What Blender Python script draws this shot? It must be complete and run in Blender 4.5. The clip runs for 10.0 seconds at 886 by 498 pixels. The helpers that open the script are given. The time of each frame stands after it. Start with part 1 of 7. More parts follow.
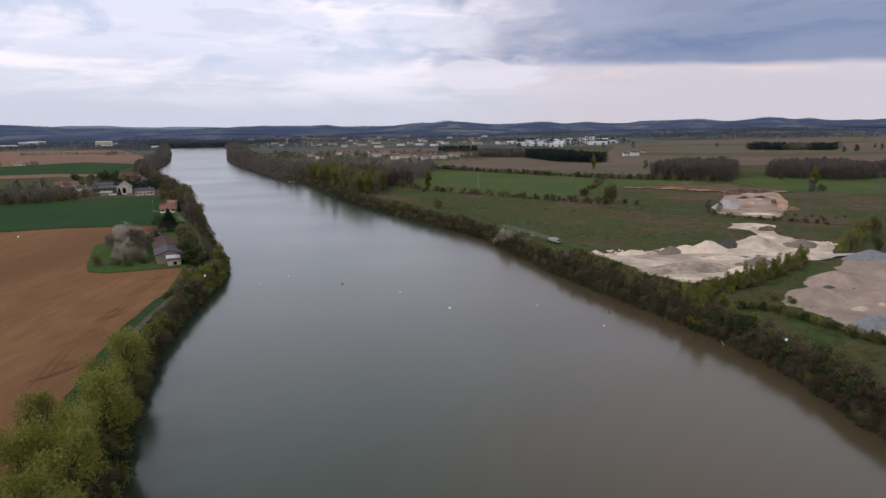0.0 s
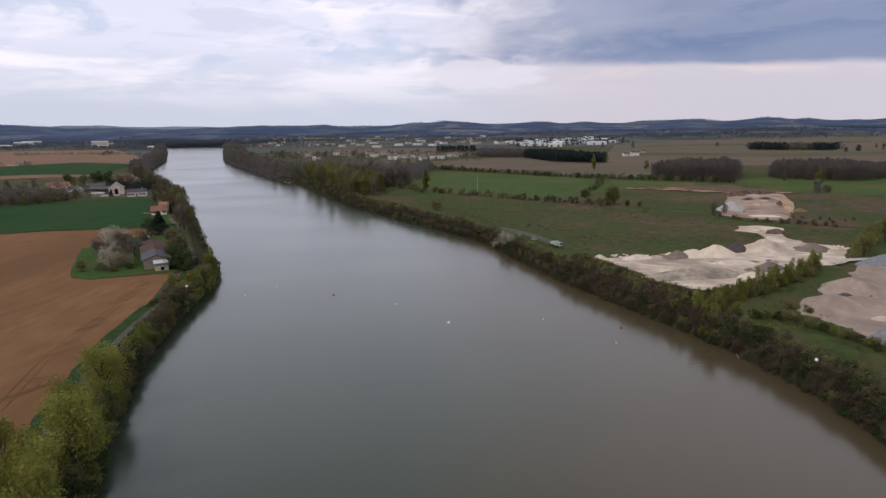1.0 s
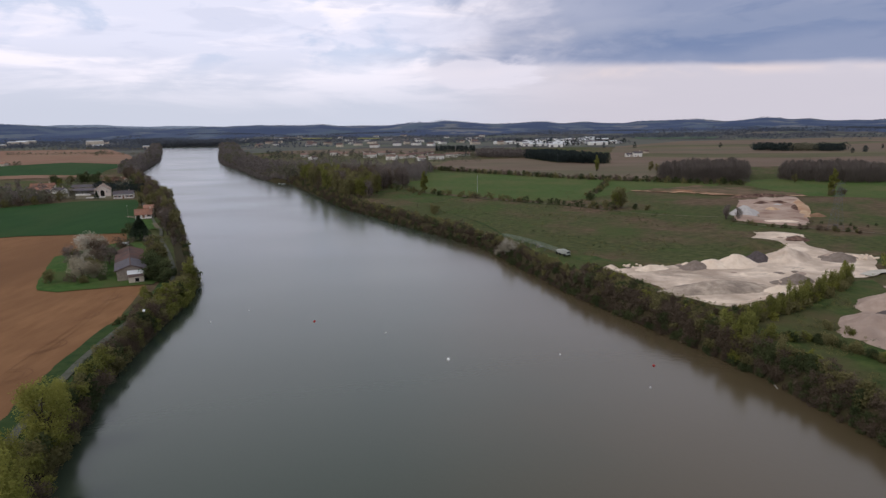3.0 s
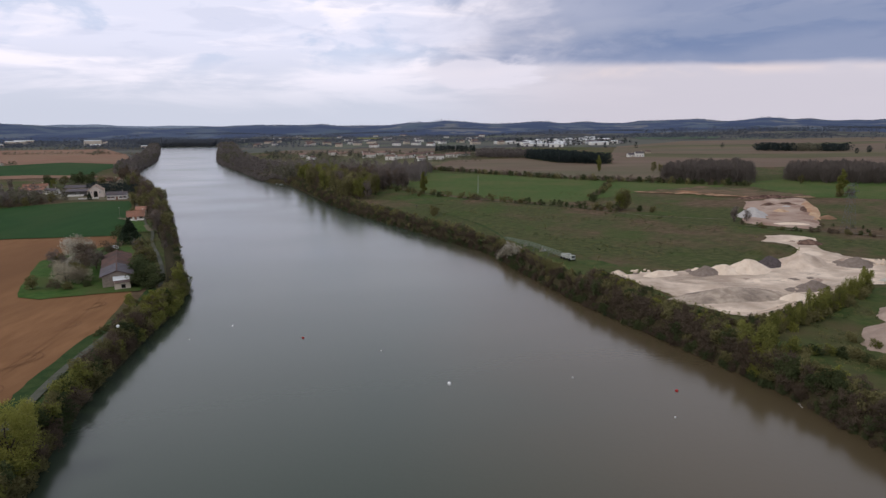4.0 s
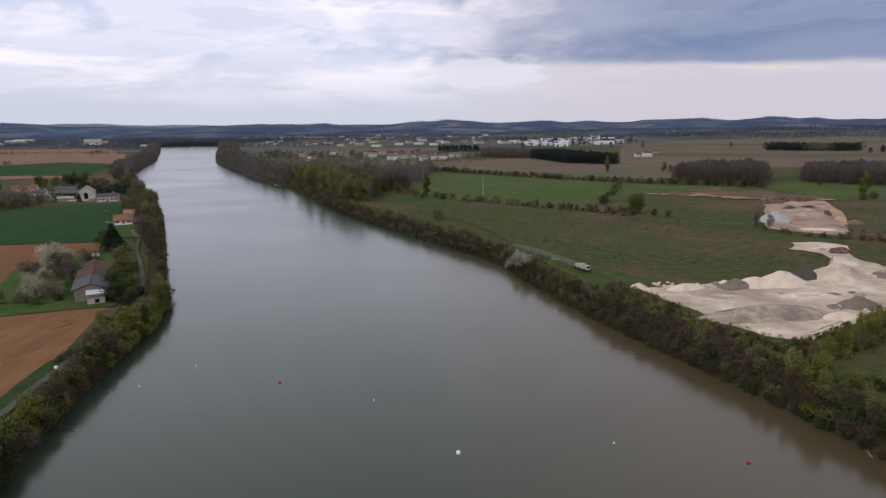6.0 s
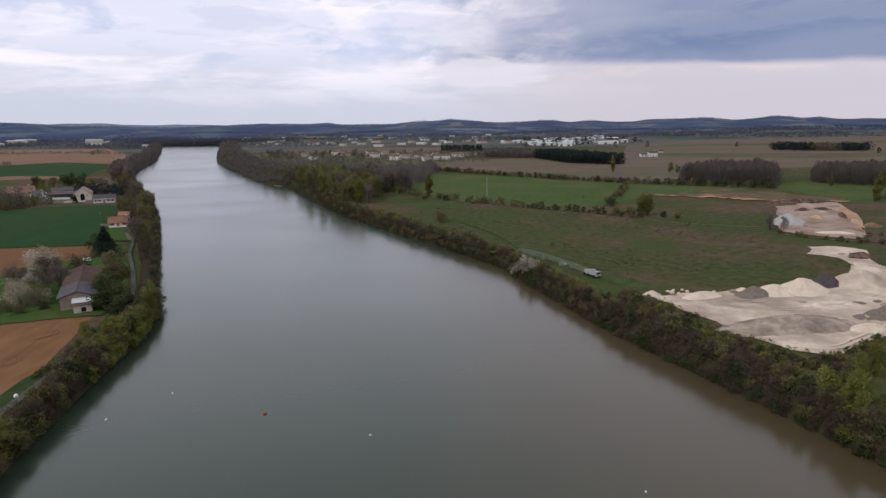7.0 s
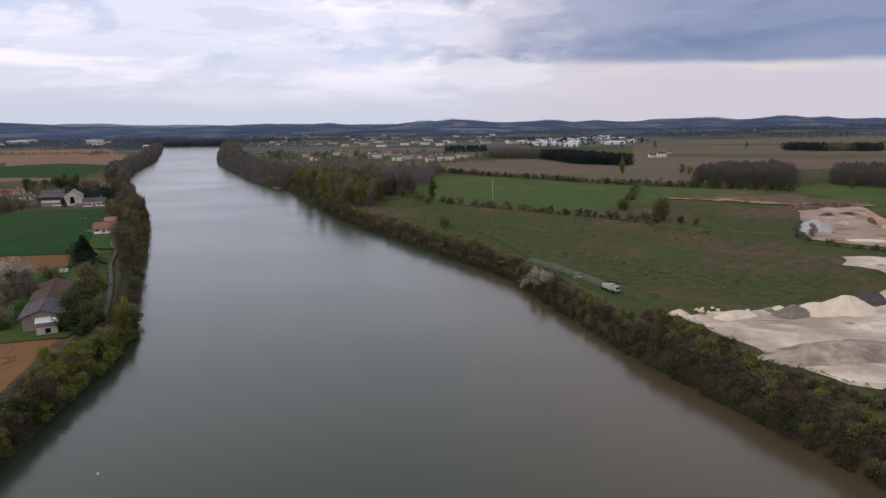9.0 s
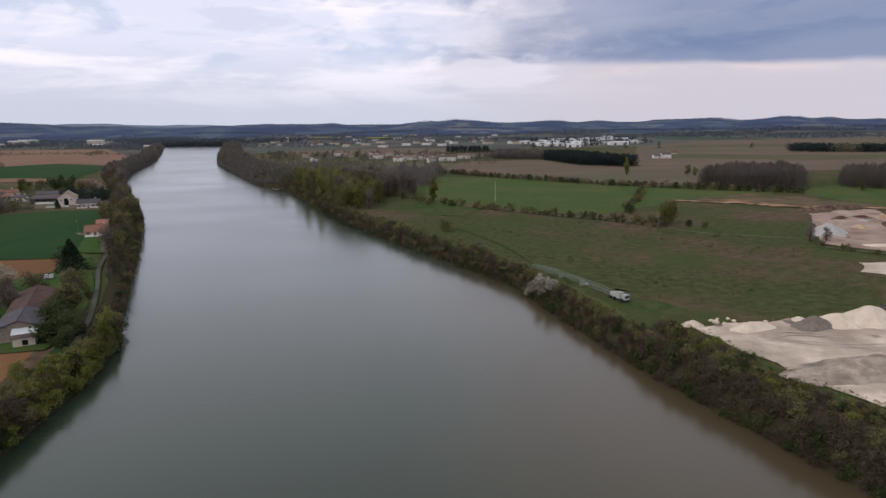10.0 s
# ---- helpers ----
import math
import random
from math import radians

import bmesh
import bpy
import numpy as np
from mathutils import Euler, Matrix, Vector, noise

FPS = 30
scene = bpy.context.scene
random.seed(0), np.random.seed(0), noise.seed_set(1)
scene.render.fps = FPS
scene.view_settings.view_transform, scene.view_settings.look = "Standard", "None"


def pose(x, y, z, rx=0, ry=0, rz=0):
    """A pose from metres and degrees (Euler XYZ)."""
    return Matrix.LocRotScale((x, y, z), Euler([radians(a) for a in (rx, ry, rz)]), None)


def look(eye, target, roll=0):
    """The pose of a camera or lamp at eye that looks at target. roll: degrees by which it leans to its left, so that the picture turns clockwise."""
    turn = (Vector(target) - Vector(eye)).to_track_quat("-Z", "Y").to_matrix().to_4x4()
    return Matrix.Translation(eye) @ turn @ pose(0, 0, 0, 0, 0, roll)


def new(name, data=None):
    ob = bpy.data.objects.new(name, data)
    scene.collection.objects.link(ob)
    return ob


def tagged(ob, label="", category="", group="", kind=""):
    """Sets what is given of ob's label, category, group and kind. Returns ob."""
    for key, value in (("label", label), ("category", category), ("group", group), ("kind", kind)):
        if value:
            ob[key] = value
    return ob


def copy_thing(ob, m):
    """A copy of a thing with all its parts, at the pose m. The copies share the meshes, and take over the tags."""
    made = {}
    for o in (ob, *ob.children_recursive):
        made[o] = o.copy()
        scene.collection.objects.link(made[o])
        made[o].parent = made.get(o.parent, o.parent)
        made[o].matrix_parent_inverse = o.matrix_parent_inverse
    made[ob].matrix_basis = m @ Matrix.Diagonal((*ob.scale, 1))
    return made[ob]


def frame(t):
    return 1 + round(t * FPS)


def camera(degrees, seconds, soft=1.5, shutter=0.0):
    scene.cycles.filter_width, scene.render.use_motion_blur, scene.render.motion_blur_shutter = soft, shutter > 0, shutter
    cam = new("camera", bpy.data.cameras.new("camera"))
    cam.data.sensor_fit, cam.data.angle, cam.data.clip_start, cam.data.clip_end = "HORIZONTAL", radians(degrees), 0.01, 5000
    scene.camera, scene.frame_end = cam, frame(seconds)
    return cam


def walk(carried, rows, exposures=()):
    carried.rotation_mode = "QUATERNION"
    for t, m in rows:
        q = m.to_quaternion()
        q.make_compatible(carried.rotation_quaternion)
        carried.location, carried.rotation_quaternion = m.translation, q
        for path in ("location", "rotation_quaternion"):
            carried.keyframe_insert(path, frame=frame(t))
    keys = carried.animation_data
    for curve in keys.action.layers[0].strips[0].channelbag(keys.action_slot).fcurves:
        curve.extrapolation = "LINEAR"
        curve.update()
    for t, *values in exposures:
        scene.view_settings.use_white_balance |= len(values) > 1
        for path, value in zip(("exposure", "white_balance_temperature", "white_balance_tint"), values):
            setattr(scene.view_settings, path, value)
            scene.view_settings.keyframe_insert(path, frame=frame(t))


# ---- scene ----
cam = camera(69.65, 10.0, soft=1.4)
PATH = [
    (0.0, (0.18, 3.45, 55.46), (0.50, 101.55, 36.09), -0.88),
    (0.5, (0.18, 8.04, 55.48), (0.69, 106.14, 36.09), -0.88),
    (1.0, (0.22, 12.63, 55.47), (0.81, 110.73, 36.06), -0.87),
    (1.5, (0.27, 17.23, 55.43), (0.91, 115.33, 36.02), -0.85),
    (2.0, (0.33, 21.84, 55.38), (1.01, 119.93, 35.97), -0.83),
    (2.5, (0.38, 26.45, 55.32), (1.11, 124.55, 35.90), -0.81),
    (3.0, (0.42, 31.08, 55.26), (1.20, 129.17, 35.83), -0.79),
    (3.5, (0.43, 35.71, 55.20), (1.25, 133.80, 35.76), -0.77),
    (4.0, (0.42, 40.36, 55.15), (1.24, 138.44, 35.69), -0.76),
    (4.5, (0.38, 45.01, 55.11), (1.16, 143.09, 35.62), -0.75),
    (5.0, (0.31, 49.67, 55.08), (1.01, 147.75, 35.56), -0.75),
    (5.5, (0.22, 54.34, 55.06), (0.79, 152.41, 35.51), -0.76),
    (6.0, (0.12, 59.02, 55.06), (0.50, 157.08, 35.48), -0.77),
    (6.5, (0.00, 63.69, 55.06), (0.19, 161.75, 35.45), -0.78),
    (7.0, (-0.11, 68.37, 55.07), (-0.13, 166.42, 35.44), -0.79),
    (7.5, (-0.21, 73.04, 55.08), (-0.42, 171.09, 35.44), -0.81),
    (8.0, (-0.27, 77.71, 55.10), (-0.64, 175.76, 35.45), -0.82),
    (8.5, (-0.28, 82.37, 55.11), (-0.78, 180.42, 35.46), -0.83),
    (9.0, (-0.22, 87.01, 55.10), (-0.81, 185.07, 35.47), -0.83),
    (9.5, (-0.07, 91.64, 55.08), (-0.77, 189.70, 35.47), -0.82),
    (10.0, (0.21, 96.24, 55.03), (-0.69, 194.30, 35.45), -0.79),
]
walk(cam, [(t, look(eye, target, roll)) for t, eye, target, roll in PATH], exposures=[(0.0, 0.0), (10.0, 0.0)])


# ---- world and light ----
def build_world():
    """A bright, broken overcast: Nishita blue in the gaps, streaks of pale cloud, one large slate-blue bank ahead on the right."""
    w = bpy.data.worlds.new("sky")
    scene.world = w
    w.use_nodes = True
    nt = w.node_tree
    nt.nodes.clear()
    N, L = nt.nodes.new, nt.links.new

    def val(v):
        n = N("ShaderNodeValue")
        n.outputs[0].default_value = v
        return n.outputs[0]

    def math_(op, a, b=None, c=None):
        n = N("ShaderNodeMath")
        n.operation = op
        for i, s in enumerate((a, b, c)):
            if s is None:
                continue
            if isinstance(s, (int, float)):
                n.inputs[i].default_value = s
            else:
                L(s, n.inputs[i])
        return n.outputs[0]

    def ramp(x, lo, hi):
        n = N("ShaderNodeMapRange")
        n.interpolation_type = "SMOOTHSTEP"
        L(x, n.inputs[0])
        n.inputs[1].default_value, n.inputs[2].default_value = lo, hi
        return n.outputs[0]

    def mix(f, a, b):
        n = N("ShaderNodeMix")
        n.data_type = "RGBA"
        if isinstance(f, (int, float)):
            n.inputs[0].default_value = f
        else:
            L(f, n.inputs[0])
        for s, i in ((a, 6), (b, 7)):
            if isinstance(s, tuple):
                n.inputs[i].default_value = (*[v * 10 for v in s], 1)
            else:
                L(s, n.inputs[i])
        return n.outputs[2]

    tc = N("ShaderNodeTexCoord")
    sep = N("ShaderNodeSeparateXYZ")
    L(tc.outputs["Generated"], sep.inputs[0])
    u = math_("ARCTAN2", sep.outputs[0], sep.outputs[1])
    v = math_("ARCSINE", sep.outputs[2])

    def cloud(su, sv, detail, dist, seed):
        c = N("ShaderNodeCombineXYZ")
        L(math_("MULTIPLY", u, su), c.inputs[0])
        L(math_("MULTIPLY", v, sv), c.inputs[1])
        c.inputs[2].default_value = seed
        n = N("ShaderNodeTexNoise")
        n.inputs["Scale"].default_value = 1.0
        n.inputs["Detail"].default_value = detail
        n.inputs["Roughness"].default_value = 0.55
        n.inputs["Distortion"].default_value = dist
        L(c.outputs[0], n.inputs["Vector"])
        return n.outputs[0]

    n_streak = cloud(3.5, 19.0, 6, 0.5, 3.1)
    n_fine = cloud(9.0, 40.0, 5, 0.6, 7.7)
    n_big = cloud(2.2, 7.0, 4, 0.3, 11.3)
    n_puff = cloud(7.0, 16.0, 5, 0.3, 5.2)
    sky = N("ShaderNodeTexSky")
    sky.sky_type = "NISHITA"
    sky.sun_disc = False
    sky.sun_elevation, sky.sun_rotation = radians(47), radians(-128)
    sky.air_density, sky.dust_density = 1.0, 2.0
    # pale cloud
    upper = ramp(v, 0.02, 0.13)
    light = mix(upper, (0.62, 0.65, 0.77), (0.80, 0.81, 0.97))
    light = mix(math_("MULTIPLY", ramp(n_streak, 0.44, 0.62), ramp(v, 0.0, 0.10)), light, (1.0, 0.95, 1.05))
    light = mix(math_("MULTIPLY", ramp(n_fine, 0.48, 0.66), math_("MULTIPLY", ramp(v, 0.035, 0.13), 0.55)), light, (0.66, 0.69, 0.86))
    pink = math_("MULTIPLY", ramp(u, -0.12, 0.28), ramp(v, 0.30, 0.10))
    light = mix(math_("MULTIPLY", pink, 0.85), light, (0.635, 0.59, 0.665))
    glow = math_("MULTIPLY", math_("MULTIPLY", pink, ramp(math_("ABSOLUTE", math_("SUBTRACT", v, 0.075)), 0.02, 0.003)), ramp(n_puff, 0.42, 0.62))
    light = mix(math_("MULTIPLY", glow, 0.9), light, (0.82, 0.71, 0.72))
    light = mix(math_("MULTIPLY", ramp(n_puff, 0.53, 0.63), math_("MULTIPLY", ramp(v, 0.06, 0.11), math_("MULTIPLY", ramp(u, 0.25, 0.0), 0.6))), light, mix(0.75, sky.outputs[0], (0.60, 0.70, 0.95)))
    # slate-blue bank of cloud with a ragged lower edge
    level = math_("DIVIDE", v, math_("MAXIMUM", math_("COSINE", u), 0.5))
    edge = math_("ADD", level, math_("MULTIPLY", math_("SUBTRACT", n_puff, 0.5), 0.022))
    side = math_("ADD", u, math_("MULTIPLY", math_("SUBTRACT", n_puff, 0.5), 0.55))
    dark = math_("MULTIPLY", ramp(edge, 0.076, 0.090), ramp(side, -0.02, 0.17))
    dark = math_("MULTIPLY", dark, ramp(v, 0.65, 0.25))
    body = mix(ramp(u, 0.02, 0.42), (0.50, 0.52, 0.66), (0.31, 0.355, 0.515))
    body = mix(math_("MULTIPLY", ramp(n_big, 0.40, 0.66), 0.5), body, (0.235, 0.29, 0.455))
    # the heavy core climbs gently to the right
    rise = math_("MULTIPLY_ADD", u, 0.085, 0.083)
    core = math_("ABSOLUTE", math_("SUBTRACT", math_("ADD", v, math_("MULTIPLY", math_("SUBTRACT", n_puff, 0.5), 0.05)), rise))
    core = math_("MULTIPLY", ramp(core, 0.036, 0.004), ramp(side, 0.10, 0.30))
    body = mix(math_("MULTIPLY", core, 0.85), body, (0.180, 0.245, 0.425))
    body = mix(math_("MULTIPLY", ramp(n_streak, 0.50, 0.64), 0.30), body, (0.45, 0.475, 0.60))
    body = mix(math_("MULTIPLY", ramp(n_fine, 0.52, 0.68), 0.35), body, (0.21, 0.265, 0.43))
    total = mix(dark, light, body)
    # one bright heap of cloud stands before the foot of the bank
    du, dv = math_("DIVIDE", math_("SUBTRACT", u, 0.085), 0.085), math_("DIVIDE", math_("SUBTRACT", v, 0.074), 0.028)
    heap = math_("ADD", math_("ADD", math_("MULTIPLY", du, du), math_("MULTIPLY", dv, dv)), math_("MULTIPLY", math_("SUBTRACT", n_fine, 0.5), 4.0))
    total = mix(math_("MULTIPLY", ramp(heap, 1.15, 0.35), 0.8), total, (0.80, 0.765, 0.87))
    total = mix(math_("MULTIPLY", ramp(v, 0.17, 0.28), 0.80), total, (0.90, 0.92, 1.05))
    total = mix(ramp(v, 0.42, 0.85), total, (0.32, 0.35, 0.40))
    bg = N("ShaderNodeBackground")
    bg.inputs[1].default_value = 0.1
    L(total, bg.inputs[0])
    out = N("ShaderNodeOutputWorld")
    L(bg.outputs[0], out.inputs[0])


build_world()
sun = new("sun", bpy.data.lights.new("sun", "SUN"))
sun.data.energy, sun.data.angle, sun.data.color = 1.1, radians(14), (1.0, 0.95, 0.88)
sun.matrix_world = look((-45, -35, 61), (0, 0, 0))


# ---- materials ----
def material(name, cols, scale=1.0, rough=0.85, bump=0.0, bump_scale=None, spread=0.0, island=0.0, detail=6, metal=0.0, coarse=None, stretch=None, spec=0.04, band=(0.35, 0.65)):
    """Two or three colours mixed by noise at two scales in world metres; spread varies by object, island by loose piece."""
    m = bpy.data.materials.new(name)
    m.use_nodes = True
    nt = m.node_tree
    nt.nodes.clear()
    N, L = nt.nodes.new, nt.links.new
    geo = N("ShaderNodeNewGeometry")
    pos = geo.outputs["Position"]
    if stretch:
        mp = N("ShaderNodeMapping")
        mp.inputs["Rotation"].default_value = (0, 0, stretch[2])
        mp.inputs["Scale"].default_value = (stretch[0], stretch[1], 1)
        L(pos, mp.inputs[0])
        pos = mp.outputs[0]

    def noise_(s, d):
        n = N("ShaderNodeTexNoise")
        n.inputs["Scale"].default_value = s
        n.inputs["Detail"].default_value = d
        n.inputs["Roughness"].default_value = 0.6
        L(pos, n.inputs["Vector"])
        return n.outputs[0]

    def ramp(x, lo, hi):
        n = N("ShaderNodeMapRange")
        L(x, n.inputs[0])
        n.inputs[1].default_value, n.inputs[2].default_value = lo, hi
        return n.outputs[0]

    def mix(f, a, b, mode="MIX"):
        n = N("ShaderNodeMix")
        n.data_type, n.blend_type = "RGBA", mode
        if isinstance(f, float):
            n.inputs[0].default_value = f
        else:
            L(f, n.inputs[0])
        for s, i in ((a, 6), (b, 7)):
            if isinstance(s, tuple):
                n.inputs[i].default_value = (*s, 1)
            else:
                L(s, n.inputs[i])
        return n.outputs[2]

    fine = noise_(scale, detail)
    col = mix(ramp(fine, *band), cols[0], cols[1])
    if len(cols) > 2:
        col = mix(ramp(noise_(coarse or scale * 0.12, 4), 0.44, 0.66), col, cols[2])
    if spread or island:
        v = None
        if spread:
            info = N("ShaderNodeObjectInfo")
            v = ramp(info.outputs["Random"], 0, 1)
            v.node.inputs[3].default_value, v.node.inputs[4].default_value = 1 - spread, 1 + spread
        if island:
            r = ramp(geo.outputs["Random Per Island"], 0, 1)
            r.node.inputs[3].default_value, r.node.inputs[4].default_value = 1 - island, 1 + island
            if v is None:
                v = r
            else:
                mm = N("ShaderNodeMath")
                mm.operation = "MULTIPLY"
                L(v, mm.inputs[0])
                L(r, mm.inputs[1])
                v = mm.outputs[0]
        sc = N("ShaderNodeVectorMath")
        sc.operation = "SCALE"
        L(col, sc.inputs[0])
        L(v, sc.inputs["Scale"])
        col = sc.outputs[0]
    b = N("ShaderNodeBsdfPrincipled")
    L(col, b.inputs["Base Color"])
    b.inputs["Roughness"].default_value = rough
    b.inputs["Metallic"].default_value = metal
    b.inputs["Specular IOR Level"].default_value = spec
    if bump:
        bn = N("ShaderNodeBump")
        bn.inputs["Strength"].default_value = 1.0
        bn.inputs["Distance"].default_value = bump
        L(noise_(bump_scale or scale, 5), bn.inputs["Height"])
        L(bn.outputs[0], b.inputs["Normal"])
    o = N("ShaderNodeOutputMaterial")
    L(b.outputs[0], o.inputs[0])
    return m


def leaf(name, c0, c1, spread, island, through_=0.42):
    """Thin foliage: diffuse with some light passing through; tone drifts by plant, by spray and slowly through the crown."""
    m = bpy.data.materials.new(name)
    m.use_nodes = True
    nt = m.node_tree
    nt.nodes.clear()
    N, L = nt.nodes.new, nt.links.new
    geo, info = N("ShaderNodeNewGeometry"), N("ShaderNodeObjectInfo")
    n = N("ShaderNodeTexNoise")
    n.inputs["Scale"].default_value, n.inputs["Detail"].default_value = 0.16, 3
    L(geo.outputs["Position"], n.inputs["Vector"])
    mr = N("ShaderNodeMapRange")
    L(n.outputs[0], mr.inputs[0])
    mr.inputs[1].default_value, mr.inputs[2].default_value = 0.35, 0.65
    mixc = N("ShaderNodeMix")
    mixc.data_type = "RGBA"
    L(mr.outputs[0], mixc.inputs[0])
    mixc.inputs[6].default_value, mixc.inputs[7].default_value = (*c0, 1), (*c1, 1)
    k = None
    for src, amount in ((info.outputs["Random"], spread), (geo.outputs["Random Per Island"], island)):
        r = N("ShaderNodeMapRange")
        L(src, r.inputs[0])
        r.inputs[3].default_value, r.inputs[4].default_value = 1 - amount, 1 + amount
        if k is None:
            k = r.outputs[0]
        else:
            mm = N("ShaderNodeMath")
            mm.operation = "MULTIPLY"
            L(k, mm.inputs[0])
            L(r.outputs[0], mm.inputs[1])
            k = mm.outputs[0]
    sc = N("ShaderNodeVectorMath")
    sc.operation = "SCALE"
    L(mixc.outputs[2], sc.inputs[0])
    L(k, sc.inputs["Scale"])
    d, t, mx, o = N("ShaderNodeBsdfDiffuse"), N("ShaderNodeBsdfTranslucent"), N("ShaderNodeMixShader"), N("ShaderNodeOutputMaterial")
    L(sc.outputs[0], d.inputs[0])
    L(sc.outputs[0], t.inputs[0])
    mx.inputs[0].default_value = through_
    L(d.outputs[0], mx.inputs[1])
    L(t.outputs[0], mx.inputs[2])
    L(mx.outputs[0], o.inputs[0])
    return m


def water_material():
    m = bpy.data.materials.new("river_water")
    m.use_nodes = True
    nt = m.node_tree
    N, L = nt.nodes.new, nt.links.new
    b = nt.nodes["Principled BSDF"]
    geo = N("ShaderNodeNewGeometry")

    def noise_(s, d, sx=1.0):
        mp = N("ShaderNodeMapping")
        mp.inputs["Rotation"].default_value = (0, 0, radians(-20))
        mp.inputs["Scale"].default_value = (sx, 1, 1)
        L(geo.outputs["Position"], mp.inputs[0])
        n = N("ShaderNodeTexNoise")
        n.inputs["Scale"].default_value = s
        n.inputs["Detail"].default_value = d
        L(mp.outputs[0], n.inputs["Vector"])
        return n.outputs[0]

    mixc = N("ShaderNodeMix")
    mixc.data_type = "RGBA"
    # browner water colour towards the east side, its edge wavering by noise
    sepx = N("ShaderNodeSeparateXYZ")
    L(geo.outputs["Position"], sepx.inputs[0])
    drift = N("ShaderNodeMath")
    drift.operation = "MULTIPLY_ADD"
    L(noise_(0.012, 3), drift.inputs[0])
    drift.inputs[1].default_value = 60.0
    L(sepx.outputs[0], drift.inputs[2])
    east_brown = N("ShaderNodeMapRange")
    east_brown.interpolation_type = "SMOOTHSTEP"
    L(drift.outputs[0], east_brown.inputs[0])
    east_brown.inputs[1].default_value, east_brown.inputs[2].default_value = 10.0, 75.0
    L(east_brown.outputs[0], mixc.inputs[0])
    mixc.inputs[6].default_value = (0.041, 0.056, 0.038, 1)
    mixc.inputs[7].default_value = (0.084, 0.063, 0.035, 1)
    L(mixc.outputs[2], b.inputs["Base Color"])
    b.inputs["IOR"].default_value = 1.333
    b.inputs["Coat Weight"].default_value = 0.2
    b.inputs["Coat IOR"].default_value = 1.333
    b.inputs["Coat Roughness"].default_value = 0.14
    mr = N("ShaderNodeMapRange")
    L(noise_(0.02, 4, 0.4), mr.inputs[0])
    mr.inputs[1].default_value, mr.inputs[2].default_value = 0.35, 0.65
    mr.inputs[3].default_value, mr.inputs[4].default_value = 0.14, 0.21
    wind = N("ShaderNodeMapRange")
    wind.interpolation_type = "SMOOTHSTEP"
    L(sepx.outputs[1], wind.inputs[0])
    wind.inputs[1].default_value, wind.inputs[2].default_value, wind.inputs[4].default_value = 230.0, 520.0, 0.03
    ruffled = N("ShaderNodeMath")
    L(mr.outputs[0], ruffled.inputs[0])
    L(wind.outputs[0], ruffled.inputs[1])
    L(ruffled.outputs[0], b.inputs["Roughness"])
    bp = N("ShaderNodeBump")
    bp.inputs["Distance"].default_value = 0.018
    L(noise_(0.9, 5), bp.inputs["Height"])
    L(bp.outputs[0], b.inputs["Normal"])
    return m


def country(name, fields, size, dark, dark_share, fade):
    """Farmland too far off for pieces: a patchwork of fields by cell, each with its own crop, broken by woods."""
    m = bpy.data.materials.new(name)
    m.use_nodes = True
    nt = m.node_tree
    N, L = nt.nodes.new, nt.links.new
    b = nt.nodes["Principled BSDF"]
    geo, mp = N("ShaderNodeNewGeometry"), N("ShaderNodeMapping")
    mp.inputs["Rotation"].default_value = (0, 0, 0.35)
    mp.inputs["Scale"].default_value = (1.0, 0.7, 0.0)
    L(geo.outputs["Position"], mp.inputs[0])
    cell = N("ShaderNodeTexVoronoi")
    cell.inputs["Scale"].default_value, cell.inputs["Randomness"].default_value = 1.0 / size, 0.85
    L(mp.outputs[0], cell.inputs["Vector"])
    pickc = N("ShaderNodeValToRGB")
    pickc.color_ramp.interpolation = "CONSTANT"
    els = pickc.color_ramp.elements
    while len(els) < len(fields):
        els.new(0.5)
    for i, c in enumerate(fields):
        els[i].position, els[i].color = i / len(fields), (*c, 1)
    sep = N("ShaderNodeSeparateColor")
    L(cell.outputs["Color"], sep.inputs[0])
    L(sep.outputs[0], pickc.inputs[0])

    def noise_(s, d):
        n = N("ShaderNodeTexNoise")
        n.inputs["Scale"].default_value, n.inputs["Detail"].default_value, n.inputs["Roughness"].default_value = s, d, 0.6
        L(mp.outputs[0], n.inputs["Vector"])
        return n.outputs[0]

    def mixed(f, lo, hi, a, c):
        r, x = N("ShaderNodeMapRange"), N("ShaderNodeMix")
        L(f, r.inputs[0])
        r.inputs[1].default_value, r.inputs[2].default_value = lo, hi
        x.data_type = "RGBA"
        L(r.outputs[0], x.inputs[0])
        for s_, i in ((a, 6), (c, 7)):
            if isinstance(s_, tuple):
                x.inputs[i].default_value = (*s_, 1)
            else:
                L(s_, x.inputs[i])
        return x.outputs[2]

    col = mixed(noise_(0.02, 5), 0.3, 0.8, pickc.outputs[0], fade)
    col = mixed(noise_(0.0042, 6), dark_share, dark_share + 0.03, col, dark)
    L(col, b.inputs["Base Color"])
    b.inputs["Roughness"].default_value, b.inputs["Specular IOR Level"].default_value = 0.95, 0.04
    return m


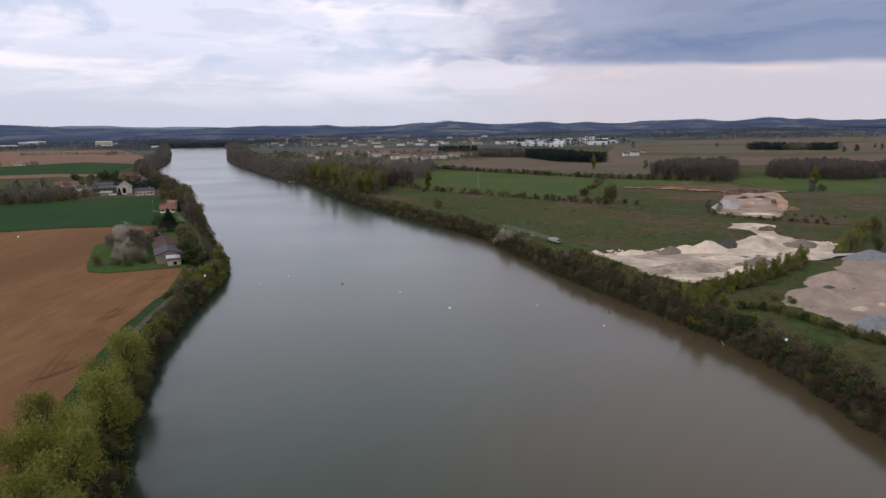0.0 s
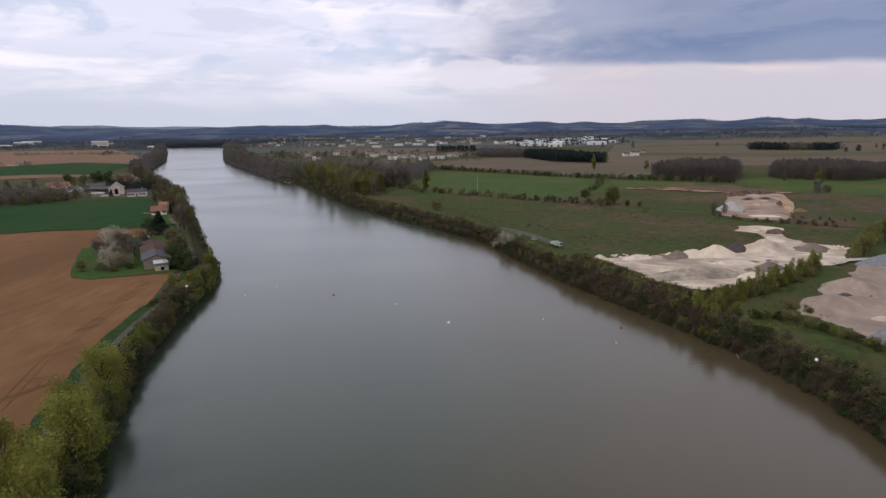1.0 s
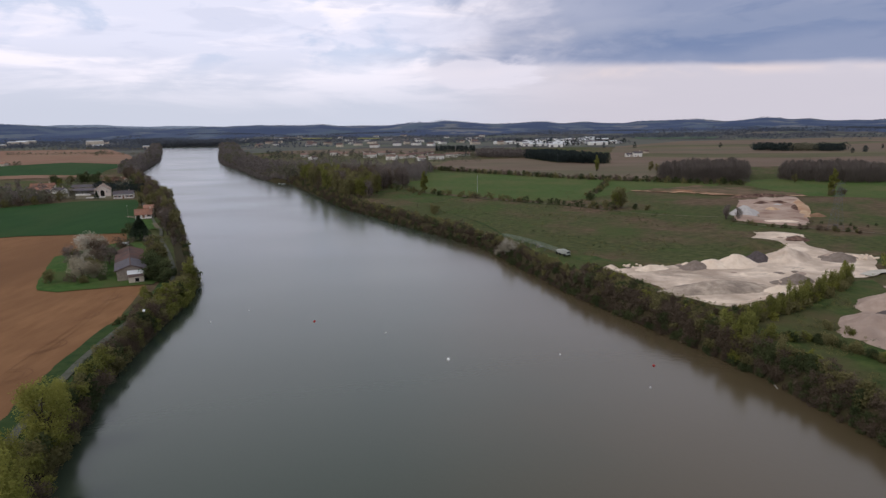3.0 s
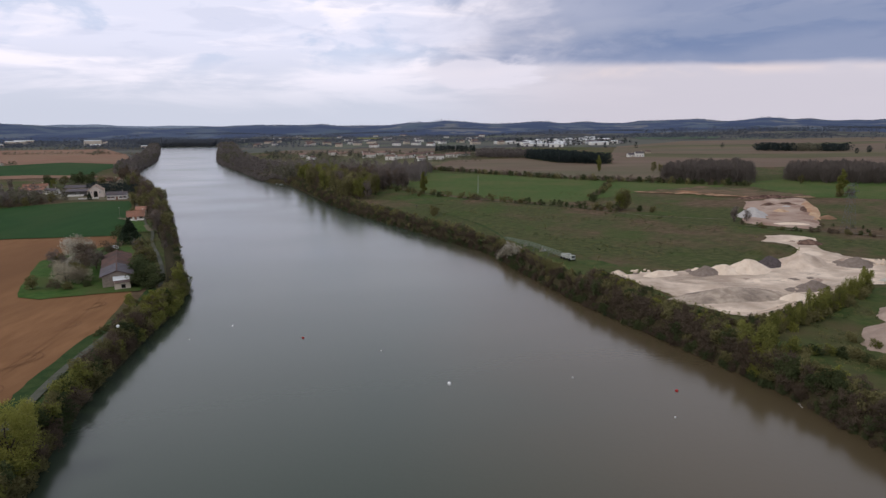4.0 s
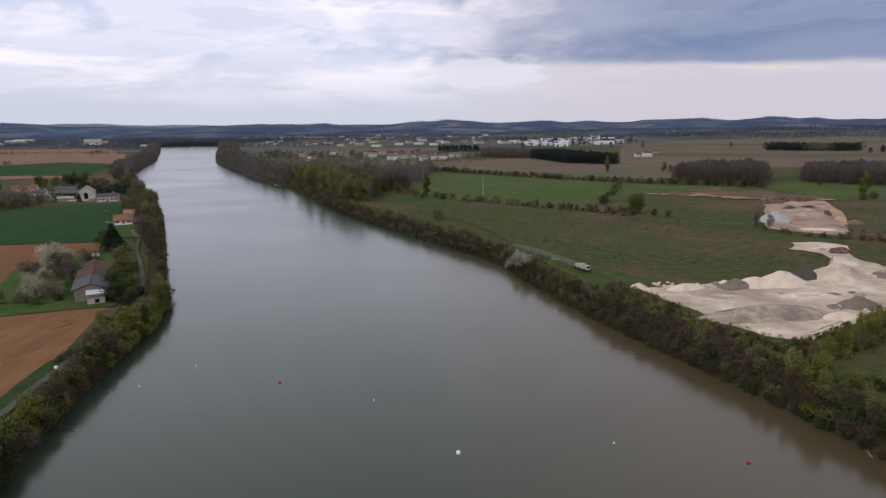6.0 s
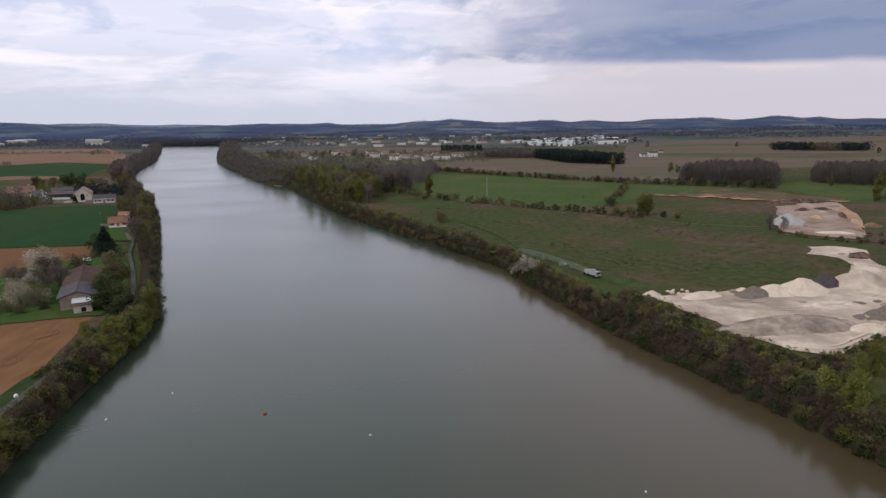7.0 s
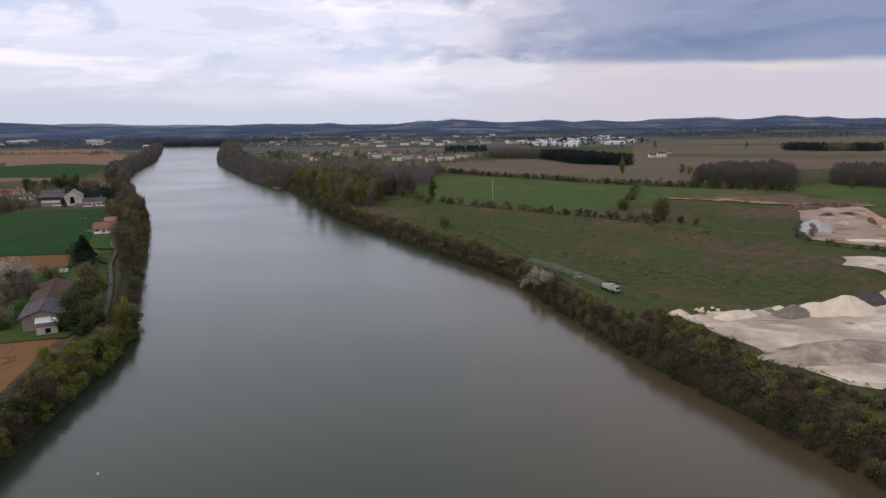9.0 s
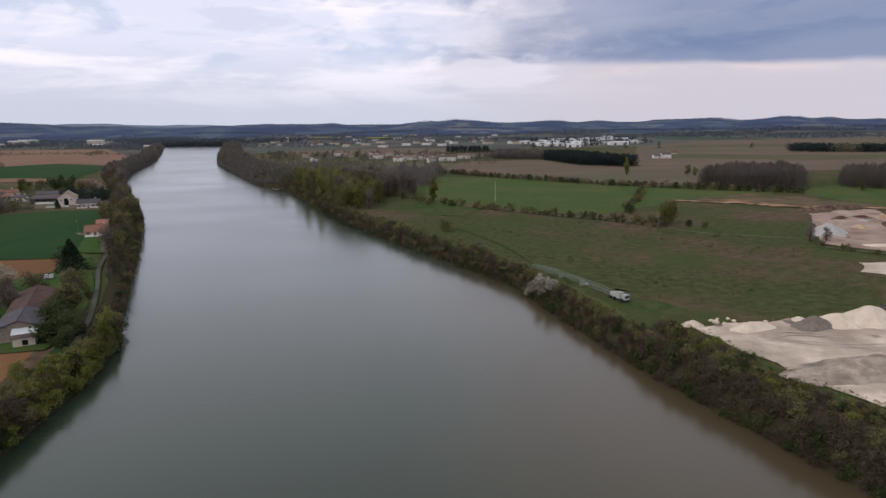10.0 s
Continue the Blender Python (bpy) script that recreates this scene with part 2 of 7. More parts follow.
def meadow_material():
    """Rough grazing: fresh grass, dead brown growth in drifts along the river, dark tufts and pale stems."""
    m = bpy.data.materials.new("rough_meadow")
    m.use_nodes = True
    nt = m.node_tree
    N, L = nt.nodes.new, nt.links.new
    b = nt.nodes["Principled BSDF"]
    geo = N("ShaderNodeNewGeometry")

    def noise_(s, d, along=1.0, rough=0.62):
        mp = N("ShaderNodeMapping")
        mp.inputs["Rotation"].default_value = (0, 0, radians(-32))
        mp.inputs["Scale"].default_value = (1.0, along, 0.0)
        L(geo.outputs["Position"], mp.inputs[0])
        n = N("ShaderNodeTexNoise")
        n.inputs["Scale"].default_value, n.inputs["Detail"].default_value, n.inputs["Roughness"].default_value = s, d, rough
        L(mp.outputs[0], n.inputs["Vector"])
        return n.outputs[0]

    def mixed(f, lo, hi, a, c, most=1.0):
        r, x = N("ShaderNodeMapRange"), N("ShaderNodeMix")
        L(f, r.inputs[0])
        r.inputs[1].default_value, r.inputs[2].default_value, r.inputs[4].default_value = lo, hi, most
        x.data_type = "RGBA"
        L(r.outputs[0], x.inputs[0])
        for s_, i in ((a, 6), (c, 7)):
            if isinstance(s_, tuple):
                x.inputs[i].default_value = (*s_, 1)
            else:
                L(s_, x.inputs[i])
        return x.outputs[2]

    grass = mixed(noise_(0.30, 10), 0.38, 0.62, (0.053, 0.061, 0.025), (0.091, 0.099, 0.040))
    dead = mixed(noise_(0.22, 10), 0.38, 0.62, (0.094, 0.063, 0.042), (0.158, 0.109, 0.074))
    col = mixed(noise_(0.014, 9, 0.8), 0.46, 0.58, grass, dead, 0.92)
    col = mixed(noise_(0.032, 8, 0.9), 0.52, 0.62, col, (0.060, 0.086, 0.026), 0.75)
    col = mixed(noise_(0.55, 4, 0.6, 0.7), 0.60, 0.72, col, (0.034, 0.040, 0.017), 0.55)
    col = mixed(noise_(0.8, 3, 0.6, 0.7), 0.64, 0.76, col, (0.165, 0.145, 0.085), 0.5)
    L(col, b.inputs["Base Color"])
    b.inputs["Roughness"].default_value, b.inputs["Specular IOR Level"].default_value = 0.95, 0.04
    bp = N("ShaderNodeBump")
    bp.inputs["Distance"].default_value = 0.5
    L(noise_(0.5, 6), bp.inputs["Height"])
    L(bp.outputs[0], b.inputs["Normal"])
    return m


M = {
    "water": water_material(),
    "meadow": meadow_material(),
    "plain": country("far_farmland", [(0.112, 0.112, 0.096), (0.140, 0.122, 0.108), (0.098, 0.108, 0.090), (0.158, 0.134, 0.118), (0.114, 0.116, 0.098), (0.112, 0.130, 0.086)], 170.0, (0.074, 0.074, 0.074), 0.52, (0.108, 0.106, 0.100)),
    # the haze over the hills is put into these blue base colours
    "hill": country("hazy_wooded_hill", [(0.076, 0.100, 0.164), (0.108, 0.136, 0.174), (0.080, 0.104, 0.166), (0.138, 0.158, 0.182), (0.090, 0.124, 0.156), (0.076, 0.102, 0.164), (0.200, 0.198, 0.196)], 230.0, (0.056, 0.078, 0.144), 0.47, (0.078, 0.102, 0.162)),
    # pale blue because the haze before the ridge is in its colour
    "far_ridge": material("hazy_far_ridge", [(0.185, 0.225, 0.30), (0.22, 0.26, 0.33)], 0.004, 0.95),
    "bankside": material("bank_earth", [(0.036, 0.036, 0.018), (0.062, 0.048, 0.028)], 0.7, 0.95, 0.2, 1.5),
    "plough": material("ploughed_soil", [(0.207, 0.105, 0.052), (0.260, 0.137, 0.069), (0.176, 0.091, 0.047)], 0.30, 0.95, 0.12, 2.5, coarse=0.014, stretch=(1.0, 0.25, radians(20))),
    "plough_pale": material("pale_ploughed_soil", [(0.150, 0.106, 0.082), (0.190, 0.138, 0.108), (0.130, 0.116, 0.076)], 0.03, 0.95, 0.1, 1.0, coarse=0.006, stretch=(0.4, 1.0, 0.5)),
    "wheat": material("young_wheat", [(0.020, 0.057, 0.017), (0.028, 0.070, 0.021), (0.038, 0.070, 0.023)], 0.12, 0.9, 0.06, 3.0, coarse=0.02, stretch=(1.0, 0.3, 0.2)),
    "grass": material("fresh_grass", [(0.056, 0.092, 0.026), (0.080, 0.118, 0.036), (0.106, 0.112, 0.044)], 0.25, 0.9, 0.2, 1.0, coarse=0.02, detail=8),
    "lawn": material("orchard_grass", [(0.036, 0.078, 0.019), (0.066, 0.116, 0.030), (0.080, 0.094, 0.034)], 0.45, 0.9, 0.2, 1.5, coarse=0.08),
    "verge": material("dark_verge_grass", [(0.028, 0.054, 0.019), (0.048, 0.072, 0.025)], 0.4, 0.9, 0.12, 1.5),
    "asphalt": material("worn_asphalt", [(0.082, 0.085, 0.066), (0.118, 0.118, 0.096)], 0.8, 0.9, 0.01, 20),
    "chalk": material("chalky_track", [(0.46, 0.42, 0.36), (0.56, 0.52, 0.46)], 0.5, 0.95, 0.03, 4),
    "sand": material("washed_sand", [(0.59, 0.465, 0.37), (0.77, 0.635, 0.52), (0.42, 0.325, 0.26)], 0.16, 0.95, 0.45, 0.5, coarse=0.06, band=(0.40, 0.6), detail=10),
    "sand_track": material("driven_sand", [(0.44, 0.355, 0.29), (0.60, 0.50, 0.415)], 0.3, 0.95, 0.3, 1.0),
    "sand_white": material("white_sand_heap", [(0.70, 0.56, 0.44), (0.82, 0.685, 0.56)], 0.35, 0.95, 0.35, 0.7, coarse=0.1, detail=9),
    "sand_pink": material("pinkish_sand_heap", [(0.36, 0.265, 0.215), (0.46, 0.355, 0.295), (0.285, 0.215, 0.18)], 0.25, 0.95, 0.2, 0.6, coarse=0.06),
    "gravel_grey": material("grey_gravel_heap", [(0.185, 0.145, 0.122), (0.26, 0.21, 0.18)], 0.9, 0.95, 0.15, 1.6),
    "gravel_dark": material("dark_gravel_heap", [(0.075, 0.062, 0.062), (0.12, 0.10, 0.10)], 0.9, 0.95, 0.15, 1.6),
    "gravel_pale": material("pale_gravel_heap", [(0.40, 0.37, 0.36), (0.50, 0.47, 0.45)], 0.9, 0.95, 0.15, 1.6),
    "gravel_blue": material("blue_grey_gravel_heap", [(0.205, 0.205, 0.215), (0.285, 0.285, 0.295)], 0.9, 0.95, 0.15, 1.6),
    "red_earth": material("red_earth", [(0.235, 0.125, 0.075), (0.33, 0.20, 0.135), (0.14, 0.105, 0.07)], 0.2, 0.95, 0.2, 0.8, coarse=0.06),
    "furrow": material("tractor_rut", [(0.160, 0.082, 0.044), (0.205, 0.108, 0.058)], 0.8, 0.95),
    "bark": material("bark", [(0.060, 0.048, 0.038), (0.110, 0.090, 0.072)], 3.0, 0.95, 0.02, 8),
    "leaf_fresh": leaf("fresh_leaves", (0.215, 0.218, 0.052), (0.300, 0.290, 0.078), 0.15, 0.16),
    "leaf_olive": leaf("olive_leaves", (0.156, 0.144, 0.064), (0.214, 0.192, 0.088), 0.14, 0.14),
    "leaf_dark": leaf("dark_leaves", (0.060, 0.078, 0.036), (0.096, 0.110, 0.050), 0.14, 0.14),
    "leaf_brown": leaf("budding_twigs", (0.110, 0.082, 0.060), (0.156, 0.120, 0.088), 0.14, 0.15),
    "leaf_grey": leaf("bare_grey_twigs", (0.150, 0.122, 0.106), (0.205, 0.170, 0.150), 0.2, 0.16),
    "needle": leaf("conifer_needles", (0.036, 0.052, 0.034), (0.060, 0.078, 0.050), 0.15, 0.2),
    # needle colour lifted to carry the haze over distant pines
    "needle_far": leaf("hazy_pine_needles", (0.036, 0.048, 0.048), (0.054, 0.066, 0.062), 0.0, 0.12, 0.5),
    "blossom": leaf("white_blossom", (0.34, 0.31, 0.24), (0.58, 0.54, 0.46), 0.1, 0.22),
    "blossom_dull": leaf("fading_blossom", (0.29, 0.25, 0.175), (0.48, 0.43, 0.33), 0.1, 0.22),
    # far woods: the next two base colours are raised for haze
    "far_leaf": leaf("hazy_wood_leaves", (0.140, 0.138, 0.096), (0.190, 0.174, 0.124), 0.0, 0.12, 0.5),
    "far_brown": leaf("hazy_bare_wood", (0.172, 0.148, 0.142), (0.220, 0.192, 0.172), 0.0, 0.05, 0.5),
    # blue haze of distance is mixed into this leaf colour
    "far_haze": leaf("hazy_distant_leaves", (0.098, 0.110, 0.138), (0.130, 0.142, 0.164), 0.0, 0.08, 0.55),
    "wall_white": material("white_render", [(0.66, 0.63, 0.58), (0.76, 0.74, 0.69)], 0.6, 0.9, 0.01, 4, spread=0.10),
    "wall_cream": material("cream_render", [(0.50, 0.42, 0.33), (0.62, 0.54, 0.44)], 0.6, 0.9, 0.01, 4, spread=0.12),
    "wall_pink": material("pinkish_render", [(0.62, 0.52, 0.45), (0.72, 0.62, 0.54)], 0.6, 0.9, 0.01, 4),
    "wall_stone": material("limestone_wall", [(0.25, 0.205, 0.165), (0.34, 0.29, 0.24)], 1.6, 0.95, 0.03, 3),
    "tile_red": material("red_clay_tiles", [(0.28, 0.135, 0.092), (0.37, 0.205, 0.150), (0.22, 0.130, 0.100)], 1.2, 0.9, 0.03, 6, coarse=0.3, spread=0.25),
    "tile_brown": material("weathered_brown_tiles", [(0.128, 0.080, 0.070), (0.180, 0.118, 0.104), (0.11, 0.088, 0.084)], 1.0, 0.9, 0.03, 6, coarse=0.2),
    "slate": material("grey_sheet_roof", [(0.092, 0.084, 0.098), (0.135, 0.126, 0.142), (0.120, 0.098, 0.098)], 0.8, 0.8, 0.01, 4, coarse=0.15),
    "sheet_white": material("white_metal_sheet", [(0.56, 0.57, 0.58), (0.66, 0.67, 0.68)], 0.8, 0.6, spread=0.15),
    # near-black colour in place of the shade inside openings
    "dark_open": material("opening_shade", [(0.012, 0.011, 0.010), (0.022, 0.020, 0.018)], 1.0, 0.9),
    "pane": material("window_pane", [(0.03, 0.035, 0.04), (0.05, 0.055, 0.06)], 1.0, 0.15, spec=0.6),
    "frame_white": material("painted_frame", [(0.70, 0.69, 0.66), (0.78, 0.77, 0.74)], 1.0, 0.6),
    "shutter": material("painted_shutter", [(0.22, 0.12, 0.08), (0.28, 0.16, 0.11)], 1.0, 0.7),
    "steel": material("galvanised_steel", [(0.115, 0.120, 0.125), (0.165, 0.170, 0.175)], 1.5, 0.7),
    "boom_paint": material("pale_green_paint", [(0.150, 0.180, 0.145), (0.220, 0.245, 0.200)], 1.5, 0.7),
    "cable": material("aluminium_cable", [(0.10, 0.10, 0.10), (0.14, 0.14, 0.14)], 1.0, 0.7),
    "ball_red": material("red_marker_paint", [(0.30, 0.028, 0.026), (0.38, 0.040, 0.034)], 2.0, 0.5),
    "ball_white": material("white_marker_paint", [(0.80, 0.80, 0.78), (0.84, 0.84, 0.82)], 2.0, 0.4),
    "track_dull": material("trodden_track", [(0.125, 0.110, 0.075), (0.175, 0.155, 0.110)], 0.5, 0.95, 0.03, 4),
    "bare_purple": leaf("leafless_poplar_twigs", (0.136, 0.112, 0.100), (0.166, 0.142, 0.122), 0.0, 0.04, 0.55),
    "boom_body": material("dull_white_paint", [(0.34, 0.35, 0.32), (0.44, 0.45, 0.41)], 1.5, 0.7),
    "rubber": material("tyre_rubber", [(0.02, 0.02, 0.02), (0.035, 0.035, 0.035)], 3.0, 0.8),
    "rapeseed": material("rape_in_flower", [(0.22, 0.23, 0.07), (0.27, 0.27, 0.10)], 0.01, 0.9),
    "wood_grey": material("weathered_boards", [(0.16, 0.14, 0.12), (0.23, 0.20, 0.17)], 2.0, 0.9),
    "plough_far": material("dull_ploughed_soil", [(0.220, 0.124, 0.086), (0.268, 0.158, 0.114), (0.235, 0.156, 0.106)], 0.05, 0.95, 0.1, 1.0, coarse=0.012, stretch=(0.5, 1.0, 0.4)),
    "sand_grey": material("dull_grey_sand", [(0.36, 0.285, 0.23), (0.52, 0.425, 0.345), (0.25, 0.20, 0.165)], 0.34, 0.95, 0.8, 0.7, coarse=0.16, band=(0.42, 0.58), detail=10),
    "sand_orange": material("orange_sand", [(0.50, 0.335, 0.21), (0.62, 0.46, 0.32), (0.42, 0.25, 0.16)], 0.3, 0.95, 0.3, 0.6, coarse=0.1),
    "pit_soil": material("mottled_pit_soil", [(0.40, 0.29, 0.235), (0.52, 0.41, 0.34), (0.29, 0.19, 0.15)], 0.22, 0.95, 0.5, 0.5, coarse=0.11, band=(0.42, 0.58)),
    "dark_earth": material("dark_red_earth", [(0.085, 0.050, 0.042), (0.26, 0.170, 0.130)], 0.35, 0.95, 0.4, 0.8, band=(0.42, 0.66)),
    "turned_soil": material("half_grown_spoil", [(0.125, 0.092, 0.058), (0.190, 0.128, 0.088), (0.085, 0.085, 0.044)], 0.12, 0.95, 0.3, 0.6, coarse=0.05),
    "fallow": material("fallow_stubble", [(0.105, 0.098, 0.056), (0.150, 0.130, 0.078), (0.085, 0.090, 0.048)], 0.02, 0.95, 0.1, 1.0, coarse=0.006, stretch=(0.4, 1.2, 0.4)),
    "cut_soil": material("fresh_cut_soil", [(0.36, 0.200, 0.120), (0.52, 0.355, 0.235), (0.20, 0.115, 0.075)], 0.18, 0.95, 0.4, 0.6, coarse=0.07, band=(0.42, 0.6)),
    "pasture": material("dark_pasture", [(0.042, 0.068, 0.021), (0.074, 0.098, 0.032), (0.098, 0.080, 0.042)], 0.22, 0.9, 0.25, 1.0, coarse=0.04, detail=9, band=(0.4, 0.6)),
    "tile_dull": material("dull_clay_tiles", [(0.200, 0.128, 0.104), (0.265, 0.182, 0.152), (0.170, 0.126, 0.110)], 1.2, 0.9, 0.03, 6, coarse=0.3, spread=0.3),
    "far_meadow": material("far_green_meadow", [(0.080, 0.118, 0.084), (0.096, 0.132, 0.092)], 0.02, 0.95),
    "drift": material("bleached_wood", [(0.25, 0.23, 0.20), (0.36, 0.33, 0.29)], 3.0, 0.9),
    "tile_pale": material("pale_faded_tiles", [(0.36, 0.27, 0.215), (0.47, 0.37, 0.30), (0.30, 0.22, 0.18)], 1.2, 0.9, 0.03, 6, coarse=0.3),
    "leaf_young": leaf("young_green_leaves", (0.176, 0.182, 0.050), (0.246, 0.246, 0.074), 0.2, 0.16),
}


# ---- geometry helpers ----
def link_mesh(name, V, F, mat, parent=None, label="", smooth=False):
    me = bpy.data.meshes.new(name)
    me.from_pydata([tuple(v) for v in V], [], [tuple(int(i) for i in f) for f in F])
    for mm in mat if isinstance(mat, (list, tuple)) else [mat]:
        me.materials.append(mm)
    if smooth:
        me.polygons.foreach_set("use_smooth", [True] * len(me.polygons))
    ob = new(name, me)
    if parent is not None:
        ob.parent = parent
    if label:
        ob["label"] = label
    return ob


def empty(name, x, y, z, rz=0.0):
    ob = new(name)
    ob.matrix_basis = pose(x, y, z, 0, 0, rz)
    return ob


def box(cx, cy, cz, sx, sy, sz):
    """A box with its base centre at cx, cy, cz."""
    a, b = sx / 2, sy / 2
    V = [(cx + i * a, cy + j * b, cz + k * sz) for k in (0, 1) for i, j in ((-1, -1), (1, -1), (1, 1), (-1, 1))]
    F = [(3, 2, 1, 0), (4, 5, 6, 7), (0, 1, 5, 4), (1, 2, 6, 5), (2, 3, 7, 6), (3, 0, 4, 7)]
    return V, F


def tube(p0, p1, r0, r1, n=5):
    p0, p1 = Vector(p0), Vector(p1)
    q = (p1 - p0).to_track_quat("Z", "Y")
    V, F = [], []
    for p, r in ((p0, r0), (p1, r1)):
        for i in range(n):
            a = 2 * math.pi * i / n
            V.append(tuple(p + q @ Vector((r * math.cos(a), r * math.sin(a), 0))))
    for i in range(n):
        j = (i + 1) % n
        F.append((i, j, n + j, n + i))
    F.append(tuple(range(n - 1, -1, -1)))
    F.append(tuple(range(n, 2 * n)))
    return V, F


def join(*pieces):
    V, F = [], []
    for v, f in pieces:
        o = len(V)
        V += list(v)
        F += [tuple(i + o for i in face) for face in f]
    return V, F


def ball(c, r, n=12, m=8):
    V, F = [(c[0], c[1], c[2] - r)], []
    for j in range(1, m):
        a = math.pi * j / m
        for i in range(n):
            b = 2 * math.pi * i / n
            V.append((c[0] + r * math.sin(a) * math.cos(b), c[1] + r * math.sin(a) * math.sin(b), c[2] - r * math.cos(a)))
    V.append((c[0], c[1], c[2] + r))
    for i in range(n):
        k = (i + 1) % n
        F.append((0, 1 + k, 1 + i))
        F.append((len(V) - 1, 1 + (m - 2) * n + i, 1 + (m - 2) * n + k))
        for j in range(m - 2):
            F.append((1 + j * n + i, 1 + j * n + k, 1 + (j + 1) * n + k, 1 + (j + 1) * n + i))
    return V, F


def smoothstep(a, b, x):
    t = np.clip((np.asarray(x, float) - a) / (b - a), 0, 1)
    return t * t * (3 - 2 * t)


# ---- the lie of the land ----
LEFT_Y = [-400, -150, 0, 60, 92, 115, 133, 164, 196, 228, 250, 300, 350, 450, 500, 560, 610, 690, 811, 873, 1044, 1093, 1390, 1653, 1790, 1900]
LEFT_X = [-75, -42, -28, -38, -49, -58, -64, -72, -76, -79, -84, -106, -127, -171, -197, -230, -257, -303, -359, -382, -439, -457, -578, -690, -745, -790]
RIGHT_Y = [-400, -150, 0, 105, 133, 155, 171, 188, 206, 222, 240, 271, 305, 340, 390, 450, 490, 598, 640, 652, 705, 811, 901, 980, 1096, 1590, 1737, 1900]
RIGHT_X = [70, 82, 84, 77, 75.6, 71.8, 66.4, 59.6, 52.8, 46, 40.4, 31, 22.4, 3, -26, -60, -77, -122, -140, -158, -184, -234, -279, -314, -358, -520, -572, -640]


def west_bank(y):
    return np.interp(y, LEFT_Y, LEFT_X)


def east_bank(y):
    return np.interp(y, RIGHT_Y, RIGHT_X)


def land(x, y):
    """Height of the flood plain: level by the river, rising a little with distance."""
    away = np.maximum(west_bank(y) - np.asarray(x, float), np.asarray(x, float) - east_bank(y))
    return 4.0 + 3.0 * smoothstep(400, 1000, y) * np.where(np.asarray(y) > 1760, 1.0, smoothstep(10, 130, away))


# skyline of the hills by bearing (radians from straight ahead) and crest height in metres
HILL_A = [-1.2, -0.59, -0.555, -0.497, -0.463, -0.435, -0.398, -0.364, -0.314, -0.266, -0.2, -0.175, -0.15, -0.072, -0.046, -0.028, -0.018, 0.007, 0.024, 0.051, 0.077, 0.129, 0.15, 0.172, 0.193, 0.226, 0.251, 0.288, 0.304, 0.352, 0.39, 0.42, 0.449, 0.47, 0.491, 0.505, 0.525, 0.541, 0.557, 0.576, 0.595, 0.612, 1.2]
HILL_Z = [80, 83, 74, 71, 69, 60, 55, 59, 49, 57, 53, 59, 46, 45, 58, 68, 55, 74, 69, 60, 47, 48, 58, 56, 40, 53, 41, 38, 52, 56, 60, 41, 50, 65, 60, 46, 55, 44, 36, 42, 37, 46, 50]


def relief(x, y):
    r = np.hypot(x, y - 50)
    a = np.arctan2(x, y - 50)
    crest = np.interp(a, HILL_A, HILL_Z) - 11 - 13 * smoothstep(-0.555, -0.525, a) * (1 - smoothstep(-0.36, -0.33, a))
    up = smoothstep(2500, 4350, r) ** 1.6
    waves = 5 * np.sin(x * 0.0051 + 1.3) * np.sin(y * 0.0043 + 0.4) + 3 * np.sin(x * 0.013 + y * 0.009)
    ridge = 16 * np.exp(-(((r - 2900 - 250 * np.sin(a * 9)) / 320) ** 2)) * (0.55 + 0.45 * np.sin(a * 14 + 1))
    ridge = ridge + 18 * np.exp(-(((r - 3500 - 200 * np.sin(a * 7 + 2)) / 220) ** 2)) * (0.5 + 0.5 * np.sin(a * 17))
    return up * (crest + 0.12 * waves) + ridge * smoothstep(2000, 2600, r) + 0.8 * waves * smoothstep(1900, 2600, r) * (1 - up)


def build_ground():
    ys = np.concatenate([np.arange(-400, 700, 6.0), np.arange(700, 1950, 20.0), np.arange(1950, 4861, 45.0)])
    offs = np.array([0, 0.8, 1.8, 3.0, 4.5, 7, 12, 20, 32, 50, 75, 105, 140, 180, 230, 290, 360, 440, 530, 600] + list(range(690, 3830, 90)))
    rise = np.array([-0.12, 0.15, 0.5, 0.85, 0.97] + [1.0] * (len(offs) - 5))
    bed = np.linspace(0.04, 0.96, 8)
    rng = np.random.RandomState(4)
    rows, kinds = [], []
    for y in ys:
        l, r = west_bank(y), east_bank(y)
        end = smoothstep(1770, 1830, y)
        xl, xr = l - offs[::-1], r + offs
        xb = l + (r - l) * bed
        x = np.concatenate([xl, xb, xr])
        g = land(x, y)
        f = np.concatenate([rise[::-1], np.full(len(bed), -0.5), rise])
        f = f + (1 - f) * end
        wob = np.where((f > 0) & (f < 0.99), rng.uniform(-0.1, 0.1, len(x)), 0)
        z = g * (f + wob) + relief(x, y)
        rows.append(np.stack([x, np.full(len(x), y), z], -1))
    V = np.concatenate(rows)
    n = len(rows[0])
    F, mats = [], []
    nl = len(offs)
    for j in range(len(ys) - 1):
        for i in range(n - 1):
            F.append((j * n + i, j * n + i + 1, (j + 1) * n + i + 1, (j + 1) * n + i))
            cx, cy, _ = rows[j][i]
            rr = math.hypot(cx, cy)
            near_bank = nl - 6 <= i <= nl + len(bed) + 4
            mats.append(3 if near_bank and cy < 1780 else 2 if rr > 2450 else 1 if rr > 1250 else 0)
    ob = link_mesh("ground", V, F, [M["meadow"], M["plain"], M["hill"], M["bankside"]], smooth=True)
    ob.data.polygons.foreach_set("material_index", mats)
    return tagged(ob, "rough green and brown river plain rising to haze-blue wooded hills", "ground", kind="structure")


